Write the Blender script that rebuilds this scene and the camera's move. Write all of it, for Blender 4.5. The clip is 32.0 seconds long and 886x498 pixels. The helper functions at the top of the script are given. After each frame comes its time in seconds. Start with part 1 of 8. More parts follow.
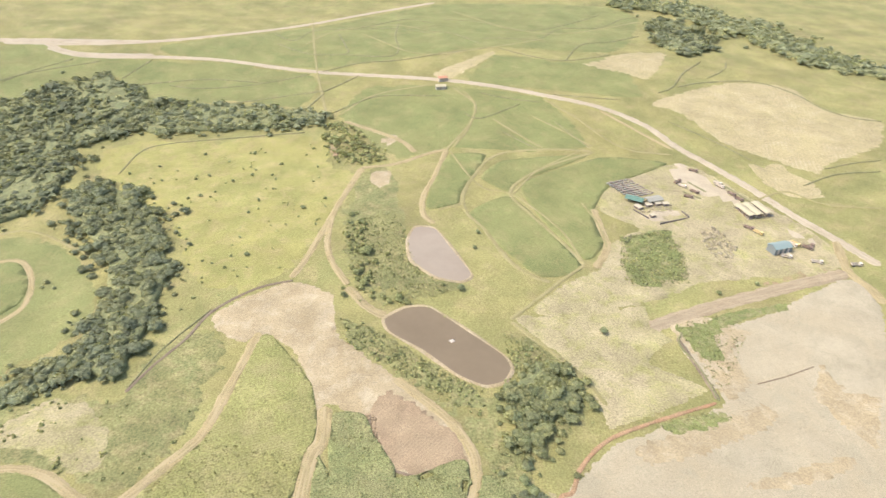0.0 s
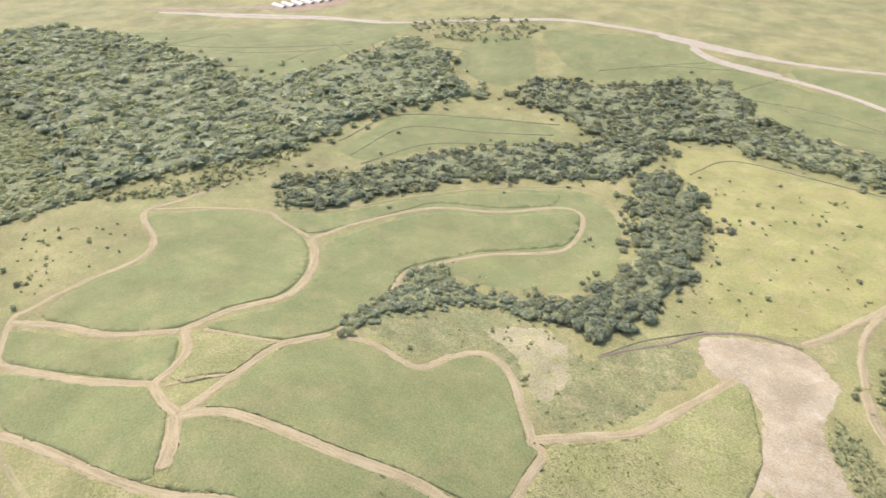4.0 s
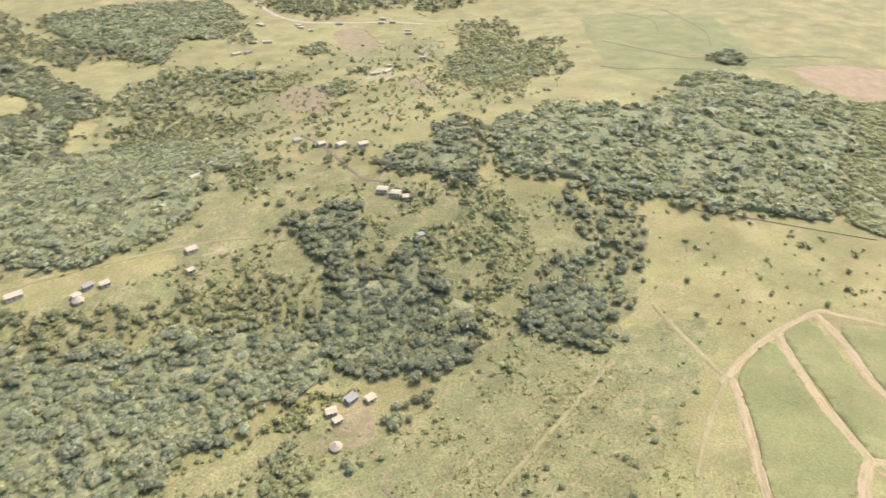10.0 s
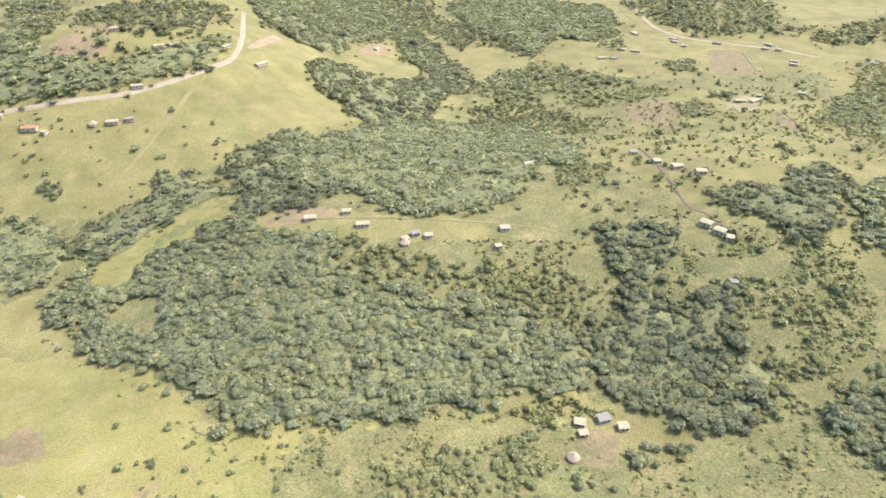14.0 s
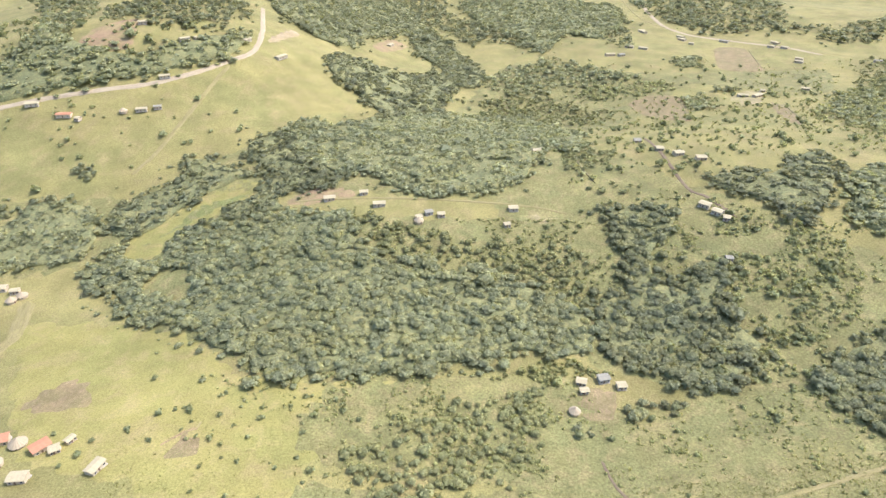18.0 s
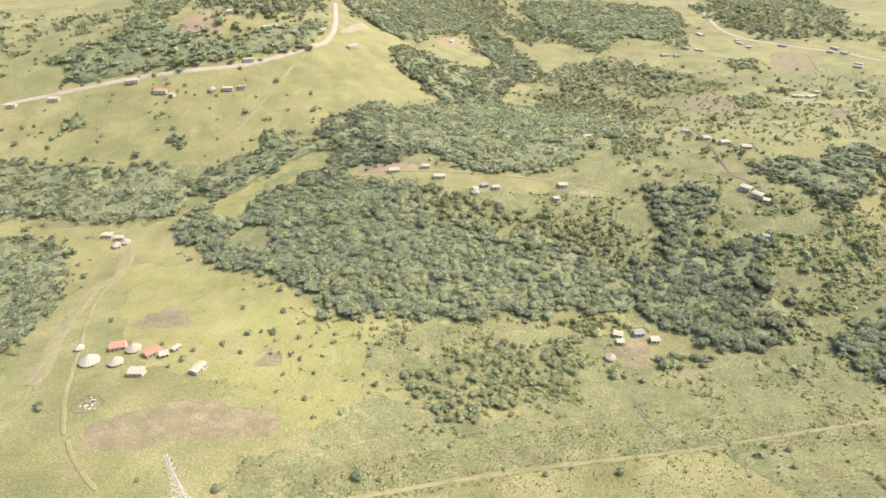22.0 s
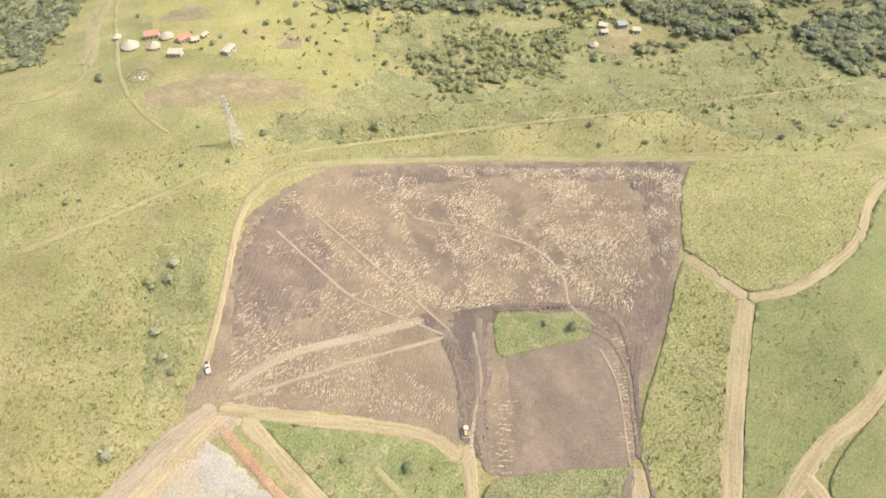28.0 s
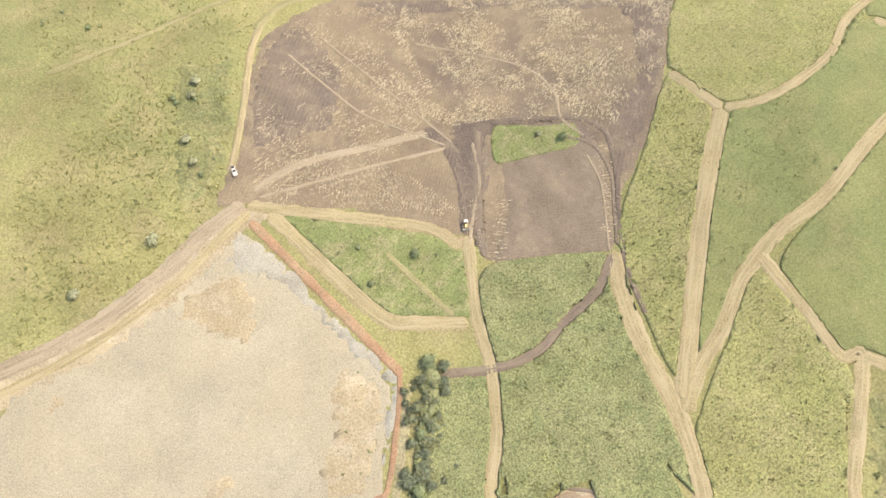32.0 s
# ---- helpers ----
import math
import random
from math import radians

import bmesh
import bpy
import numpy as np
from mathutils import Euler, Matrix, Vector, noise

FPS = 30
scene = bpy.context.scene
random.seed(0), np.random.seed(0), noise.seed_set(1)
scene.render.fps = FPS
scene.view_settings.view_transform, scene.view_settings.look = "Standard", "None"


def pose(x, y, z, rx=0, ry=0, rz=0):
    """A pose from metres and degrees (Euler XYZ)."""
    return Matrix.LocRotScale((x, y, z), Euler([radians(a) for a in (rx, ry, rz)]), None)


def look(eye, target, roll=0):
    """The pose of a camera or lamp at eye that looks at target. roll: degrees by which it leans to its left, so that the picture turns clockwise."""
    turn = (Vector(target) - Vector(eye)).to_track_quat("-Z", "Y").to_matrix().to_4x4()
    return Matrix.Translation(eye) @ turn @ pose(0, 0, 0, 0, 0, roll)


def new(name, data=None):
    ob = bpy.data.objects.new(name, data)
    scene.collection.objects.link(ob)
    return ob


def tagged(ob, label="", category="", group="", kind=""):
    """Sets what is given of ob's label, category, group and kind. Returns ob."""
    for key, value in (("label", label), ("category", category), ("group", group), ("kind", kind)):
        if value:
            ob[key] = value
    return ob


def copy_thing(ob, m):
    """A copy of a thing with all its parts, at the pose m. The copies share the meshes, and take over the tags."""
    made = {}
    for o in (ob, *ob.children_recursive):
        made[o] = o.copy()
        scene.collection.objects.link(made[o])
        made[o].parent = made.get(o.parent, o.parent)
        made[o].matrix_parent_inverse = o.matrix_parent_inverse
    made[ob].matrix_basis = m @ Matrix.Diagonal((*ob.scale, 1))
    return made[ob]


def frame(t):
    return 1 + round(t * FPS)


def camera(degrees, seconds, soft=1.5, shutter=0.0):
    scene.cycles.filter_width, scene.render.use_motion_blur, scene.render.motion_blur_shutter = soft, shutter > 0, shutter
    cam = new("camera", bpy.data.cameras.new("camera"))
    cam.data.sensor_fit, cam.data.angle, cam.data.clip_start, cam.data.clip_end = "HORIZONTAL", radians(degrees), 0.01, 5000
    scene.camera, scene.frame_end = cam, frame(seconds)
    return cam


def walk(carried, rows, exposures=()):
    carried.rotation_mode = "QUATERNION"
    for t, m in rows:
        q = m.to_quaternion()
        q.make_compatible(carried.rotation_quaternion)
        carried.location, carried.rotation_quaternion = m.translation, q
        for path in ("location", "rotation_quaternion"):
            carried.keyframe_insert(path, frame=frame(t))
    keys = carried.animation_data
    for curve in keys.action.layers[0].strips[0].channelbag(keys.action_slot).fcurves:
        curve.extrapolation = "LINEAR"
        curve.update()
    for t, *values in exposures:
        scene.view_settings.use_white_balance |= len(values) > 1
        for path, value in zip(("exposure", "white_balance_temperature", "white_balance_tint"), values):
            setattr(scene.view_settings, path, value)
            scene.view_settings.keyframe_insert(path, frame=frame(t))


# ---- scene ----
from mathutils import geometry, kdtree

# ---- camera: seconds, place, yaw, pitch, lean ----
cam = camera(71.13, 32.0, soft=1.55, shutter=0.35)
PATH = [
    (0.0, 0.00, 0.00, 218.33, 0.14, -34.26, 2.45),
    (0.5, -0.03, -0.04, 218.33, 5.88, -34.32, 2.12),
    (1.0, -0.06, -0.06, 218.34, 14.59, -34.43, 1.73),
    (1.5, -0.11, -0.09, 218.35, 21.82, -34.46, 1.44),
    (2.0, -0.19, -0.12, 218.34, 27.22, -34.42, 1.10),
    (2.5, -0.30, -0.11, 218.30, 33.67, -34.37, 0.78),
    (3.0, -0.41, -0.10, 218.27, 41.36, -34.24, 0.31),
    (3.5, -0.54, -0.09, 218.24, 48.44, -34.13, 0.05),
    (4.0, -0.67, -0.08, 218.24, 55.03, -33.85, -0.38),
    (4.5, -0.80, -0.07, 218.24, 61.98, -33.65, -0.58),
    (6.5, -0.84, -0.09, 218.32, 85.18, -33.52, -0.08),
    (7.0, -0.88, -0.11, 218.40, 91.32, -33.38, -0.19),
    (7.5, -0.91, -0.11, 218.48, 98.45, -33.23, -0.30),
    (8.0, -0.97, -0.13, 218.54, 105.73, -33.02, -0.53),
    (8.5, -1.08, -0.17, 218.55, 112.84, -32.82, -0.55),
    (9.0, -1.22, -0.25, 218.52, 120.20, -32.62, -0.64),
    (9.5, -1.30, -0.31, 218.53, 127.82, -32.40, -0.63),
    (10.0, -1.31, -0.32, 218.59, 134.60, -32.20, -0.50),
    (10.5, -1.30, -0.31, 218.66, 141.02, -32.05, -0.28),
    (11.0, -1.30, -0.31, 218.72, 147.07, -31.90, -0.17),
    (11.5, -1.31, -0.30, 218.79, 153.71, -31.75, -0.14),
    (12.0, -1.34, -0.29, 218.84, 160.93, -31.64, -0.02),
    (12.5, -1.54, 0.00, 218.88, 164.25, -31.59, 0.10),
    (13.0, -1.64, 0.35, 218.89, 165.52, -31.54, 0.20),
    (13.5, -1.61, 0.87, 218.87, 166.36, -31.49, 0.30),
    (14.0, -1.44, 1.68, 218.81, 166.82, -31.49, 0.28),
    (14.5, -1.16, 2.84, 218.74, 167.17, -31.51, 0.27),
    (16.5, 2.14, 16.07, 217.98, 167.78, -31.40, 0.35),
    (17.0, 3.71, 20.71, 217.85, 167.78, -31.37, 0.35),
    (17.5, 5.43, 25.70, 217.73, 167.77, -31.33, 0.22),
    (18.0, 7.31, 31.12, 217.58, 167.79, -31.33, 0.26),
    (18.5, 9.32, 36.86, 217.38, 167.79, -31.31, 0.28),
    (19.0, 11.38, 42.80, 217.13, 167.75, -31.30, 0.31),
    (19.5, 13.43, 48.83, 216.80, 167.69, -31.25, 0.34),
    (20.0, 15.38, 54.92, 216.41, 168.15, -31.17, 0.28),
    (20.5, 17.17, 61.05, 215.96, 170.30, -31.10, 0.36),
    (21.0, 18.78, 67.26, 215.48, 171.67, -31.05, 0.40),
    (21.5, 20.21, 73.54, 215.00, 172.34, -30.99, 0.41),
    (22.0, 21.50, 79.90, 214.52, 172.82, -30.86, 0.45),
    (22.5, 22.68, 86.34, 214.07, 173.07, -30.30, 0.47),
    (23.0, 23.81, 92.74, 213.64, 173.25, -31.17, 0.53),
    (23.5, 24.94, 98.96, 213.28, 173.44, -33.28, 0.47),
    (24.0, 26.09, 105.03, 213.00, 173.56, -35.28, 0.46),
    (24.5, 27.21, 111.01, 212.79, 173.66, -36.85, 0.48),
    (26.5, 30.24, 133.19, 213.62, 174.08, -44.69, 0.44),
    (27.0, 31.10, 138.92, 213.80, 173.72, -47.27, 0.42),
    (27.5, 31.94, 144.73, 213.98, 172.61, -49.91, 0.46),
    (28.0, 32.76, 150.65, 214.15, 172.29, -52.48, 0.40),
    (28.5, 33.53, 156.56, 214.29, 172.20, -55.28, 0.31),
    (29.0, 34.31, 162.46, 214.41, 172.32, -58.16, 0.20),
    (29.5, 35.16, 168.34, 214.53, 172.38, -61.05, 0.13),
    (30.0, 36.07, 174.16, 214.62, 172.41, -63.97, 0.05),
    (30.5, 37.06, 179.93, 214.70, 172.41, -64.78, 0.01),
    (31.0, 38.15, 185.72, 214.78, 172.32, -64.80, 0.09),
    (31.5, 39.32, 191.55, 214.86, 172.19, -64.08, 0.11),
    (32.0, 40.54, 197.41, 214.94, 171.97, -61.57, 0.26),
]

def aim(x, y, z, yaw, pitch, lean):
    return pose(x, y, z, 90 + pitch, 0, yaw) @ pose(0, 0, 0, 0, 0, lean)


EXPOSURES = [(0.0, 1.16, 5830, 18), (2.0, 1.11, 5560, 24), (4.0, 1.09, 5520, 25), (8.0, 1.14, 5760, 28), (10.0, 1.19, 5750, 26), (11.0, 1.22, 6020, 26), (12.0, 1.24, 6280, 27), (13.0, 1.25, 5920, 24), (14.0, 1.26, 5680, 21), (17.0, 1.26, 5680, 21), (20.0, 1.25, 5680, 21), (24.0, 1.25, 5800, 20), (28.0, 1.22, 5920, 20), (32.0, 1.16, 5960, 18)]

walk(cam, [(t, aim(*p)) for t, *p in PATH], EXPOSURES)

# ---- world, sun, exposure ----
SUN_AZ, SUN_EL = 268.0, 56.0           # degrees clockwise from +y, and above the ground
sun_dir = Vector((math.sin(radians(SUN_AZ)) * math.cos(radians(SUN_EL)), math.cos(radians(SUN_AZ)) * math.cos(radians(SUN_EL)), math.sin(radians(SUN_EL))))
world = bpy.data.worlds.new("sky")
scene.world = world
world.use_nodes = True
wn = world.node_tree.nodes
sky = wn.new("ShaderNodeTexSky")
sky.sky_type, sky.sun_disc = "NISHITA", False
sky.sun_elevation, sky.sun_rotation = radians(SUN_EL), radians(SUN_AZ)
sky.dust_density, sky.air_density = 3.0, 1.0
world.node_tree.links.new(sky.outputs[0], wn["Background"].inputs[0])
wn["Background"].inputs[1].default_value = 0.15
sun = new("sun", bpy.data.lights.new("sun", "SUN"))
sun.data.energy, sun.data.angle, sun.data.color = 1.9, radians(0.8), (1.0, 0.93, 0.78)
sun.matrix_world = look(sun_dir * 900, (0, 0, 0))


# ---- materials ----
def shade(name, base, second, third=None, sizes=(60.0, 9.0, 1.2), rough=0.9, bump=0.4, bump_size=1.5, rows=None, fleck=None, vary=0.0, through_light=0.0, grainy=0.4, streak=None, patchy=0.15, shine=0.15):
    """A dull natural surface: two or three colours laid over each other at real sizes (metres), fine grain and relief."""
    m = bpy.data.materials.new(name)
    m.use_nodes = True
    n, l = m.node_tree.nodes, m.node_tree.links
    b = n["Principled BSDF"]
    b.inputs["Roughness"].default_value = rough
    b.inputs["Specular IOR Level"].default_value = shine
    co = n.new("ShaderNodeTexCoord")

    def noise_of(size, detail=5.0, rough_=0.6, dist=0.0, src=None):
        t = n.new("ShaderNodeTexNoise")
        t.inputs["Scale"].default_value = 1.0 / size
        t.inputs["Detail"].default_value = detail
        t.inputs["Roughness"].default_value = rough_
        t.inputs["Distortion"].default_value = dist
        l.new(src or co.outputs["Object"], t.inputs["Vector"])
        return t.outputs["Fac"]

    def ramp(src, lo, hi, v0=0.0, v1=1.0):
        r = n.new("ShaderNodeMapRange")
        r.inputs[1].default_value, r.inputs[2].default_value, r.inputs[3].default_value, r.inputs[4].default_value = lo, hi, v0, v1
        l.new(src, r.inputs[0])
        return r.outputs[0]

    def mix(fac, a, c, kind="MIX"):
        x = n.new("ShaderNodeMix")
        x.data_type, x.blend_type = "RGBA", kind
        for s, v in ((x.inputs[0], fac), (x.inputs[6], a), (x.inputs[7], c)):
            if isinstance(v, bpy.types.NodeSocket):
                l.new(v, s)
            elif isinstance(v, float):
                s.default_value = v
            else:
                s.default_value = (*v, 1.0)
        return x.outputs[2]

    col = mix(ramp(noise_of(sizes[0], 4, 0.55, 0.6), 0.38, 0.62), base, second)
    if third:
        col = mix(ramp(noise_of(sizes[1], 6, 0.65, 0.4), 0.48, 0.66), col, third)
    grain = noise_of(sizes[2], 5, 0.7)
    lum = n.new("ShaderNodeCombineColor")
    g = ramp(grain, 0.3, 0.7, 1 - grainy, 1 + grainy)
    g2 = noise_of(sizes[1] * 2.2, 3)
    mm = n.new("ShaderNodeMath")
    mm.operation = "MULTIPLY"
    l.new(g, mm.inputs[0])
    l.new(ramp(g2, 0.3, 0.7, 1 - patchy, 1 + patchy), mm.inputs[1])
    lumv = mm.outputs[0]
    if vary:
        oi = n.new("ShaderNodeObjectInfo")
        ge = n.new("ShaderNodeNewGeometry")
        v1 = ramp(oi.outputs["Random"], 0, 1, 1 - vary * 0.6, 1 + vary * 0.6)
        v2 = ramp(ge.outputs["Random Per Island"], 0, 1, 1 - vary, 1 + vary)
        for v in (v1, v2):
            k = n.new("ShaderNodeMath")
            k.operation = "MULTIPLY"
            l.new(lumv, k.inputs[0])
            l.new(v, k.inputs[1])
            lumv = k.outputs[0]
    for i in range(3):
        l.new(lumv, lum.inputs[i])
    col = mix(1.0, col, lum.outputs[0], "MULTIPLY")
    height = grain
    if rows:
        angle, size, colour, amount = rows
        mp = n.new("ShaderNodeMapping")
        mp.inputs["Rotation"].default_value = (0, 0, radians(angle))
        l.new(co.outputs["Object"], mp.inputs["Vector"])
        w = n.new("ShaderNodeTexWave")
        w.inputs["Scale"].default_value = 6.283 / (size * 20)
        w.inputs["Distortion"].default_value = 1.4
        w.inputs["Detail"].default_value = 3.0
        w.inputs["Detail Scale"].default_value = 0.7
        l.new(mp.outputs[0], w.inputs["Vector"])
        k = n.new("ShaderNodeMath")
        k.operation = "MULTIPLY"
        l.new(ramp(w.outputs["Fac"], 0.5, 0.95), k.inputs[0])
        l.new(ramp(noise_of(14, 4), 0.42, 0.62, 0.0, amount), k.inputs[1])
        col = mix(k.outputs[0], col, colour)
    if streak:
        # wheel lines and scraped strips along a track: u across and v along it, in metres
        uv = n.new("ShaderNodeUVMap")
        mp = n.new("ShaderNodeMapping")
        mp.inputs["Scale"].default_value = (1.0, 0.05, 1.0)
        l.new(uv.outputs[0], mp.inputs["Vector"])
        s1 = noise_of(0.9, 3, 0.6, 0.0, mp.outputs[0])
        col = mix(ramp(s1, 0.44, 0.60, 0.0, 0.75), col, streak)
        s2 = noise_of(2.2, 2, 0.5, 0.0, mp.outputs[0])
        col = mix(ramp(s2, 0.5, 0.64, 0.0, 0.4), col, tuple(c * 0.72 for c in base))
    if fleck:
        size, lo, colour, stretch = fleck
        mp = n.new("ShaderNodeMapping")
        mp.inputs["Rotation"].default_value = (0, 0, radians(35))
        mp.inputs["Scale"].default_value = (1, stretch, 1)
        l.new(co.outputs["Object"], mp.inputs["Vector"])
        f = noise_of(size, 4, 0.7, 0.3, mp.outputs[0])
        zone = noise_of(38.0, 3)
        k = n.new("ShaderNodeMath")
        k.operation = "MULTIPLY"
        l.new(ramp(f, lo, lo + 0.1), k.inputs[0])
        l.new(ramp(zone, 0.38, 0.6), k.inputs[1])
        col = mix(k.outputs[0], col, colour)
    l.new(col, b.inputs["Base Color"])
    bp = n.new("ShaderNodeBump")
    bp.inputs["Strength"].default_value = bump
    bp.inputs["Distance"].default_value = bump_size * 0.35
    l.new(noise_of(bump_size, 6, 0.7), bp.inputs["Height"])
    l.new(bp.outputs[0], b.inputs["Normal"])
    if through_light:
        tl, ms = n.new("ShaderNodeBsdfTranslucent"), n.new("ShaderNodeMixShader")
        l.new(mix(1.0, col, (1.15, 1.12, 0.7), "MULTIPLY"), tl.inputs["Color"])
        ms.inputs[0].default_value = through_light
        l.new(b.outputs[0], ms.inputs[1])
        l.new(tl.outputs[0], ms.inputs[2])
        l.new(ms.outputs[0], n["Material Output"].inputs["Surface"])
    return m


def plain(name, colour, rough=0.6, metal=0.0, worn=0.18, size=0.8):
    """A painted, rusted or plastered surface with stains at two scales."""
    m = bpy.data.materials.new(name)
    m.use_nodes = True
    n, l = m.node_tree.nodes, m.node_tree.links
    b = n["Principled BSDF"]
    b.inputs["Roughness"].default_value, b.inputs["Metallic"].default_value, b.inputs["Specular IOR Level"].default_value = rough, metal, 0.3
    co = n.new("ShaderNodeTexCoord")
    t = n.new("ShaderNodeTexNoise")
    t.inputs["Scale"].default_value, t.inputs["Detail"].default_value = 1.0 / size, 6.0
    l.new(co.outputs["Object"], t.inputs["Vector"])
    x = n.new("ShaderNodeMix")
    x.data_type = "RGBA"
    x.inputs[6].default_value = (*[c * (1 - worn) for c in colour], 1)
    x.inputs[7].default_value = (*[min(1, c * (1 + worn)) for c in colour], 1)
    l.new(t.outputs["Fac"], x.inputs[0])
    l.new(x.outputs[2], b.inputs["Base Color"])
    return m


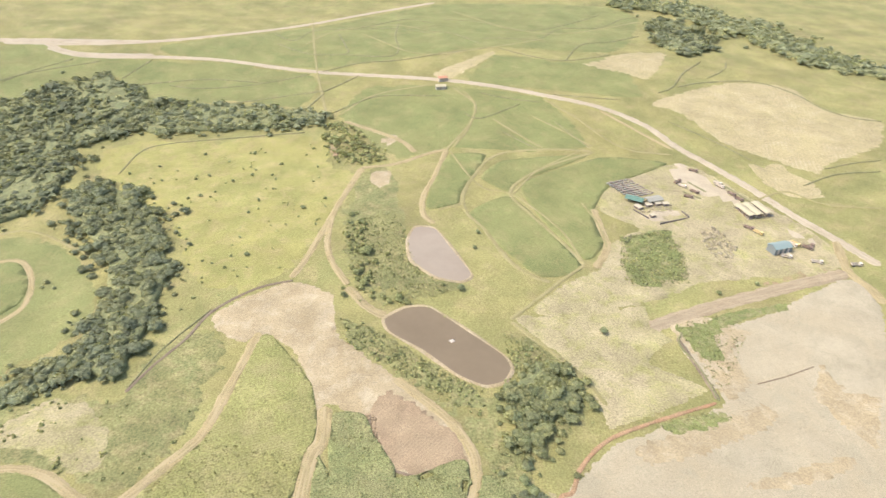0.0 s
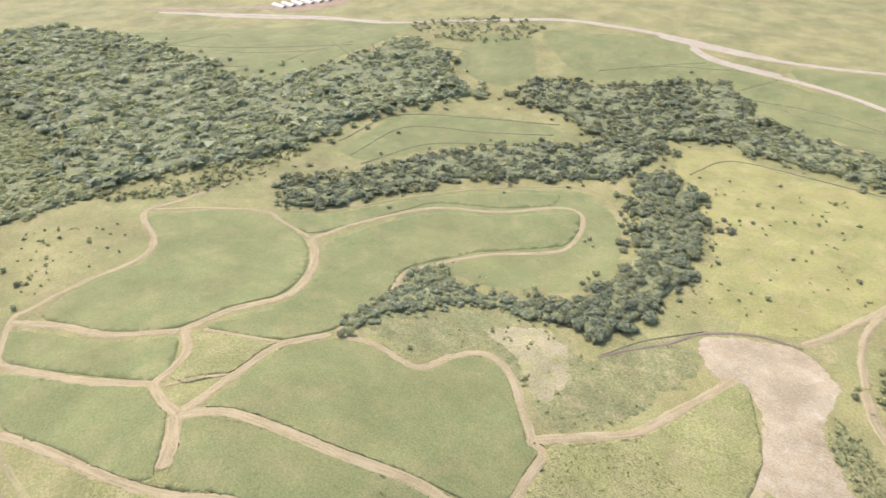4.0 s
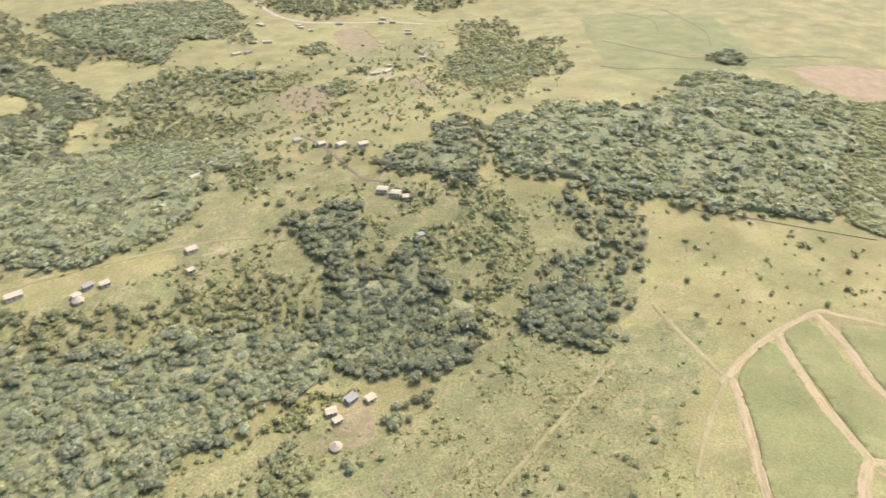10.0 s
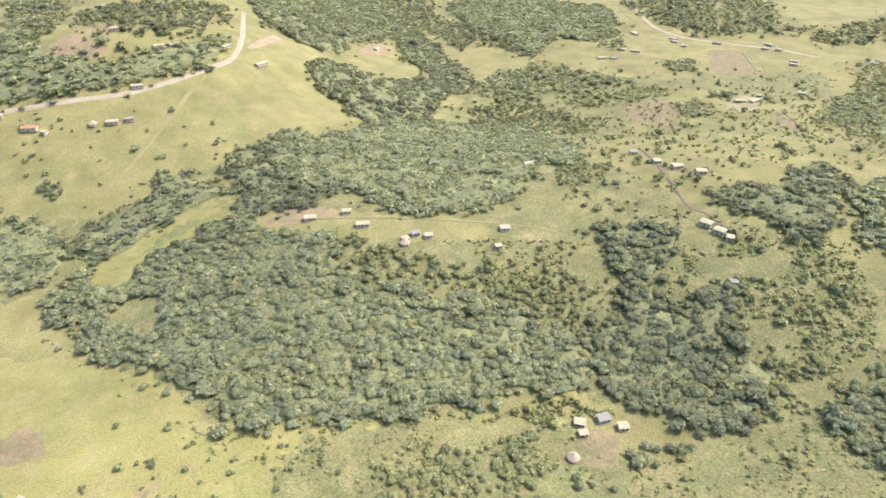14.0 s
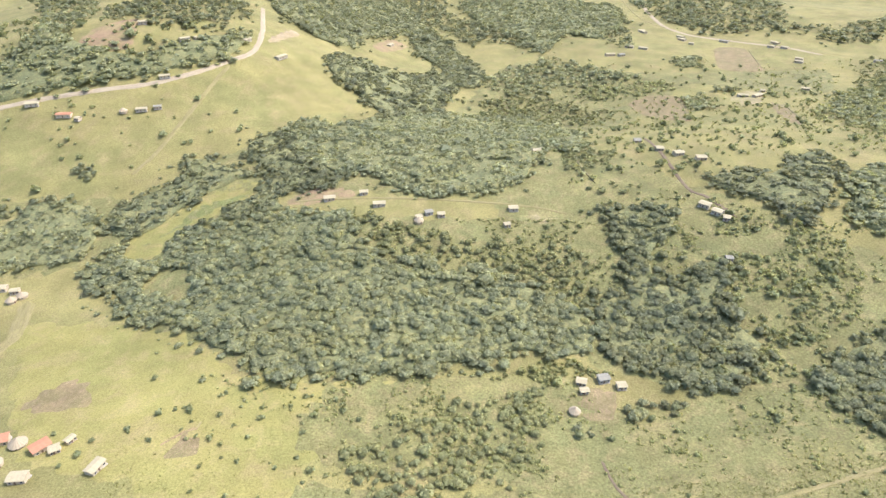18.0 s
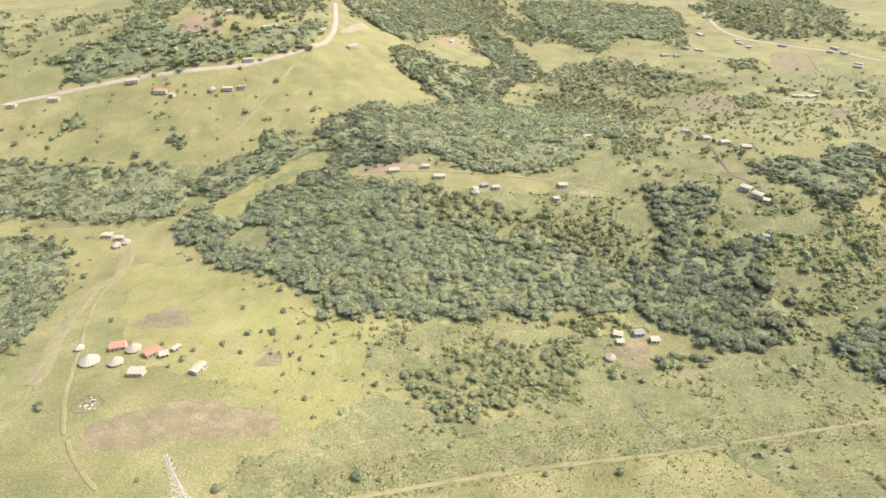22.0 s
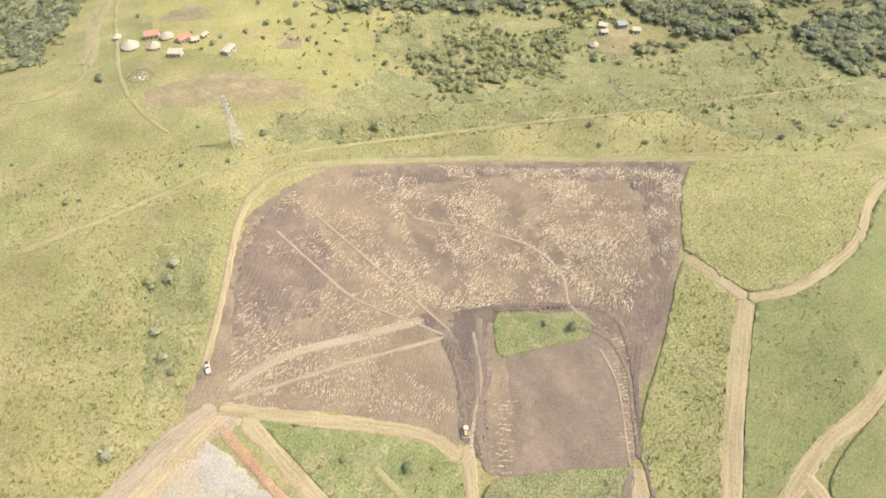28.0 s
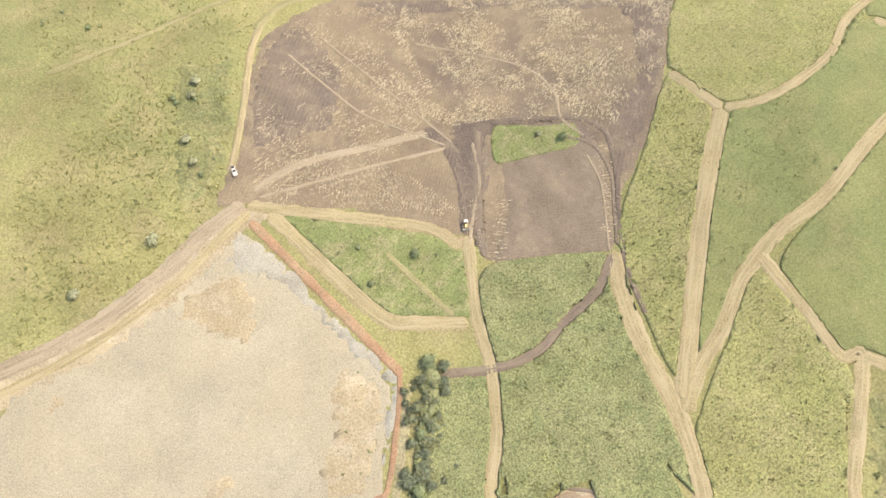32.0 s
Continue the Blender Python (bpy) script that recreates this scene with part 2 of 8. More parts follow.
M = {
    "veld": shade("veld grass", (0.240, 0.212, 0.072), (0.203, 0.192, 0.064), (0.256, 0.216, 0.084), (80, 17, 0.9), grainy=0.42, bump=0.8, bump_size=1.4, patchy=0.2),
    "cane": shade("cane leaves", (0.188, 0.186, 0.062), (0.166, 0.174, 0.057), (0.210, 0.194, 0.070), (60, 16, 0.8), grainy=0.36, bump=0.8, bump_size=0.9),
    "young_cane": shade("young cane", (0.212, 0.206, 0.064), (0.226, 0.210, 0.068), (0.248, 0.218, 0.082), (45, 12, 0.8), grainy=0.6, bump=1.0, bump_size=0.9, rows=(64, 1.6, (0.29, 0.25, 0.105), 0.6)),
    "tall_cane": shade("tall cane", (0.184, 0.188, 0.066), (0.206, 0.194, 0.076), (0.152, 0.164, 0.058), (40, 8, 0.7), grainy=0.85, bump=1.0, bump_size=1.0, rows=(78, 1.7, (0.22, 0.205, 0.088), 0.5)),
    "meadow": shade("short meadow grass", (0.266, 0.238, 0.072), (0.236, 0.222, 0.066), (0.290, 0.242, 0.090), (40, 12, 0.9), grainy=0.32, bump=0.7, bump_size=1.2),
    "weeds": shade("weeds", (0.182, 0.190, 0.060), (0.158, 0.172, 0.054), (0.245, 0.215, 0.092), (18, 6, 0.8), grainy=0.5, bump=1.0, bump_size=0.9),
    "track": shade("track dust", (0.305, 0.238, 0.108), (0.275, 0.212, 0.092), (0.262, 0.218, 0.090), (22, 5, 0.5), bump=0.5, bump_size=0.5, grainy=0.5, streak=(0.365, 0.290, 0.148)),
    "faint": shade("worn grass path", (0.248, 0.216, 0.082), (0.234, 0.206, 0.074), (0.272, 0.228, 0.096), (22, 5, 0.7), bump=0.4, bump_size=0.7, streak=(0.285, 0.240, 0.112)),
    "dark_soil": shade("turned soil", (0.175, 0.130, 0.078), (0.145, 0.110, 0.070), (0.200, 0.155, 0.088), (18, 5, 0.6), bump=0.6, bump_size=0.7, streak=(0.215, 0.165, 0.098)),
    "red_soil": shade("red soil", (0.285, 0.165, 0.080), (0.315, 0.200, 0.100), (0.270, 0.185, 0.090), (20, 5, 0.6), bump=0.5, bump_size=0.7),
    "brown_soil": shade("brown soil", (0.285, 0.222, 0.124), (0.262, 0.198, 0.108), None, (20, 5, 0.6), bump=0.5, bump_size=0.8, streak=(0.330, 0.264, 0.150)),
    "ploughed": shade("ploughed earth", (0.205, 0.152, 0.082), (0.158, 0.117, 0.070), (0.236, 0.180, 0.094), (55, 12, 0.6), grainy=0.42, bump=0.9, bump_size=0.8, rows=(20, 1.5, (0.27, 0.21, 0.105), 0.4), fleck=(1.6, 0.62, (0.36, 0.285, 0.15), 0.4)),
    "plot": shade("harrowed earth", (0.188, 0.142, 0.084), (0.160, 0.121, 0.073), (0.215, 0.163, 0.094), (30, 9, 0.6), bump=0.6, bump_size=0.6, grainy=0.35, rows=(95, 1.3, (0.232, 0.176, 0.100), 0.5)),
    "spoil": shade("pale spoil", (0.338, 0.286, 0.170), (0.318, 0.262, 0.148), (0.292, 0.250, 0.146), (50, 13, 0.5), grainy=0.34, bump=0.8, bump_size=1.0, patchy=0.08, fleck=(1.1, 0.62, (0.24, 0.195, 0.108), 0.35)),
    "gravel": shade("grey crushed stone", (0.315, 0.282, 0.188), (0.292, 0.258, 0.168), (0.270, 0.235, 0.148), (18, 6, 0.6), grainy=0.35, bump=0.8, bump_size=0.8),
    "pale": shade("cleared earth", (0.325, 0.258, 0.136), (0.290, 0.225, 0.114), (0.355, 0.290, 0.166), (30, 8, 0.8), grainy=0.32, bump=0.6, bump_size=1.0),
    "tilled": shade("tilled earth", (0.280, 0.206, 0.110), (0.255, 0.182, 0.098), None, (16, 5, 0.6), bump=0.8, bump_size=0.8, rows=(40, 1.6, (0.32, 0.245, 0.135), 0.5)),
    "yard": shade("trodden yard", (0.318, 0.262, 0.136), (0.285, 0.244, 0.110), (0.262, 0.238, 0.086), (34, 10, 0.9), bump=0.5, bump_size=1.0, grainy=0.45, patchy=0.2),
    "stubble": shade("cut stubble", (0.335, 0.272, 0.130), (0.300, 0.250, 0.112), (0.355, 0.295, 0.150), (60, 14, 1.2), bump=0.5, bump_size=1.2, rows=(15, 3.5, (0.28, 0.225, 0.10), 0.5)),
    "garden": shade("garden soil", (0.235, 0.180, 0.085), (0.205, 0.168, 0.074), (0.280, 0.210, 0.110), (16, 5, 0.8), bump=0.8, bump_size=1.0, rows=(30, 1.8, (0.17, 0.18, 0.055), 0.6)),
    "redsoil": shade("bare red earth", (0.300, 0.205, 0.110), (0.265, 0.200, 0.095), (0.250, 0.220, 0.085), (24, 7, 0.8), bump=0.5, bump_size=1.0),
    "scrub": shade("scrubby slope", (0.202, 0.187, 0.066), (0.168, 0.167, 0.060), (0.240, 0.206, 0.083), (34, 8, 1.2), grainy=0.5, bump=0.9, bump_size=1.4, patchy=0.2),
    "burnt": shade("dark moist earth", (0.130, 0.098, 0.064), (0.155, 0.116, 0.072), (0.190, 0.145, 0.085), (30, 9, 0.7), bump=0.9, bump_size=0.9, rows=(20, 1.8, (0.22, 0.165, 0.09), 0.5), fleck=(2.0, 0.58, (0.40, 0.31, 0.16), 0.35)),
    "road_dust": shade("pale road dust", (0.365, 0.300, 0.180), (0.335, 0.270, 0.155), None, (22, 5, 0.6), bump=0.3, bump_size=0.7, streak=(0.40, 0.335, 0.215)),
    "mud": shade("muddy water", (0.176, 0.134, 0.076), (0.164, 0.125, 0.071), None, (40, 12, 4), rough=0.35, bump=0.02, bump_size=0.8, grainy=0.03, patchy=0.05, shine=0.05),
    "silt": shade("silty water", (0.275, 0.223, 0.146), (0.260, 0.208, 0.136), None, (40, 12, 4), rough=0.4, bump=0.02, bump_size=0.8, grainy=0.03, patchy=0.06, shine=0.08),
    "understorey": shade("understorey", (0.188, 0.188, 0.076), (0.156, 0.166, 0.070), (0.230, 0.214, 0.082), (26, 7, 1.5), bump=0.9, bump_size=1.5, grainy=0.5),
    "leaf": shade("forest leaves", (0.278, 0.290, 0.146), (0.234, 0.254, 0.138), (0.345, 0.332, 0.134), (38, 8, 1.3), rough=0.7, bump=0.2, bump_size=1.1, vary=0.3, through_light=0.46, shine=0.2, grainy=0.22),
    "bushleaf": shade("bush leaves", (0.292, 0.312, 0.140), (0.254, 0.280, 0.136), (0.335, 0.330, 0.134), (30, 8, 0.9), rough=0.7, bump=0.2, bump_size=0.8, vary=0.26, through_light=0.48, shine=0.2, grainy=0.22),
    "scrubleaf": shade("scrub leaves", (0.318, 0.322, 0.126), (0.282, 0.298, 0.122), (0.350, 0.336, 0.128), (20, 6, 0.8), rough=0.75, bump=0.2, bump_size=0.6, vary=0.25, through_light=0.44, shine=0.15, grainy=0.22),
    "lightleaf": shade("light woodland leaves", (0.312, 0.318, 0.136), (0.272, 0.288, 0.132), (0.352, 0.338, 0.132), (24, 7, 1.0), rough=0.7, bump=0.2, bump_size=0.9, vary=0.28, through_light=0.46, shine=0.2, grainy=0.22),
    "paleleaf": shade("silvery leaves", (0.46, 0.44, 0.24), (0.40, 0.395, 0.205), None, (3, 1, 0.4), rough=0.8, bump=0.2, bump_size=0.4, vary=0.2, through_light=0.4),
    "hedge": shade("field edge growth", (0.185, 0.176, 0.074), (0.160, 0.156, 0.068), (0.235, 0.195, 0.095), (20, 5, 1.0), bump=0.8, bump_size=0.8),
    "caneleaf": shade("cane blades", (0.205, 0.197, 0.066), (0.235, 0.208, 0.078), None, (14, 4, 0.8), rough=0.6, bump=0.0, vary=0.45, through_light=0.2, shine=0.2),
    "weedleaf": shade("weed leaves", (0.210, 0.208, 0.078), (0.185, 0.190, 0.070), None, (10, 3, 0.8), rough=0.6, bump=0.0, vary=0.25, through_light=0.25, shine=0.3),
    "grassleaf": shade("grass blades", (0.285, 0.266, 0.094), (0.245, 0.242, 0.084), None, (26, 6, 0.8), rough=0.75, bump=0.0, vary=0.25, through_light=0.35),
    "strawy": shade("dry straw", (0.520, 0.430, 0.240), (0.450, 0.360, 0.195), None, (12, 4, 0.5), rough=0.8, bump=0.0, vary=0.2),
    "bark": shade("bark", (0.12, 0.095, 0.065), (0.09, 0.075, 0.055), None, (2, 0.5, 0.1), bump=0.5, bump_size=0.1),
}

# ---- the lie of the land ----
RELIEF = [-37, -34, -24, -44, -40, 53, 131, 97, 57, -11, -10, -19, -47, -31, 2, 41, 20, 0, 5, 2, 13, 18, 24, 10, -35, -31, -24, 11, 13, 41, 33, -15, 12, -41, -46, -28, -1, 1, -5, -26, -48, -20, 14, -4, -32, -27, -20, -16, 9, 60, -16, 22, 2, -31, -26, -20, -22, -27, -30, -35, -29, -16, -18, -17, -25, -36, -35, -23, -10, -27, -17, -8, -9, -22, -35, -35, -22, -20, -16, -9, -4, 3, -4, -13, -18, -14, -10, -5, -4, -1, 18, 15, 10, 4, 4, 9, 10, 7, 7]
RX, RY, STEP, COLS, ROWS_ = -750.0, -750.0, 150.0, 9, 11
PONDS = []


def spline(u):
    u = np.abs(u)
    return np.where(u < 1, 2 / 3 - u * u + u ** 3 / 2, np.where(u < 2, (2 - u) ** 3 / 6, 0.0))


def heights(x, y):
    """Height of the ground at arrays of places: a smooth relief, flattened at the ponds, with far rolling hills."""
    x, y = np.asarray(x, float), np.asarray(y, float)
    xc, yc = np.clip(x, RX, RX + STEP * (COLS - 1)), np.clip(y, RY, RY + STEP * (ROWS_ - 1))
    bx = spline((xc[:, None] - RX) / STEP - np.arange(COLS))
    by = spline((yc[:, None] - RY) / STEP - np.arange(ROWS_))
    z = np.einsum("ni,nj,ij->n", by, bx, np.array(RELIEF, float).reshape(ROWS_, COLS))
    far = np.clip((np.hypot(x, y) - 1150) / 900, 0, 1)
    z = z + far * (38 * np.sin(x / 310 + 1.3) * np.cos(y / 270) + 22 * np.sin((x + y) / 170))
    for px, py, a, b, turn, level in PONDS:
        c, s = math.cos(turn), math.sin(turn)
        u, v = ((x - px) * c + (y - py) * s) / a, (-(x - px) * s + (y - py) * c) / b
        k = np.clip((1.9 - np.hypot(u, v)) / 0.75, 0, 1)
        k = k * k * (3 - 2 * k)
        z = z * (1 - k) + level * k
    return z


def ground_at(x, y):
    return float(heights([x], [y])[0])


def part(name, bm, material, parent=None, label="", smooth=False):
    me = bpy.data.meshes.new(name)
    bm.to_mesh(me)
    bm.free()
    if smooth:
        me.polygons.foreach_set("use_smooth", [True] * len(me.polygons))
    if material:
        me.materials.append(material)
    ob = new(name, me)
    if parent:
        ob.parent = parent
    if label:
        ob["label"] = label
    return ob


def mesh_of(name, co, tris, material, smooth=False, uv=None, normals=None):
    """A mesh from arrays of places and triangles."""
    me = bpy.data.meshes.new(name)
    co, tris = np.asarray(co, np.float32), np.asarray(tris, np.int32)
    me.vertices.add(len(co))
    me.vertices.foreach_set("co", co.ravel())
    me.loops.add(tris.size)
    me.loops.foreach_set("vertex_index", tris.ravel())
    me.polygons.add(len(tris))
    me.polygons.foreach_set("loop_start", np.arange(0, tris.size, 3, dtype=np.int32))
    if smooth:
        me.polygons.foreach_set("use_smooth", np.ones(len(tris), bool))
    if uv is not None:
        lay = me.uv_layers.new(name="UVMap")
        lay.data.foreach_set("uv", np.asarray(uv, np.float32)[tris.ravel()].ravel())
    me.update(calc_edges=True)
    me.validate()
    if normals is not None:
        me.normals_split_custom_set_from_vertices(np.asarray(normals, np.float32))
    me.materials.append(material)
    return me


def smooth_line(points, step):
    """A curve through the points, cut into short even steps."""
    p = np.array(points, float)
    q = np.vstack([2 * p[0] - p[1], p, 2 * p[-1] - p[-2]])
    out = []
    for i in range(1, len(q) - 2):
        a, b, c, d = q[i - 1], q[i], q[i + 1], q[i + 2]
        n = max(2, int(np.linalg.norm(c - b) / step))
        t = np.linspace(0, 1, n, endpoint=False)[:, None]
        out.append(0.5 * ((2 * b) + (c - a) * t + (2 * a - 5 * b + 4 * c - d) * t ** 2 + (3 * b - a - 3 * c + d) * t ** 3))
    return np.vstack([*out, p[-1:]])


def smooth_ring(points, step):
    p = np.array(points, float)
    out = []
    for i in range(len(p)):
        a, b, c, d = p[i - 1], p[i], p[(i + 1) % len(p)], p[(i + 2) % len(p)]
        n = max(1, int(np.linalg.norm(c - b) / step))
        t = np.linspace(0, 1, n, endpoint=False)[:, None]
        k = 0.5
        m0, m1 = (c - a) * k * 0.6, (d - b) * k * 0.6
        out.append((2 * t ** 3 - 3 * t ** 2 + 1) * b + (t ** 3 - 2 * t ** 2 + t) * m0 + (-2 * t ** 3 + 3 * t ** 2) * c + (t ** 3 - t ** 2) * m1)
    return np.vstack(out)


def inside(px, py, ring):
    px, py = np.asarray(px), np.asarray(py)
    res = np.zeros(len(px), bool)
    x0, y0 = ring[:, 0], ring[:, 1]
    x1, y1 = np.roll(x0, -1), np.roll(y0, -1)
    for a, b, c, d in zip(x0, y0, x1, y1):
        if b != d:
            hit = ((b > py) != (d > py)) & (px < (c - a) * (py - b) / (d - b) + a)
            res ^= hit
    return res


def sheet(name, ring, cell, lift, material, skirt=0.0, ragged=0.0, rough_top=0.0, seed=1, inset=0.0, taper=False, clear=False):
    """A piece of land cover draped over the ground inside a ring of places, with an edge that goes down to the ground."""
    rng = np.random.default_rng(seed)
    ring = smooth_ring(ring, cell)
    if ragged or inset:
        k = np.array([noise.noise(Vector((x * 0.16, y * 0.16, seed))) for x, y in ring])
        k2 = np.array([noise.noise(Vector((x * 0.5, y * 0.5, seed + 9))) for x, y in ring])
        nrm = np.roll(ring, -1, 0) - np.roll(ring, 1, 0)
        nrm = np.stack([nrm[:, 1], -nrm[:, 0]], 1) / np.maximum(np.linalg.norm(nrm, axis=1), 1e-6)[:, None]
        way = -1.0 if np.sum(ring[:, 0] * np.roll(ring[:, 1], -1) - np.roll(ring[:, 0], -1) * ring[:, 1]) > 0 else 1.0
        ring = ring + nrm * (ragged * (k + 0.5 * k2) + way * inset)[:, None]
    lo, hi = ring.min(0), ring.max(0)
    gx, gy = np.meshgrid(np.arange(lo[0] + cell / 2, hi[0], cell), np.arange(lo[1] + cell / 2, hi[1], cell))
    gx, gy = gx.ravel() + rng.uniform(-0.25, 0.25, gx.size) * cell, gy.ravel() + rng.uniform(-0.25, 0.25, gy.size) * cell
    ok = inside(gx, gy, ring)
    gx, gy = gx[ok], gy[ok]
    n = len(ring)
    verts = [Vector((x, y)) for x, y in ring] + [Vector((x, y)) for x, y in zip(gx, gy)]
    res = geometry.delaunay_2d_cdt(verts, [(i, (i + 1) % n) for i in range(n)], [], 1, 0.01)
    co = np.array([(v.x, v.y) for v in res[0]])
    tris = np.array([f for f in res[2] if len(f) == 3])
    mid = co[tris].mean(1)
    tris = tris[inside(mid[:, 0], mid[:, 1], ring)]
    if name == "undergrowth":
        for glade in CLEARINGS:
            mid = co[tris].mean(1)
            tris = tris[~inside(mid[:, 0], mid[:, 1], np.array(glade, float))]
    if clear:
        deep, way = off_roads(co, 0.15)
        co = co + way * np.clip(deep, 0, None)[:, None]
        mid = co[tris].mean(1)
        tris = tris[off_roads(mid)[0] < 0.25]
    z = heights(co[:, 0], co[:, 1]) + lift
    if taper:
        rim = set()
        ed = {}
        for f in tris:
            for i in range(3):
                e = (f[i], f[(i + 1) % 3])
                if (e[1], e[0]) in ed:
                    del ed[(e[1], e[0])]
                else:
                    ed[e] = 1
        rim = sorted({int(i) for e in ed for i in e})
        z[rim] -= lift + 0.12
    if rough_top:
        z = z + rng.normal(0, rough_top, len(z))
    full = np.column_stack([co, z])
    if skirt:
        ed = {}
        for a, b, c in tris:
            for e in ((a, b), (b, c), (c, a)):
                if (e[1], e[0]) in ed:
                    del ed[(e[1], e[0])]
                else:
                    ed[e] = 1
        ids = sorted({i for e in ed for i in e})
        low = {i: len(full) + k for k, i in enumerate(ids)}
        bottom = full[ids].copy()
        bottom[:, 2] -= skirt
        full = np.vstack([full, bottom])
        extra = [t for a, b in ed for t in ((b, a, low[a]), (b, low[a], low[b]))]
        tris = np.vstack([tris, np.array(extra)])
    me = mesh_of(name, full, tris, material)
    return new(name, me)


ROADS = []


def off_roads(co, margin=0.0):
    """How far inside a track each place lies (metres, below 0: outside) and which way leads off it."""
    if "tree" not in NEAREST:
        tree = kdtree.KDTree(len(ROADS))
        for i, q in enumerate(ROADS):
            tree.insert((q[0], q[1], 0), i)
        tree.balance()
        NEAREST["tree"] = tree
    deep, way = np.full(len(co), -9.0), np.zeros((len(co), 2))
    for i, (x, y) in enumerate(co):
        for p, k, d in NEAREST["tree"].find_range((float(x), float(y), 0), 7.0):
            g = ROADS[k][2] * 0.5 + margin - d
            if g > deep[i]:
                deep[i] = g
                way[i] = ((x - p[0]) / max(d, 1e-3), (y - p[1]) / max(d, 1e-3))
    return deep, way


NEAREST = {}


def road(kind, width, soil, points):
    """A dirt track: a worn strip with two wheel lines, ragged verges and a thin edge."""
    away = min(math.hypot(x, y - 100) for x, y in points) > 400
    step = 5.0 if away else max(1.2, width * 0.25) if width < 8 else 3.0
    if soil == "hedge":
        width *= 0.7
    line = smooth_line(points, step)
    d = np.gradient(line, axis=0)
    d /= np.maximum(np.linalg.norm(d, axis=1), 1e-6)[:, None]
    side = np.stack([-d[:, 1], d[:, 0]], 1)
    if soil in ("track", "road_dust", "dark_soil") and width > 2.5 and np.hypot(line[:, 0], line[:, 1] - 100).min() < 420:
        for a, b in zip(line[:-1], line[1:]):
            n = max(1, int(np.linalg.norm(b - a) / 0.8))
            ROADS.extend((*(a + (b - a) * i / n), width) for i in range(n))
    cross = np.array([-0.5, -0.36, -0.2, 0.0, 0.2, 0.36, 0.5])
    drop = np.array([-0.36, -0.02, -0.06, 0.02, -0.06, -0.02, -0.36])
    if soil == "hedge":
        drop = np.array([-0.36, 0.0, 0.12, 0.2, 0.14, 0.0, -0.36])
    co, uv, w0 = [], [], len(cross)
    run = np.concatenate([[0], np.cumsum(np.linalg.norm(np.diff(line, axis=0), axis=1))]) + 37.0 * len(points)
    for i, ((x, y), s) in enumerate(zip(line, side)):
        wob = 1 + 0.10 * noise.noise(Vector((x * 0.09, y * 0.09, 3))) + 0.07 * noise.noise(Vector((x * 0.4, y * 0.4, 7)))
        ends = min(i, len(line) - 1 - i) * step / (0.5 * width)
        wob *= math.sqrt(max(0.0, 1 - (1 - ends) ** 2)) + 0.02 if ends < 1 else 1.0
        for c in cross:
            k = c * width * wob * (1.12 + 0.22 * noise.noise(Vector((x * 0.3, y * 0.3, c * 5))) + 0.22 * noise.noise(Vector((x * 0.9, y * 0.9, c * 9))) if abs(c) == 0.5 else 1)
            co.append((x + s[0] * k, y + s[1] * k))
            uv.append((c * width + 20, run[i]))
    co = np.array(co)
    z = heights(co[:, 0], co[:, 1]) + np.tile(drop, len(line)) + LIFT["road"]
    tris = []
    for i in range(len(line) - 1):
        for j in range(w0 - 1):
            a = i * w0 + j
            tris += [(a, a + w0, a + 1), (a + 1, a + w0, a + w0 + 1)]
    LIFT["road"] += 0.0008
    ob = new(kind, mesh_of(kind, np.column_stack([co, z]), tris, M[soil], True, uv))
    say = {"faint": "faint worn path through grass", "road_dust": "wide pale gravel road", "track": "pale dusty farm track with worn wheel lines", "dark_soil": "dark strip of freshly turned soil", "hedge": "dark line of rough growth along a field edge", "red_soil": "strip of bare orange-red soil", "burnt": "deep dark ruts churned by a bulldozer", "brown_soil": "broad brown earth channel beside the yard"}[soil]
    return tagged(ob, say, "dirt track" if soil in ("track", "road_dust", "faint") else "soil strip", kind="structure")


LIFT = {"road": 0.38, "bare": 0.0, "crop": 0.0}
SAID = {"cane": "field of even green sugar cane", "young_cane": "field of young yellowish-green cane in rows", "tall_cane": "field of tall rough green cane", "weeds": "patch of weeds and rough grass"}


def crop(kind, tall, points):
    LIFT["crop"] += 1
    x, y = np.mean(points, axis=0)
    near = math.hypot(x, y - 100) < 260
    tall *= 1.0 if near else 0.5
    ob = sheet(kind + "_field", points, 2.2 if near else 5.0, tall, M[kind], inset=-1.6 if near else 0.0, clear=near, skirt=tall + 0.6, ragged=0.5 if near else 0.9, rough_top=0.16 * tall if near else 0.1 * tall, seed=int(LIFT["crop"]))
    return tagged(ob, SAID[kind], "crop field", kind="structure")


LAYER = {"scrub": 0.09, "cane": 0.07, "weeds": 0.18, "plot": 0.24, "burnt": 0.21, "tilled": 0.22, "garden": 0.2, "redsoil": 0.19}


def bare(kind, soil, points):
    LIFT["bare"] += 0.0012
    x, y = np.mean(points, axis=0)
    near = math.hypot(x, y - 100) < 260
    ob = sheet(kind, points, 3.0 if near else 7.0, LAYER.get(soil, 0.14) + LIFT["bare"], M[soil], ragged={"scrub": 7.0, "meadow": 7.0, "cane": 3.0, "burnt": 3.0, "plot": 0.6}.get(soil, 1.8), seed=int(LIFT["bare"] * 2500), taper=True)
    return tagged(ob, SOILS[soil], "bare ground", kind="structure")


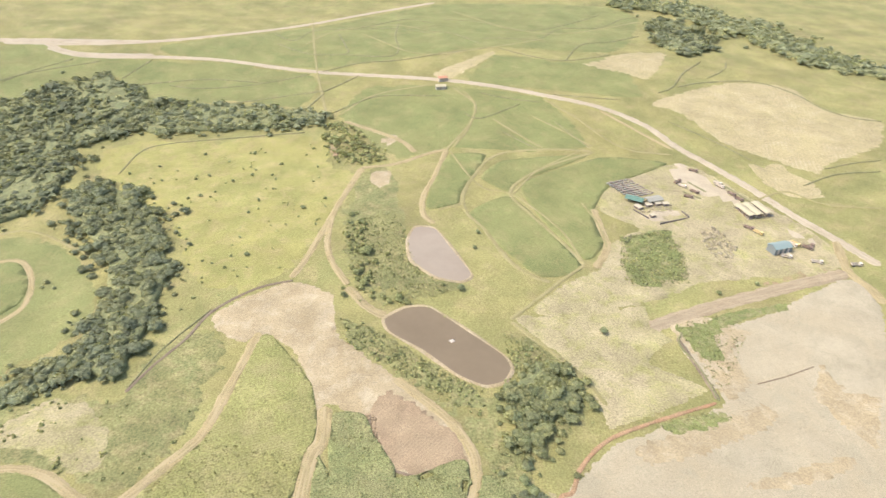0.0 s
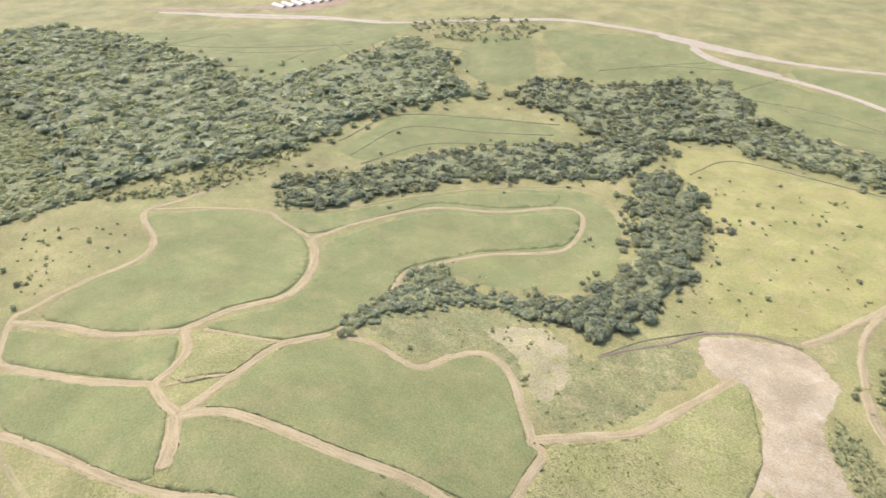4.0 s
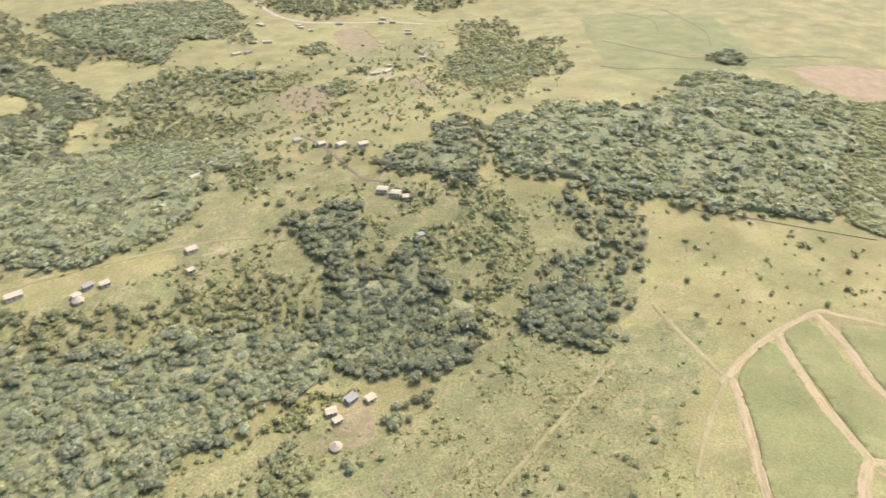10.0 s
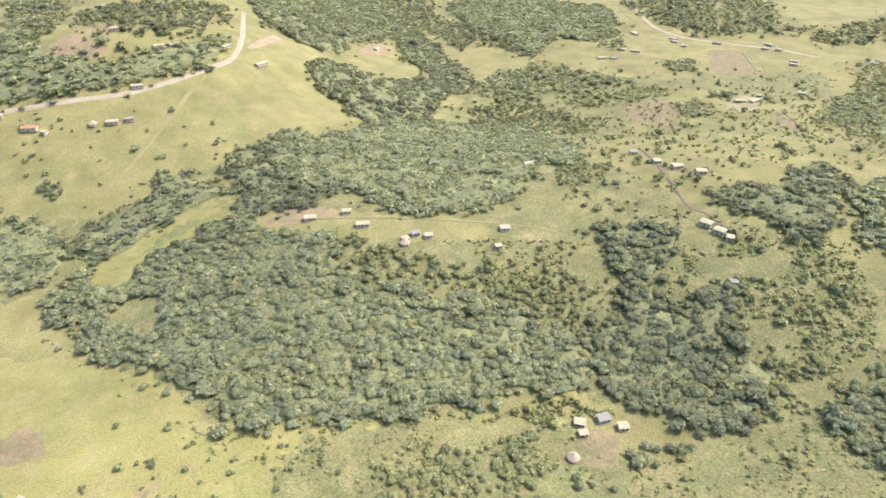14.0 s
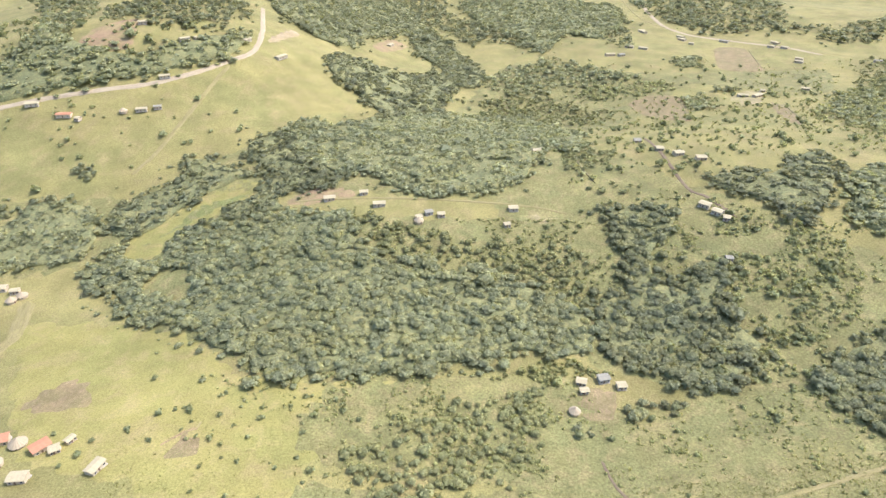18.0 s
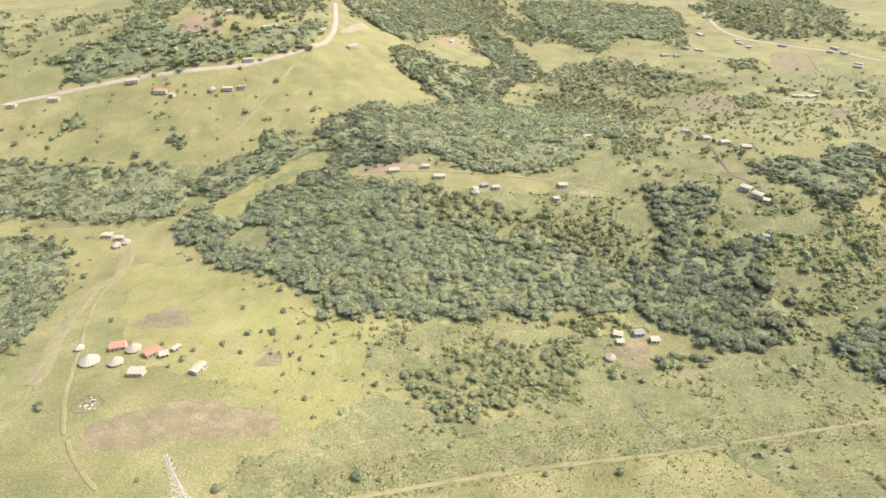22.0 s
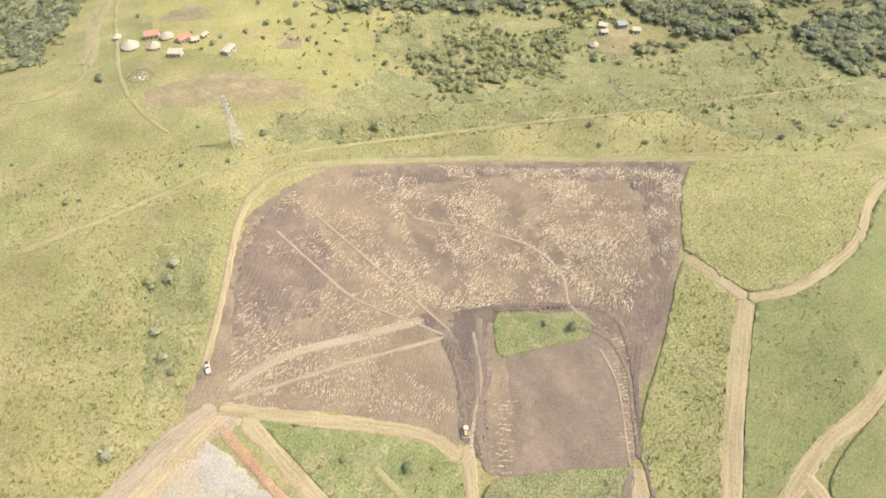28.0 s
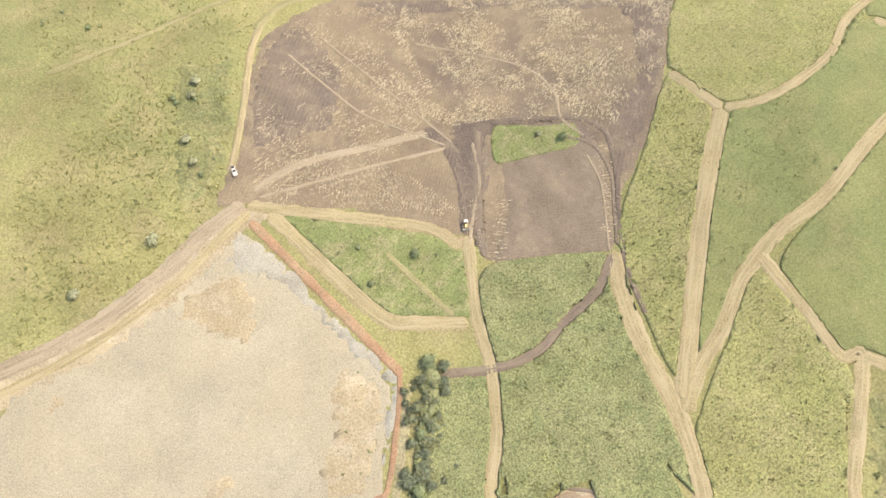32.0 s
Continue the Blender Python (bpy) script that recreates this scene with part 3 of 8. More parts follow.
SOILS = {"ploughed": "dark ploughed earth with pale straw flecks", "plot": "smooth harrowed dark brown plot", "spoil": "pale sandy spoil ground with grey stains", "pale": "cleared patch of pale dry earth",
         "tilled": "pinkish-brown freshly tilled earth", "yard": "trodden tan ground with thin grass", "stubble": "harvested pale straw-coloured field", "garden": "small hand-tilled garden plot", "redsoil": "bare reddish earth", "scrub": "scrubby dark green grass slope", "burnt": "strip of dark moist ploughed earth", "meadow": "bright yellow-green short meadow grass", "gravel": "strip of grey crushed stone along a bank", "road_dust": "pale gravel hardstand in a works yard", "weeds": "strip of rank green growth along a bank", "cane": "wide far field of green cane"}


def pond(kind, points):
    r = smooth_ring(points, 3.0)
    level = [q[5] for q in PONDS if math.hypot(q[0] - r[:, 0].mean(), q[1] - r[:, 1].mean()) < 30][0] + 0.25
    c = r.mean(0)
    co = [(*c, level)] + [(x, y, level) for x, y in r]
    n = len(r)
    area = np.sum(r[:, 0] * np.roll(r[:, 1], -1) - np.roll(r[:, 0], -1) * r[:, 1])
    o = (lambda a, b: (0, a, b)) if area > 0 else (lambda a, b: (0, b, a))
    ob = new(kind, mesh_of(kind, co, [o(1 + i, 1 + (i + 1) % n) for i in range(n)], M["silt" if kind == "small_pond" else "mud"]))
    tagged(ob, "shallow pinkish silt pond with still water" if kind == "small_pond" else "brown muddy farm dam with still water", "pond", kind="structure")
    # trodden rim
    out = c + (r - c) * 1.0 + (r - c) / np.linalg.norm(r - c, axis=1)[:, None] * 2.4
    co = np.vstack([np.column_stack([r - (r - c) / np.linalg.norm(r - c, axis=1)[:, None] * 0.6, np.full(n, level - 0.1)]), np.column_stack([(r + out) / 2, np.full(n, level + 0.45)]), np.column_stack([out, heights(out[:, 0], out[:, 1]) - 0.1])])
    tris = [t for k in (0, n) for i in range(n) for t in ((k + i, k + n + i, k + (i + 1) % n), (k + (i + 1) % n, k + n + i, k + n + (i + 1) % n))]
    tagged(new(kind + "_bank", mesh_of("bank", co, tris, M["pale"])), "pale dry earth bank round a pond", "bank", kind="structure")


# ---- trees ----
def crown_shape(seed, lumps, leaves, flat=0.75, leaf=0.055, core=2):
    """A crown one metre across: rounded boughs on a dome, a knobbly heart, and leaf sprays all over them. Places, triangles, normals."""
    rng = np.random.default_rng(seed)
    ico = bmesh.new()
    bmesh.ops.create_icosphere(ico, subdivisions=core, radius=1.0)
    ball = np.array([v.co[:] for v in ico.verts])
    ico.verts.index_update()
    face = np.array([[v.index for v in f.verts] for f in ico.faces])
    ico.free()
    ang = np.arange(lumps) * 2.4 + rng.uniform(0, 6.283) + rng.uniform(-0.4, 0.4, lumps)
    rad = 0.30 * np.sqrt((np.arange(lumps) + 0.3) / lumps) * rng.uniform(0.85, 1.15, lumps)
    mid = np.column_stack([rad * np.cos(ang), rad * np.sin(ang), flat * (0.36 - 1.6 * rad * rad) + rng.uniform(-0.07, 0.07, lumps)])
    big = rng.uniform(0.15, 0.24, lumps)
    # the heart: pushed out towards the boughs
    reach = np.array([0.12 + 0.66 * max(0.0, max((m @ v) + math.sqrt(max(0.0, (m @ v) ** 2 - m @ m + k * k)) if (m @ v) ** 2 - m @ m + k * k > 0 else 0.0 for m, k in zip(mid, big * 0.92))) for v in ball])
    co, tr, nr = [ball * reach[:, None]], [face], [ball]
    k = len(ball)
    which = rng.integers(0, lumps, leaves)
    way = rng.normal(0, 1, (leaves, 3))
    way[:, 2] = np.abs(way[:, 2]) * 1.1 - 0.25
    way /= np.linalg.norm(way, axis=1)[:, None]
    at = mid[which] + way * (big[which] * rng.uniform(0.85, 1.08, leaves))[:, None]
    side = np.cross(way, rng.normal(0, 1, (leaves, 3)))
    side /= np.maximum(np.linalg.norm(side, axis=1), 1e-6)[:, None]
    up = np.cross(side, way) + way * rng.uniform(-0.5, 0.7, (leaves, 1))
    size = leaf * rng.lognormal(0, 0.3, (leaves, 1))
    quad = np.stack([at - side * size * 0.9 - up * size * 0.7, at + side * size * 0.9 - up * size * 0.5, at + up * size * 1.3], 1)
    soft = way * 0.45 + at / np.maximum(np.linalg.norm(at, axis=1), 1e-6)[:, None] * 0.25 + rng.normal(0, 0.26, (leaves, 3)) + np.array([0, 0, 0.5])
    soft /= np.linalg.norm(soft, axis=1)[:, None]
    turned = np.einsum("ni,ni->n", np.cross(quad[:, 1] - quad[:, 0], quad[:, 2] - quad[:, 0]), soft) < 0
    quad[turned] = quad[turned][:, [0, 2, 1]]
    co.append(quad.reshape(-1, 3))
    nr.append(np.repeat(soft, 3, 0))
    tr.append(np.arange(leaves * 3).reshape(-1, 3) + k)
    co, nr = np.vstack(co), np.vstack(nr)
    co[:, 2] += 0.12
    return co, np.vstack(tr), nr


NEAR_CROWNS = [crown_shape(s, 9, 145, 0.8, 0.068) for s in range(7)]
FAR_CROWNS = [crown_shape(20 + s, 5, 46, 0.8, 0.115, 1) for s in range(6)]
SCRUB_CROWNS = [crown_shape(40 + s, 4, 22, 0.5, 0.11, 1) for s in range(6)]
WOODS = {"n": 0}
# grassy clearings that the woods leave open
CLEARINGS = [
    [(160, -399), (147, -421), (129, -436), (112, -440), (100, -456), (80, -470), (56, -468), (57, -439), (80, -429), (93, -417), (113, -418), (121, -405), (123, -391), (131, -377)],
    [(136, -351), (127, -370), (103, -360), (98, -330), (101, -312)],
]
LIGHT = ("light_wood", "edge_scrub", "hill_scrub", "fringe_trees", "scrub", "pond_trees", "slope_trees", "hollow_trees")


def wood(kind, density, size, points):
    """A wood: crowns close together over a stretch of ground, joined into one piece of stuff."""
    WOODS["n"] += 1
    rng = np.random.default_rng(100 + WOODS["n"])
    ring = np.array(points, float)
    d = np.hypot(ring[:, 0] - 10, ring[:, 1] - 60).mean()
    far = d > 400 or size < 4
    if far:
        size = size * (1.0 if d < 700 else 1.25)
    gap = size * (0.67 if density > 0.85 else 0.9)
    lo, hi = ring.min(0), ring.max(0)
    gx, gy = np.meshgrid(np.arange(lo[0], hi[0], gap), np.arange(lo[1], hi[1], gap))
    gx = gx.ravel() + rng.uniform(-0.48, 0.48, gx.size) * gap
    gy = gy.ravel() + rng.uniform(-0.48, 0.48, gy.size) * gap
    ring = smooth_ring(ring, 12.0)
    reach = size * 0.8
    wx = np.array([noise.noise(Vector((x / 22, y / 22, 1.1))) for x, y in zip(gx, gy)]) * reach * 1.5
    wy = np.array([noise.noise(Vector((x / 22, y / 22, 6.1))) for x, y in zip(gx, gy)]) * reach * 1.5
    stray = rng.uniform(0, 1, gx.size) < 0.28           # small outliers that loosen the edge
    drift = np.where(stray, reach * 2.4, reach * 0.45)
    ok = inside(gx + wx + rng.normal(0, 1, gx.size) * drift, gy + wy + rng.normal(0, 1, gx.size) * drift, ring)
    gx, gy, stray = gx[ok], gy[ok], stray[ok]
    thin = np.array([noise.noise(Vector((x / 34, y / 34, 5.5))) for x, y in zip(gx, gy)])
    ok = rng.uniform(0, 1, len(gx)) < density * np.clip(1.25 + thin * 2.2 * (1.3 - density), 0, 1)
    gx, gy, stray = gx[ok], gy[ok], stray[ok]
    dry = np.ones(len(gx), bool)
    for px, py, a, b, turn, level in PONDS:
        ca, sa = math.cos(turn), math.sin(turn)
        dry &= np.hypot(((gx - px) * ca + (gy - py) * sa) / (a + 2), ((gy - py) * ca - (gx - px) * sa) / (b + 2)) > 1.0
    for glade in CLEARINGS:
        dry &= ~inside(gx, gy, np.array(glade, float))
    gx, gy, stray = gx[dry], gy[dry], stray[dry]
    z = heights(gx, gy)
    shapes = SCRUB_CROWNS if size < 4 else FAR_CROWNS if far else NEAR_CROWNS
    co, tr, nr, k = [], [], [], 0
    for x, y, h, small in zip(gx, gy, z, stray):
        c, t, w = shapes[rng.integers(len(shapes))]
        s = size * rng.lognormal(0.08, 0.26) * (0.62 if small else 1.0)
        a = rng.uniform(0, 6.283)
        tall = s * rng.uniform(0.55, 0.85) * (0.7 if size < 4 else 0.8 if far else 1.0)
        ca, sa = math.cos(a), math.sin(a)
        co.append(np.column_stack([(c[:, 0] * ca - c[:, 1] * sa) * s + x, (c[:, 0] * sa + c[:, 1] * ca) * s + y, c[:, 2] * tall + h + (0.0 if small else 0.12 * size)]))
        nr.append(np.column_stack([w[:, 0] * ca - w[:, 1] * sa, w[:, 0] * sa + w[:, 1] * ca, w[:, 2]]))
        tr.append(t + k)
        k += len(c)
    if not co:
        return None
    if size > 4 and d < 470:
        n = int(len(gx) * (0.7 if density > 0.85 else 1.0))
        pick = rng.integers(0, len(gx), n)
        px, py = gx[pick] + rng.normal(0, 0.75, n) * size, gy[pick] + rng.normal(0, 0.75, n) * size
        wet = np.zeros(n, bool)
        for qx, qy, a, b, turn, level in PONDS:
            ca, sa = math.cos(turn), math.sin(turn)
            wet |= np.hypot(((px - qx) * ca + (py - qy) * sa) / (a + 2), ((py - qy) * ca - (px - qx) * sa) / (b + 2)) < 1.0
        for glade in CLEARINGS:
            wet |= inside(px, py, np.array(glade, float))
        for x, y, h, out in zip(px, py, heights(px, py), wet):
            if out:
                continue
            c, t, w = SCRUB_CROWNS[rng.integers(len(SCRUB_CROWNS))]
            s, a = size * rng.uniform(0.22, 0.5), rng.uniform(0, 6.283)
            ca, sa = math.cos(a), math.sin(a)
            co.append(np.column_stack([(c[:, 0] * ca - c[:, 1] * sa) * s + x, (c[:, 0] * sa + c[:, 1] * ca) * s + y, c[:, 2] * s * 0.8 + h]))
            nr.append(np.column_stack([w[:, 0] * ca - w[:, 1] * sa, w[:, 0] * sa + w[:, 1] * ca, w[:, 2]]))
            tr.append(t + k)
            k += len(c)
    if density > 0.85:
        floor = sheet("undergrowth", points, 6.0 if not far else 12.0, 0.3 * size, M["understorey"], skirt=0.3 * size + 0.5, ragged=2.5, rough_top=0.09 * size, seed=WOODS["n"], inset=0.75 * size)
        tagged(floor, "dense dark green undergrowth below the trees", "undergrowth", kind="stuff")
    ob = new(kind, mesh_of(kind, np.vstack(co), np.vstack(tr), M["lightleaf" if kind in LIGHT else "leaf" if size > 4.5 else "scrubleaf"], True, None, np.vstack(nr)))
    say = "dense dark green bush forest of rounded crowns" if density > 0.85 else "loose green thicket of trees and shrubs with gaps"
    return tagged(ob, say, "woodland", kind="stuff")


def shrub_thing(seed, leaf, label, name="shrub"):
    """A free-standing bush or small tree, one metre across: crown, with stem and limbs below."""
    co, tr, nr = crown_shape(60 + seed, 8, 110, 0.7, 0.06)
    co = co + np.array([0, 0, 0.1])
    root = new(name, mesh_of(name, co, tr, M[leaf], True, None, nr))
    bm = bmesh.new()
    rng = random.Random(seed)
    for i in range(4):
        a = rng.uniform(0, 6.28)
        tip = Vector((0.2 * math.cos(a), 0.2 * math.sin(a), 0.34)) if i else Vector((0, 0, 0.3))
        m = Matrix.Translation(tip / 2) @ tip.to_track_quat("Z", "Y").to_matrix().to_4x4()
        bmesh.ops.create_cone(bm, segments=5, radius1=0.035 if not i else 0.02, radius2=0.012, depth=tip.length * 1.1, matrix=m)
    part("stem", bm, M["bark"], root)
    return tagged(root, label, "bush")


BUSH = {}
SEPARATE = ("bank_bushes", "triangle_bushes", "spoil_weeds", "veld_bushes")


def bushes(kind, count, size, points):
    """Bushes strewn over a slope: near ones are things of their own, far ones one piece of stuff."""
    rng = np.random.default_rng(len(kind) * 7 + count)
    ring = np.array(points, float)
    lo, hi = ring.min(0), ring.max(0)
    made, co, tr, nr, k = 0, [], [], [], 0
    while made < count:
        x, y = rng.uniform(lo[0], hi[0]), rng.uniform(lo[1], hi[1])
        if not inside([x], [y], ring)[0] or noise.noise(Vector((x / 26, y / 26, 2.2))) < -0.25:
            continue
        s = size * rng.lognormal(-0.05, 0.38)
        made += 1
        if kind not in SEPARATE:
            shapes = SCRUB_CROWNS if "scrub" in kind else FAR_CROWNS
            c, t, w = shapes[rng.integers(len(shapes))]
            a, tall = rng.uniform(0, 6.283), s * rng.uniform(0.7, 1.0)
            ca, sa = math.cos(a), math.sin(a)
            co.append(np.column_stack([(c[:, 0] * ca - c[:, 1] * sa) * s + x, (c[:, 0] * sa + c[:, 1] * ca) * s + y, c[:, 2] * tall + ground_at(x, y) - 0.02 * s]))
            nr.append(np.column_stack([w[:, 0] * ca - w[:, 1] * sa, w[:, 0] * sa + w[:, 1] * ca, w[:, 2]]))
            tr.append(t + k)
            k += len(c)
            continue
        m = Matrix.Translation((x, y, ground_at(x, y) - 0.03 * s)) @ Matrix.Rotation(rng.uniform(0, 6.28), 4, "Z") @ Matrix.Diagonal((s, s * rng.uniform(0.8, 1.2), s * rng.uniform(0.7, 1.0), 1))
        key = int(rng.integers(5))
        if key not in BUSH:
            BUSH[key] = ob = shrub_thing(key, "bushleaf", "rounded dark green bush standing in grass")
        else:
            ob = copy_thing(BUSH[key], Matrix())
        ob.matrix_basis = m
        ob["group"] = kind.replace("_", " ")
    if co:
        tagged(new(kind, mesh_of(kind, np.vstack(co), np.vstack(tr), M["scrubleaf" if "scrub" in kind else "bushleaf"], True, None, np.vstack(nr))), "low olive-green scrub over a dry slope" if "scrub" in kind else "scattered dark green bushes over a grassy slope", "bushes", kind="stuff")


def tufts(kind, per_metre, size, points):
    """Tufts of grass or cane leaves strewn thickly over a field: leaning blades, one piece of stuff."""
    rng = np.random.default_rng(int(abs(points[0][0]) * 31 + abs(points[1][1])))
    ring = np.array(points, float)
    lo, hi = ring.min(0), ring.max(0)
    n = int((hi[0] - lo[0]) * (hi[1] - lo[1]) * per_metre * 0.5)
    x, y = rng.uniform(lo[0], hi[0], n), rng.uniform(lo[1], hi[1], n)
    ok = inside(x, y, ring)
    x, y = x[ok][:26000], y[ok][:26000]
    n = len(x)
    if not n:
        return
    ok = off_roads(np.column_stack([x, y]), 0.3)[0] < 0
    x, y = x[ok], y[ok]
    n = len(x)
    lift = {"cane_tuft": 0.4, "weed_tuft": 0.2}.get(kind, 0.0)
    z = heights(x, y) + lift
    s = size * rng.lognormal(0, 0.3, n)
    blades = 3
    co = np.zeros((n, blades, 3, 3))
    for b in range(blades):
        a = rng.uniform(0, 6.283, n)
        w = 0.32 * s
        dx, dy = np.cos(a), np.sin(a)
        lean = rng.uniform(0.3, 0.9, n) * s
        co[:, b, 0] = np.column_stack([x - dy * w, y + dx * w, z - 0.2])
        co[:, b, 1] = np.column_stack([x + dy * w, y - dx * w, z - 0.2])
        co[:, b, 2] = np.column_stack([x + dx * lean, y + dy * lean, z + s * rng.uniform(0.35, 0.75, n)])
    co = co.reshape(-1, 3)
    tris = np.arange(len(co)).reshape(-1, 3)
    ob = new(kind, mesh_of(kind, co, tris, M[{"cane_tuft": "caneleaf", "weed_tuft": "weedleaf", "reed_tuft": "weedleaf"}.get(kind, "grassleaf")]))
    tagged(ob, {"cane_tuft": "green cane leaves standing over a field"}.get(kind, "rough yellow-green grass tufts"), "vegetation", kind="stuff")


def straw(kind, per_metre, angle, points):
    """Pale straw left lying on ploughed ground: short flat strips along the furrows."""
    rng = np.random.default_rng(int(angle) + len(points))
    ring = np.array(points, float)
    lo, hi = ring.min(0), ring.max(0)
    n = int((hi[0] - lo[0]) * (hi[1] - lo[1]) * per_metre * 0.5)
    x, y = rng.uniform(lo[0], hi[0], n), rng.uniform(lo[1], hi[1], n)
    keep = np.array([noise.noise(Vector((p * 0.045 + q * 0.03, q * 0.05, 4))) + 0.5 * noise.noise(Vector((p * 0.16, q * 0.16, 8))) for p, q in zip(x, y)]) > rng.uniform(-0.25, 0.55, n)
    ok = inside(x, y, ring) & keep
    x, y = x[ok][:40000], y[ok][:40000]
    n = len(x)
    a = radians(angle) + rng.normal(0, 0.35, n)
    ln, w = rng.lognormal(-0.55, 0.5, n), rng.uniform(0.06, 0.17, n)
    dx, dy = np.cos(a) * ln, np.sin(a) * ln
    ex, ey = -np.sin(a) * w, np.cos(a) * w
    z = heights(x, y) + 0.30
    lift = rng.uniform(0, 0.15, (3, n))
    co = np.stack([np.column_stack([x - dx - ex, y - dy - ey, z - 0.1]), np.column_stack([x + dx * 0.6 - ex * 0.6, y + dy * 0.6 - ey, z + lift[0]]), np.column_stack([x + dx, y + dy, z + lift[1]]), np.column_stack([x - dx * 0.4 + ex, y - dy * 0.4 + ey, z + lift[2]])], 1).reshape(-1, 3)
    k = np.arange(n)[:, None] * 4
    tris = np.vstack([k + np.array([[0, 1, 2]]), k + np.array([[0, 2, 3]])])
    tagged(new(kind, mesh_of(kind, co, tris, M["strawy"])), "pale dry straw strewn over ploughed earth", "straw", kind="stuff")


def windrow(kind, span, gap, points):
    """Pale straw raked into short strokes that lie across a strip of ground."""
    line = smooth_line(points, 0.5)
    d = np.gradient(line, axis=0)
    d /= np.linalg.norm(d, axis=1)[:, None]
    rng = np.random.default_rng(len(line))
    co, tris, run = [], [], 0.0
    for (x, y), (u, v), s in zip(line, d, np.r_[0, np.linalg.norm(np.diff(line, axis=0), axis=1)]):
        run += s
        if run < gap:
            continue
        run = rng.uniform(-0.3, 0.3) * gap
        for j in range(rng.integers(4, 9)):
            a = math.atan2(u, -v) + rng.normal(0.25, 0.15)
            o, ln, w = rng.normal(0, span * 0.24), span * rng.uniform(0.06, 0.2), rng.uniform(0.06, 0.15)
            cx, cy = x - v * o + u * rng.normal(0, 0.2), y + u * o + v * rng.normal(0, 0.2)
            z = ground_at(cx, cy) + 0.38
            e, f = (math.cos(a) * ln, math.sin(a) * ln), (-math.sin(a) * w, math.cos(a) * w)
            k = len(co)
            co += [(cx - e[0], cy - e[1], z - 0.1), (cx - f[0], cy - f[1], z), (cx + e[0], cy + e[1], z - 0.1), (cx + f[0], cy + f[1], z), (cx, cy, z + 0.18)]
            tris += [(k + i, k + (i + 1) % 4, k + 4) for i in range(4)]
    tagged(new(kind, mesh_of(kind, co, tris, M["strawy"])), "strokes of pale straw raked across dark soil", "straw", kind="stuff")


def clods(kind, count, size, points, soil="plot"):
    """Loose clods or rubble strewn over a patch."""
    rng = np.random.default_rng(count)
    ring = np.array(points, float)
    lo, hi = ring.min(0), ring.max(0)
    x, y = rng.uniform(lo[0], hi[0], count * 6), rng.uniform(lo[1], hi[1], count * 6)
    ok = inside(x, y, ring)
    x, y = x[ok][:count], y[ok][:count]
    z = heights(x, y)
    oct_ = np.array([(1, 0, 0), (0, 1, 0), (-1, 0, 0), (0, -1, 0), (0, 0, 1), (0, 0, -0.4)], float)
    face = np.array([(0, 1, 4), (1, 2, 4), (2, 3, 4), (3, 0, 4), (1, 0, 5), (2, 1, 5), (3, 2, 5), (0, 3, 5)])
    co, tris = [], []
    for i, (a, b, c) in enumerate(zip(x, y, z)):
        s = size * rng.lognormal(0, 0.45)
        co.append(oct_ * s * rng.uniform(0.6, 1.2, (6, 3)) * (1, 1, 0.6) @ np.array(Matrix.Rotation(rng.uniform(0, 6.28), 3, "Z")) + (a, b, c + 0.30))
        tris.append(face + 6 * i)
    tagged(new(kind, mesh_of(kind, np.vstack(co), np.vstack(tris), M[soil])), "loose dark clods of turned earth" if soil == "plot" else "heaps of pale rubble and broken earth", "rubble", kind="stuff")


# ---- ground ----
PONDS.extend([
    (-6, 341, 35, 17, 2.03, -18.2),
    (5, 257, 43, 18, 2.48, -21.9),
])


def axis_steps(limit, fine, reach):
    a = list(np.arange(0, reach, fine))
    while a[-1] < limit:
        a.append(a[-1] + max(fine, (a[-1] - reach) * 0.12 + fine))
    return np.array([-v for v in a[:0:-1]] + a)


gx_, gy_ = np.meshgrid(axis_steps(4600, 9.0, 760), axis_steps(4600, 9.0, 800))
gz_ = heights(gx_.ravel(), gy_.ravel())
nx_, ny_ = gx_.shape[1], gx_.shape[0]
ii = np.arange(nx_ * ny_).reshape(ny_, nx_)
q0, q1, q2, q3 = ii[:-1, :-1].ravel(), ii[:-1, 1:].ravel(), ii[1:, 1:].ravel(), ii[1:, :-1].ravel()
gt_ = np.vstack([np.column_stack([q0, q1, q2]), np.column_stack([q0, q2, q3])])
tagged(new("ground", mesh_of("ground", np.column_stack([gx_.ravel(), gy_.ravel(), gz_]), gt_, M["veld"], True)), "rolling yellow-green grassland with rough veld", "ground", kind="structure")

# ---- bare and ploughed ground ----
bare("glade", "meadow", [(160, -399), (147, -421), (129, -436), (112, -440), (100, -456), (80, -470), (56, -468), (57, -439), (80, -429), (93, -417), (113, -418), (121, -405), (123, -391), (131, -377)])
bare("hill_meadow", "meadow", [(-303, 483), (-285, 508), (-212, 509), (-132, 523), (-107, 504), (-98, 469), (-76, 454), (-75, 425), (-86, 369), (-98, 318), (-122, 296), (-156, 307), (-195, 374), (-242, 409), (-271, 439), (-290, 450)])
bare("far_track_verge", "stubble", [(264, 475), (267, 435), (278, 429), (296, 431), (297, 453), (286, 475), (280, 490)])
bare("meadow", "meadow", [(151, -404), (138, -417), (113, -435), (89, -439), (58, -461), (73, -463), (99, -455), (116, -444), (133, -430), (156, -418)])
bare("ridge_bank", "redsoil", [(40, -414), (22, -426), (1, -428), (-13, -416), (-2, -403), (18, -401)])
bare("ridge_bank", "yard", [(-126, -349), (-150, -348), (-169, -339), (-155, -332), (-132, -335)])
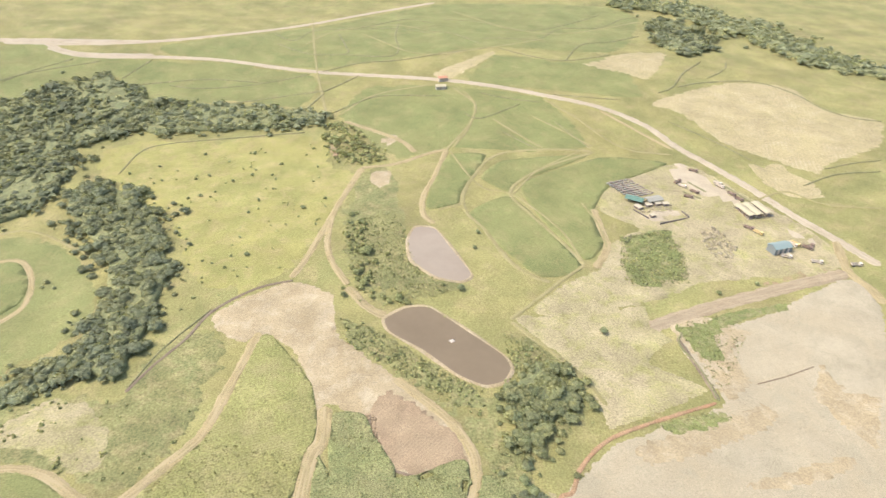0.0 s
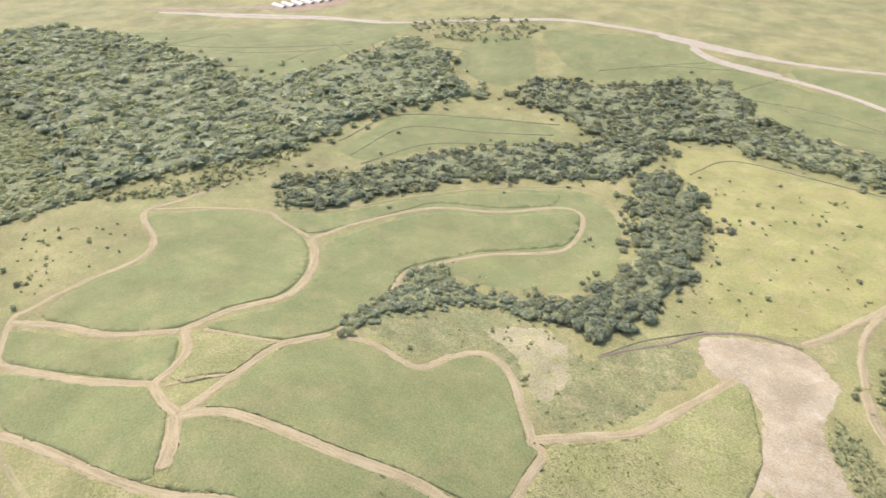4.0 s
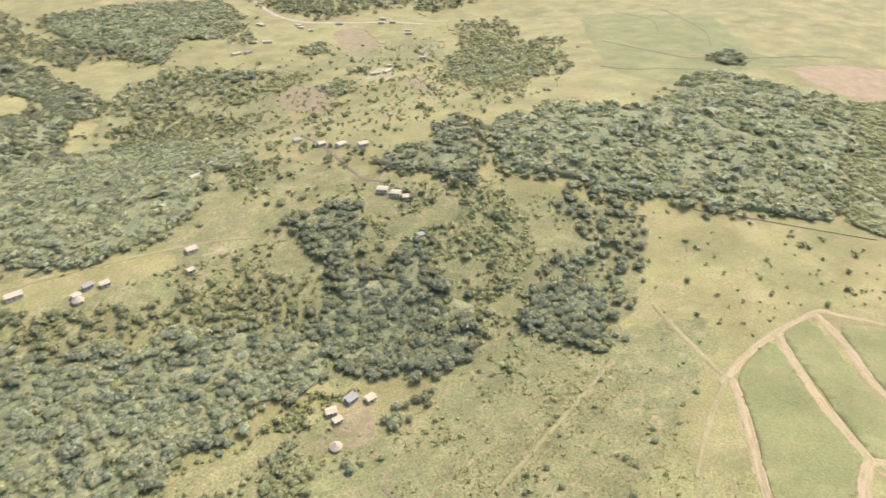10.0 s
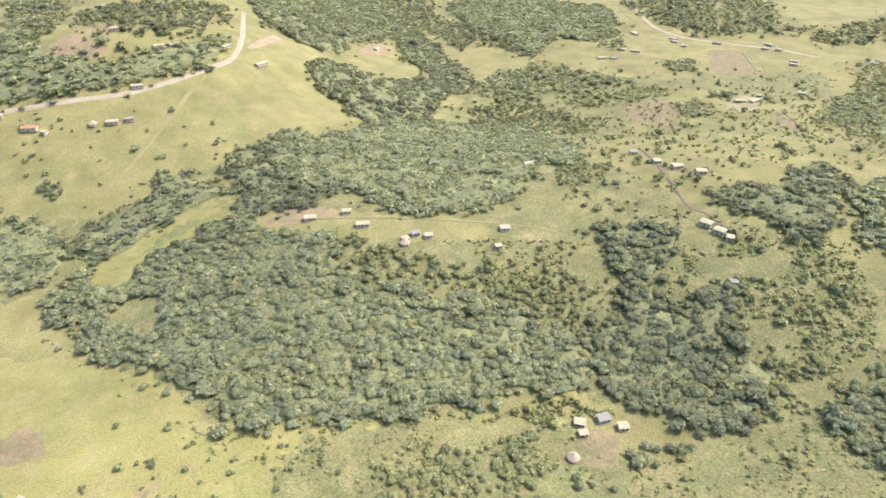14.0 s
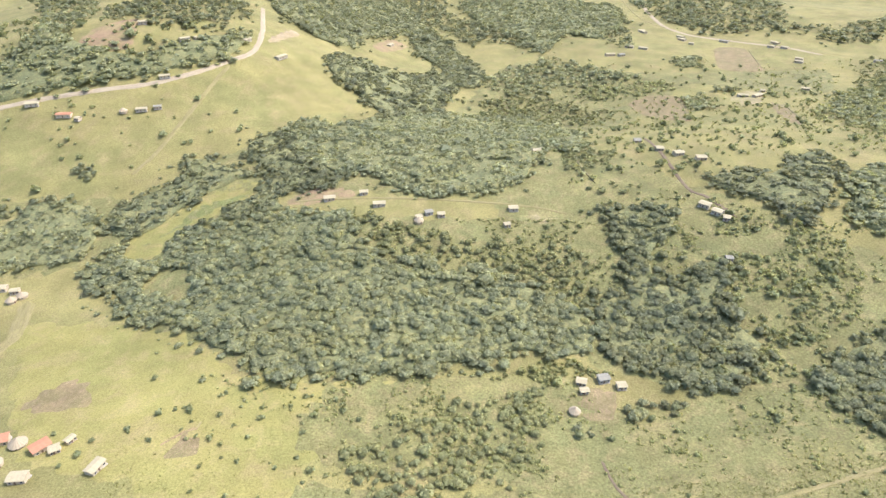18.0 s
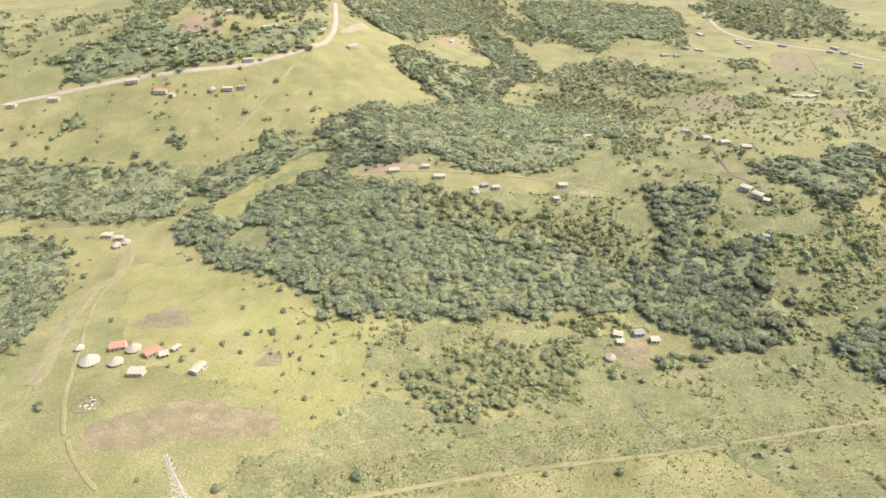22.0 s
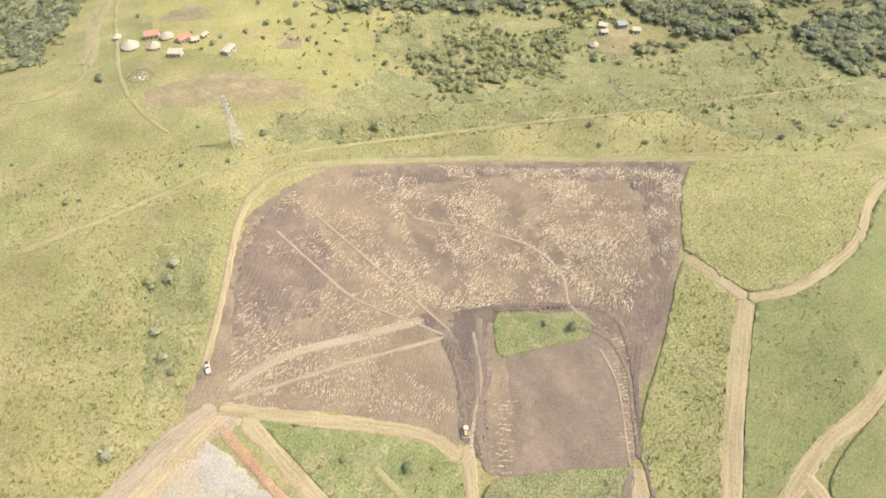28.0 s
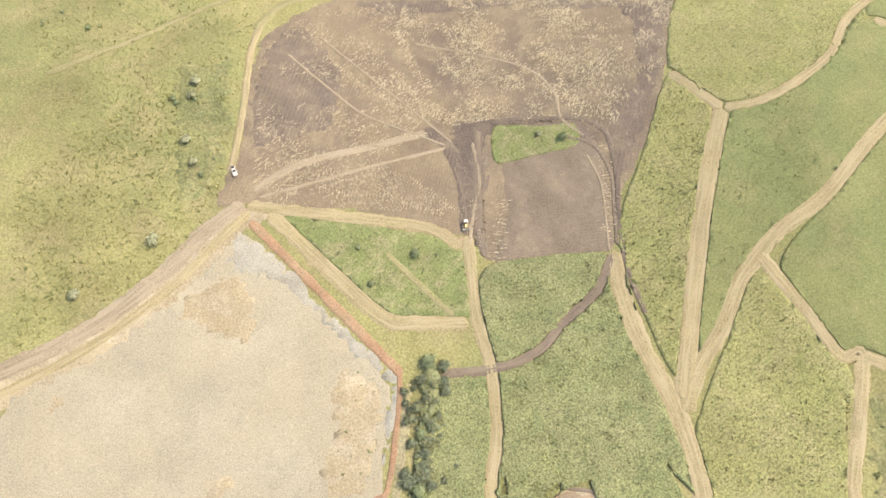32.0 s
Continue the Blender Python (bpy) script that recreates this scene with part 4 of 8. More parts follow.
bare("house_yard", "yard", [(-493, -625), (-534, -650), (-543, -623), (-504, -582), (-476, -584)])
bare("garden_plot", "garden", [(-515, -584), (-519, -552), (-457, -457), (-465, -492)])
bare("garden_plot", "redsoil", [(83, -203), (71, -194), (60, -185), (68, -184), (83, -191), (92, -179), (100, -178), (94, -188)])
bare("meadow", "meadow", [(212, -340), (166, -317), (89, -277), (63, -234), (39, -221), (-22, -212), (-37, -199), (-19, -187), (19, -184), (29, -162), (148, -183)])
bare("meadow", "meadow", [(180, -328), (100, -288), (63, -232), (20, -210), (-14, -205), (1, -183), (25, -168), (41, -130), (63, -130), (96, -147), (118, -212), (176, -269)])
bare("ploughed_field", "ploughed", [(-114, -49), (-89, 7), (-71, 43), (-52, 68), (-45, 86), (2, 84), (8, 78), (15, 70), (52, 55), (100, 47), (116, 47), (110, 29), (105, 20), (103, -7), (96, -38), (82, -57), (54, -73), (20, -80), (-48, -71)])
bare("inner_plot", "plot", [(-8, 37), (-35, 34), (-50, 33), (-51, 55), (-46, 86), (2, 85), (-5, 64)])
bare("spoil_ground", "spoil", [(105, 58), (76, 93), (51, 126), (54, 146), (59, 170), (67, 177), (84, 195), (107, 206), (148, 225), (139, 270), (196, 295), (267, 333), (269, 295), (191, 117), (192, 111), (153, 92), (126, 77)])
bare("cleared_patch", "pale", [(-134, 273), (-129, 285), (-100, 307), (-78, 303), (-66, 294), (-58, 263), (-39, 246), (-16, 228), (8, 208), (20, 185), (17, 179), (-7, 173), (-20, 175), (-30, 195), (-40, 203), (-55, 213), (-59, 203), (-68, 225), (-82, 249), (-96, 259), (-110, 254), (-127, 261)])
bare("tilled_patch", "tilled", [(-25, 223), (8, 201), (15, 184), (-7, 174), (-20, 177), (-30, 195), (-37, 207)])
bare("stubble_field", "stubble", [(199, 600), (235, 629), (306, 665), (363, 655), (373, 599), (417, 576), (387, 520), (326, 486), (307, 466), (282, 485), (246, 520), (223, 582)])
bare("stubble_field", "stubble", [(145, 696), (199, 739), (254, 748), (214, 663), (186, 676)])
bare("stubble_field", "stubble", [(-21, 662), (45, 731), (51, 722), (0, 649)])
bare("stubble_strip", "stubble", [(255, 489), (280, 457), (296, 431), (269, 431), (256, 452)])
bare("gully_bank", "redsoil", [(-106, 502), (-99, 511), (-92, 474), (-97, 471)])
bare("sand_bar", "pale", [(-63, 523), (-54, 523), (-45, 504), (-40, 490), (-49, 500), (-57, 510)])
bare("sand_bar", "pale", [(-64, 455), (-48, 459), (-43, 437), (-51, 426), (-61, 432)])
bare("sand_bar", "pale", [(-64, 521), (-46, 524), (-47, 500), (-57, 499)])
bare("garden_plot", "garden", [(158, -134), (147, -144), (116, -153), (92, -148), (70, -140), (73, -124), (109, -121), (129, -118), (151, -119)])
bare("garden_plot", "garden", [(173, -238), (156, -260), (133, -242), (135, -221), (158, -224)])
bare("garden_plot", "garden", [(-375, -658), (-417, -682), (-447, -653), (-392, -545), (-372, -579)])
bare("garden_plot", "garden", [(-639, -881), (-685, -867), (-630, -744), (-570, -762)])
bare("red_bank_patch", "redsoil", [(32, -414), (6, -429), (-17, -411), (-19, -400), (3, -402)])
bare("yard_patch", "garden", [(-114, -195), (-137, -191), (-127, -168), (-111, -166)])
bare("bare_slope", "redsoil", [(242, -656), (225, -703), (182, -721), (182, -661)])
bare("bare_slope", "redsoil", [(-894, -166), (-910, -117), (-826, -84), (-796, -102), (-841, -140)])
bare("cutting", "tilled", [(-1172, 202), (-1065, 323), (-1021, 395), (-980, 494), (-942, 471), (-957, 398), (-1031, 341), (-1111, 241)])
bare("bare_slope", "redsoil", [(-821, -221), (-886, -183), (-915, -134), (-806, -86), (-779, -132), (-780, -179)])
bare("cleared_patch", "pale", [(52, -716), (25, -815), (13, -799), (39, -725)])
bare("hillside_patch", "redsoil", [(-87, -907), (-126, -1000), (-152, -973), (-102, -883)])
bare("erosion_scar", "redsoil", [(192, -165), (212, -213), (215, -243), (207, -233), (194, -191)])
bare("small_plot", "garden", [(95, -181), (85, -196), (72, -190), (74, -175), (90, -172)])
bare("dark_strip", "burnt", [(-84, -54), (-110, -45), (-87, 6), (-67, 42), (-52, 61), (-54, 37), (-57, 22), (-74, 9), (-81, -20)])
bare("dark_strip", "burnt", [(49, -71), (-31, -69), (-107, -48), (-99, -35), (-28, -57), (28, -57)])
bare("dark_strip", "burnt", [(94, -34), (77, -52), (59, -21), (66, 11), (95, 20), (102, 15)])
bare("dark_strip", "burnt", [(13, 13), (-14, 15), (-44, 24), (-52, 39), (-41, 34), (-8, 22), (-3, 40), (7, 72), (13, 66), (11, 38)])
bare("scrub_slope", "scrub", [(-204, -497), (-271, -339), (-326, -258), (-383, -175), (-308, -130), (-241, -116), (-200, -169), (-169, -177), (-128, -240), (-81, -288)])
bare("scrub_slope", "scrub", [(-92, -530), (-292, -881), (-463, -759), (-718, -731), (-608, -601), (-489, -699), (-342, -586), (-162, -461)])
bare("scrub_slope", "scrub", [(-143, -254), (-228, -283), (-325, -256), (-255, -152), (-214, -170), (-170, -184), (-129, -214)])
bare("scrub_slope", "scrub", [(126, -417), (-14, -372), (-164, -331), (-138, -254), (-56, -216), (32, -216), (87, -261), (142, -327)])
bare("scrub_slope", "scrub", [(54, -531), (-107, -581), (-226, -357), (-89, -377), (104, -456), (192, -395), (324, -406), (360, -495), (158, -478)])
bare("scrub_slope", "scrub", [(-67, 344), (-61, 380), (-46, 393), (-29, 374), (-27, 345), (-16, 318), (13, 309), (-8, 294), (-38, 290), (-58, 307)])
bare("scrub_slope", "scrub", [(-59, 272), (-34, 264), (7, 232), (25, 222), (40, 224), (43, 260), (52, 265), (69, 250), (80, 219), (48, 190), (43, 169), (22, 167), (21, 189), (-4, 221), (-50, 254)])
bare("rough_slope", "scrub", [(33, -158), (-39, -136), (-105, -153), (-267, -168), (-255, -152), (-96, -131), (53, -121)])
bare("rough_slope", "scrub", [(-169, -177), (-216, -157), (-311, -92), (-256, -66), (-149, -57), (-130, -114)])
bare("field_bank", "scrub", [(-71, 460), (-48, 461), (-28, 382), (-34, 359), (-64, 351), (-76, 388)])
bare("far_cane_field", "cane", [(-492, 669), (-319, 675), (-152, 654), (-146, 578), (-224, 588), (-279, 568), (-336, 604), (-356, 632), (-435, 567)])
bare("far_cane_field", "cane", [(-329, 720), (-176, 812), (-21, 950), (214, 973), (258, 906), (193, 744), (39, 742), (-64, 697), (-149, 668), (-318, 689)])
bare("far_cane_field", "cane", [(51, 720), (127, 702), (182, 723), (197, 617), (117, 623), (18, 645)])
bare("far_cane_field", "cane", [(-107, 561), (-87, 625), (-11, 632), (93, 610), (123, 508), (43, 498), (3, 502), (-45, 481)])
bare("far_cane_field", "cane", [(-924, 175), (-856, 434), (-761, 458), (-719, 346), (-691, 234), (-734, 190), (-840, 149)])
bare("far_cane_field", "cane", [(-622, 605), (-463, 696), (-381, 630), (-464, 539), (-548, 558)])
bare("green_slope", "weeds", [(103, -446), (57, -442), (112, -420), (156, -397), (131, -419)])
bare("yard_ground", "yard", [(181, 482), (212, 474), (239, 430), (269, 382), (272, 346), (243, 332), (183, 328), (142, 310), (125, 301), (95, 288), (76, 277), (54, 290), (78, 318), (99, 332), (111, 359), (122, 373), (141, 385), (115, 406), (127, 443), (151, 461), (170, 472)])
bare("dry_slope", "yard", [(42, 283), (78, 286), (125, 301), (125, 283), (135, 272), (117, 253), (143, 234), (108, 214), (86, 205), (83, 219), (69, 250)])
bare("hardstand", "road_dust", [(184, 476), (199, 484), (208, 475), (220, 449), (231, 425), (243, 395), (263, 378), (271, 358), (263, 361), (244, 378), (228, 398), (215, 420), (196, 436), (183, 452)])
bare("hardstand", "road_dust", [(146, 408), (169, 417), (181, 406), (159, 393), (149, 395)])
bare("moved_earth", "redsoil", [(207, 327), (232, 339), (262, 349), (263, 343), (228, 329), (207, 323)])
bare("weed_mound", "weeds", [(125, 373), (144, 382), (162, 386), (170, 373), (165, 347), (160, 324), (150, 321), (129, 316), (122, 317), (118, 328), (118, 349)])
bare("haul_verge", "pale", [(216, 117), (192, 105), (171, 96), (153, 87), (132, 70), (118, 56), (100, 45), (94, 51), (110, 65), (126, 82), (149, 99), (173, 112), (211, 126)])
bare("ore_verge", "redsoil", [(103, 45), (82, 48), (64, 52), (14, 69), (14, 75), (32, 66), (65, 57), (83, 53), (100, 48)])
bare("green_bank", "scrub", [(132, -24), (109, -28), (110, 3), (116, 35), (127, 42), (131, 8)])
bare("rough_belt", "scrub", [(85, -112), (-6, -130), (-69, -141), (-149, -172), (-273, -165), (-227, -104), (-58, -101), (25, -95), (87, -90)])
bare("far_cane_field", "cane", [(-1038, -420), (-920, -333), (-852, -270), (-875, -188), (-768, -262), (-647, -283), (-647, -289), (-655, -363), (-762, -461), (-967, -610), (-1008, -502)])
bare("scrub_slope", "scrub", [(-248, 116), (-251, 148), (-220, 202), (-181, 212), (-160, 208), (-160, 237), (-144, 262), (-125, 256), (-117, 231), (-119, 189), (-136, 152), (-161, 163), (-199, 164), (-203, 125)])
bare("hill_cane", "cane", [(-387, 223), (-334, 337), (-300, 363), (-251, 341), (-222, 311), (-203, 274), (-213, 244), (-242, 211), (-271, 191), (-289, 172)])
bare("hill_cane", "cane", [(-493, 227), (-533, 313), (-498, 383), (-442, 428), (-405, 432), (-399, 397), (-445, 322), (-460, 238)])
bare("hill_cane", "cane", [(-749, 195), (-695, 257), (-722, 346), (-740, 441), (-783, 486), (-1028, 138), (-861, 194)])
bare("hill_cane", "cane", [(-624, 451), (-674, 535), (-612, 571), (-532, 510), (-526, 460), (-568, 444)])
bare("hill_cane", "cane", [(-482, 551), (-470, 635), (-391, 686), (-363, 636), (-442, 555)])
bare("hill_cane", "cane", [(-341, 615), (-332, 660), (-228, 681), (-183, 590), (-241, 597), (-300, 592)])
bare("spoil_patch", "pale", [(136, 287), (161, 293), (184, 279), (169, 265), (169, 239), (152, 227), (147, 247), (138, 273)])
bare("spoil_patch", "weeds", [(138, 284), (156, 288), (181, 299), (219, 308), (211, 299), (181, 290), (162, 274), (162, 256), (149, 255), (142, 268)])
bare("spoil_patch", "pale", [(95, 196), (120, 207), (152, 219), (173, 227), (172, 212), (144, 198), (122, 189), (100, 183)])
bare("spoil_patch", "weeds", [(109, 208), (122, 214), (144, 220), (150, 214), (136, 206), (119, 203)])
bare("spoil_patch", "pale", [(213, 257), (218, 236), (233, 232), (213, 196), (204, 209), (198, 232)])
bare("spoil_patch", "pale", [(136, 175), (166, 185), (197, 195), (197, 186), (160, 172)])
bare("eroded_slope", "yard", [(-213, 175), (-196, 208), (-172, 207), (-152, 187), (-146, 165), (-160, 164), (-185, 175)])
bare("rough_slope", "scrub", [(17, -217), (-113, -205), (-132, -175), (-272, -165), (-220, -110), (20, -160)])
bare("rough_slope", "scrub", [(-91, -351), (-185, -330), (-182, -286), (-133, -258), (-94, -314)])
bare("spoil_edge", "gravel", [(107, 57), (101, 61), (84, 79), (76, 91), (49, 123), (47, 127), (51, 128), (61, 117), (81, 94), (95, 80), (110, 76), (112, 67)])
bare("spoil_edge", "gravel", [(51, 128), (47, 127), (50, 140), (56, 157), (59, 168), (61, 166), (56, 149)])
bare("spoil_patch", "pale", [(126, 82), (106, 77), (100, 97), (105, 106), (124, 97), (132, 94)])
bare("spoil_patch", "pale", [(70, 118), (55, 124), (55, 139), (60, 153), (65, 167), (79, 165), (80, 150), (74, 143), (75, 131)])
bare("spoil_patch", "pale", [(180, 122), (175, 117), (167, 116), (169, 120), (176, 125)])
bare("spoil_patch", "pale", [(123, 155), (113, 152), (109, 158), (119, 161)])
bare("bank_verge", "yard", [(46, 126), (42, 128), (46, 147), (50, 169), (55, 168), (50, 146)])

# ---- tracks, banks and ditches ----
road("loop_track", 4, "track", [(-254, -59), (-283, -59), (-313, -56), (-357, -46), (-364, -35), (-375, -8), (-387, 29), (-410, 43), (-446, 44), (-460, 51), (-465, 79), (-477, 120)])
road("faint_track", 2.6, "faint", [(-261, -59), (-228, -53), (-199, -45), (-186, -41)])
road("headland_track", 4.2, "track", [(-263, -57), (-236, -41), (-199, -21), (-176, -5), (-156, 17), (-126, 32), (-106, 33)])
road("row_track", 5, "track", [(-356, -46), (-330, -21), (-304, -3), (-283, 28)])
road("row_track", 5, "track", [(-318, -54), (-288, -33), (-262, -13), (-243, 7)])
road("link_track", 5, "track", [(-283, 30), (-263, 27), (-250, 17), (-243, 7), (-228, 7), (-215, 10)])
road("stub_track", 6.5, "track", [(-216, 9), (-199, 4), (-188, -3)])
road("cane_road", 6, "track", [(-215, 10), (-204, 28), (-185, 42), (-161, 58), (-135, 79), (-115, 89), (-96, 104), (-83, 122), (-68, 139), (-59, 153)])
road("link_track", 5, "track", [(-215, 12), (-222, 27), (-232, 46), (-243, 67), (-242, 95)])
road("link_track", 2.6, "track", [(-239, 10), (-235, 25), (-230, 37)])
road("link_track", 3, "track", [(-278, 38), (-262, 52), (-245, 68)])
road("link_track", 5, "track", [(-283, 28), (-291, 57), (-292, 88), (-309, 111), (-333, 127), (-358, 136)])
road("hill_track", 3, "track", [(-358, 136), (-392, 128), (-414, 123), (-439, 90), (-460, 51)])
road("hill_track", 4, "track", [(-358, 136), (-364, 182), (-357, 239), (-324, 280), (-301, 324), (-283, 330), (-264, 311), (-253, 286), (-257, 268), (-280, 227), (-287, 172), (-264, 143), (-252, 114), (-243, 99)])
road("field_edge_track", 5, "track", [(-240, 96), (-226, 111), (-209, 116), (-197, 123), (-199, 146), (-192, 163), (-172, 163), (-151, 152), (-132, 142)])
road("spur_track", 5, "track", [(-103, 97), (-116, 123), (-124, 141), (-132, 142), (-122, 167), (-111, 189), (-108, 216), (-105, 245), (-103, 262)])
road("hill_path", 2.2, "faint", [(-417, 124), (-392, 166), (-384, 223), (-367, 284), (-338, 338), (-304, 368), (-254, 346), (-240, 337)])
road("valley_edge", 1.6, "hedge", [(-159, 219), (-153, 247), (-137, 281)])
road("far_road", 9, "road_dust", [(-1112, 224), (-911, 402), (-807, 462), (-658, 626), (-559, 679), (-469, 703), (-356, 721)])
road("far_road", 7, "road_dust", [(-469, 703), (-419, 678), (-333, 686)])
road("far_road", 8, "road_dust", [(-503, 689), (-419, 703), (-333, 730), (-264, 768), (-192, 819), (-120, 885), (-30, 960)])
road("main_road", 7, "road_dust", [(-451, 685), (-404, 672), (-319, 683), (-252, 682), (-147, 660), (-24, 648), (42, 634), (93, 615), (147, 590), (183, 554), (203, 511), (223, 479), (243, 443), (260, 407), (278, 375), (293, 345)])
road("side_road", 3, "track", [(146, 584), (183, 528), (198, 507)])
road("river_track", 5, "track", [(-99, 550), (-70, 532), (-43, 513), (-29, 492)])
road("cross_track", 4, "track", [(-72, 462), (-44, 471), (-17, 491), (-2, 499)])
road("pond_track", 4, "track", [(-2, 499), (-10, 453), (-18, 416), (-16, 390), (-8, 379)])
road("slope_track", 4, "track", [(-72, 462), (-79, 418), (-86, 365), (-91, 331), (-96, 311)])
road("slope_track", 4, "track", [(-71, 460), (-82, 396), (-81, 358), (-74, 331), (-59, 305)])
road("dam_track", 6, "track", [(-59, 303), (-45, 287), (-33, 279)])
road("field_path", 2.5, "faint", [(-195, 877), (-164, 736), (-146, 660), (-120, 567)])
road("field_path", 3, "faint", [(125, 502), (83, 503), (42, 491), (22, 455), (13, 422), (15, 397), (29, 371), (43, 338), (57, 322), (69, 317)])
road("field_path", 3, "faint", [(127, 500), (84, 473), (59, 448), (50, 425), (63, 397), (84, 359), (94, 338)])
road("field_path", 2.5, "faint", [(-6, 398), (13, 409)])
road("field_path", 2.5, "faint", [(94, 338), (75, 318), (54, 294), (41, 280)])
road("yard_track", 5, "track", [(101, 335), (113, 359), (113, 379), (112, 409)])
road("field_path", 3, "faint", [(41, 278), (58, 261), (75, 242), (84, 227), (87, 220)])
road("bank_edge", 2, "dark_soil", [(-94, 309), (-116, 300), (-136, 279), (-143, 256), (-153, 234), (-159, 215)])
road("patch_track", 7, "track", [(-56, 211), (-54, 190), (-57, 182), (-57, 161), (-54, 143), (-49, 125), (-46, 103), (-47, 86)])
road("patch_track", 5, "track", [(-23, 231), (5, 207), (16, 191), (19, 179), (18, 167), (13, 151), (11, 126), (13, 107), (13, 86), (12, 69)])
road("ditch", 2.5, "dark_soil", [(147, 227), (144, 246), (138, 273)])
road("channel", 8.5, "brown_soil", [(124, 281), (152, 295), (204, 316), (268, 338)])
road("channel_road", 6, "track", [(277, 373), (269, 340), (274, 322), (275, 306)])
road("east_track", 7.5, "track", [(-105, 33), (-98, 48), (-85, 79), (-73, 112), (-60, 149)])
road("east_track", 5, "track", [(-89, 9), (-105, 33)])
road("dozer_track", 6.5, "burnt", [(24, 15), (15, 24), (10, 44), (12, 69)])
road("ore_track", 6, "track", [(94, 51), (67, 83), (50, 101), (37, 104), (17, 107)])
road("ore_track", 5, "track", [(103, 47), (64, 55), (30, 63), (15, 74)])
road("curved_track", 4, "dark_soil", [(-46, 87), (-37, 101), (-21, 112), (-8, 122), (9, 126), (31, 126)])
road("burnt_path", 3.5, "brown_soil", [(100, 41), (81, 29), (49, 22), (22, 17)])
road("diagonal_path", 3, "faint", [(47, 73), (35, 88), (23, 103)])
road("haul_road", 6.5, "brown_soil", [(224, 117), (192, 105), (173, 98), (155, 88), (134, 72), (120, 58), (104, 46)])
road("haul_side", 4, "track", [(223, 125), (192, 113), (171, 104), (150, 92), (130, 77), (116, 63), (102, 50)])
road("service_track", 2.6, "faint", [(190, -26), (152, -43), (110, -69), (58, -86), (-29, -100), (-122, -102), (-245, -111)])
road("hill_road", 5, "road_dust", [(397, -595), (288, -606), (212, -608), (148, -615), (90, -651), (58, -709), (60, -894)])
road("village_road", 7, "road_dust", [(-741, -1393), (-646, -1095), (-643, -984), (-696, -915), (-740, -860), (-771, -797)])
road("homestead_path", 2.2, "faint", [(163, -131), (176, -164), (189, -209), (201, -247), (210, -292), (204, -322)])
road("homestead_path", 9, "faint", [(212, -364), (207, -320), (218, -303), (216, -258)])
road("homestead_path", 2.0, "faint", [(160, -128), (155, -119), (146, -107), (137, -97)])
road("eroded_path", 8, "faint", [(216, -262), (211, -231), (203, -205), (198, -175)])
road("eroded_gully", 3.2, "brown_soil", [(213, -242), (206, -215), (203, -205), (200, -180)])
road("homestead_path", 1.8, "faint", [(198, -175), (195, -162), (197, -151), (204, -141), (213, -138), (227, -138)])
road("gully", 1.5, "dark_soil", [(-108, -146), (-107, -129), (-111, -113)])
road("trench", 2.6, "dark_soil", [(-290, -463), (-262, -353), (-268, -326), (-274, -298)])
road("ridge_path", 2.4, "faint", [(32, -414), (-44, -389), (-133, -361), (-168, -341)])
road("hill_path", 3.5, "faint", [(87, -647), (117, -584), (147, -526), (166, -500)])
road("village_track", 3, "faint", [(-758, -1548), (-627, -1127), (-652, -982)])
road("village_track", 4, "faint", [(-652, -982), (-713, -906), (-775, -813), (-837, -755)])
road("slope_path", 3, "faint", [(-303, -120), (-283, -90), (-263, -62), (-260, -56)])
road("farm_path", 2.2, "faint", [(-175, 735), (-145, 797), (-76, 830), (-16, 794)])
road("farm_path", 2.2, "faint", [(-115, 787), (-40, 716), (39, 740), (110, 783)])
road("farm_path", 2.2, "faint", [(-4, 911), (71, 830), (142, 813), (254, 890)])
road("farm_path", 2.2, "faint", [(-107, 561), (-79, 606), (-23, 634)])
road("farm_path", 2.2, "faint", [(1, 628), (24, 591), (18, 549), (-2, 499)])
road("farm_path", 2.2, "faint", [(-941, 151), (-848, 222), (-781, 301), (-748, 394)])
road("farm_path", 2.2, "faint", [(-981, 201), (-893, 303), (-819, 432)])
road("farm_path", 2.2, "faint", [(-920, 158), (-859, 243), (-803, 365), (-788, 472)])
road("farm_path", 3, "faint", [(-818, 464), (-746, 523), (-694, 583)])
road("farm_path", 2.2, "faint", [(-996, -651), (-802, -448), (-781, -349), (-802, -309)])
road("farm_path", 2.2, "faint", [(-667, -388), (-714, -318), (-779, -269), (-850, -216)])
road("field_edge", 2.4, "hedge", [(-455, 603), (-442, 627), (-412, 663)])
road("field_edge", 2.4, "hedge", [(-331, 674), (-345, 627)])
road("field_edge", 2.4, "hedge", [(-292, 618), (-261, 614), (-217, 622), (-179, 638), (-152, 654)])
road("field_edge", 2.4, "hedge", [(-222, 582), (-181, 596), (-135, 613), (-127, 617), (-100, 652)])
road("field_edge", 2.4, "hedge", [(-142, 572), (-129, 609)])
road("field_edge", 2.4, "hedge", [(-221, 775), (-191, 748), (-173, 794), (-118, 807), (-75, 811), (-23, 794)])
road("field_edge", 2.4, "hedge", [(-143, 784), (-128, 739), (-121, 712), (-146, 706), (-169, 709), (-208, 736)])
road("field_edge", 2.4, "hedge", [(-130, 708), (-72, 706), (-64, 733), (-72, 777), (-73, 839)])
road("field_edge", 2.4, "hedge", [(-141, 660), (-101, 686), (-64, 694), (-11, 718), (39, 740)])
road("field_edge", 2.4, "hedge", [(-118, 813), (-64, 860), (-29, 842)])
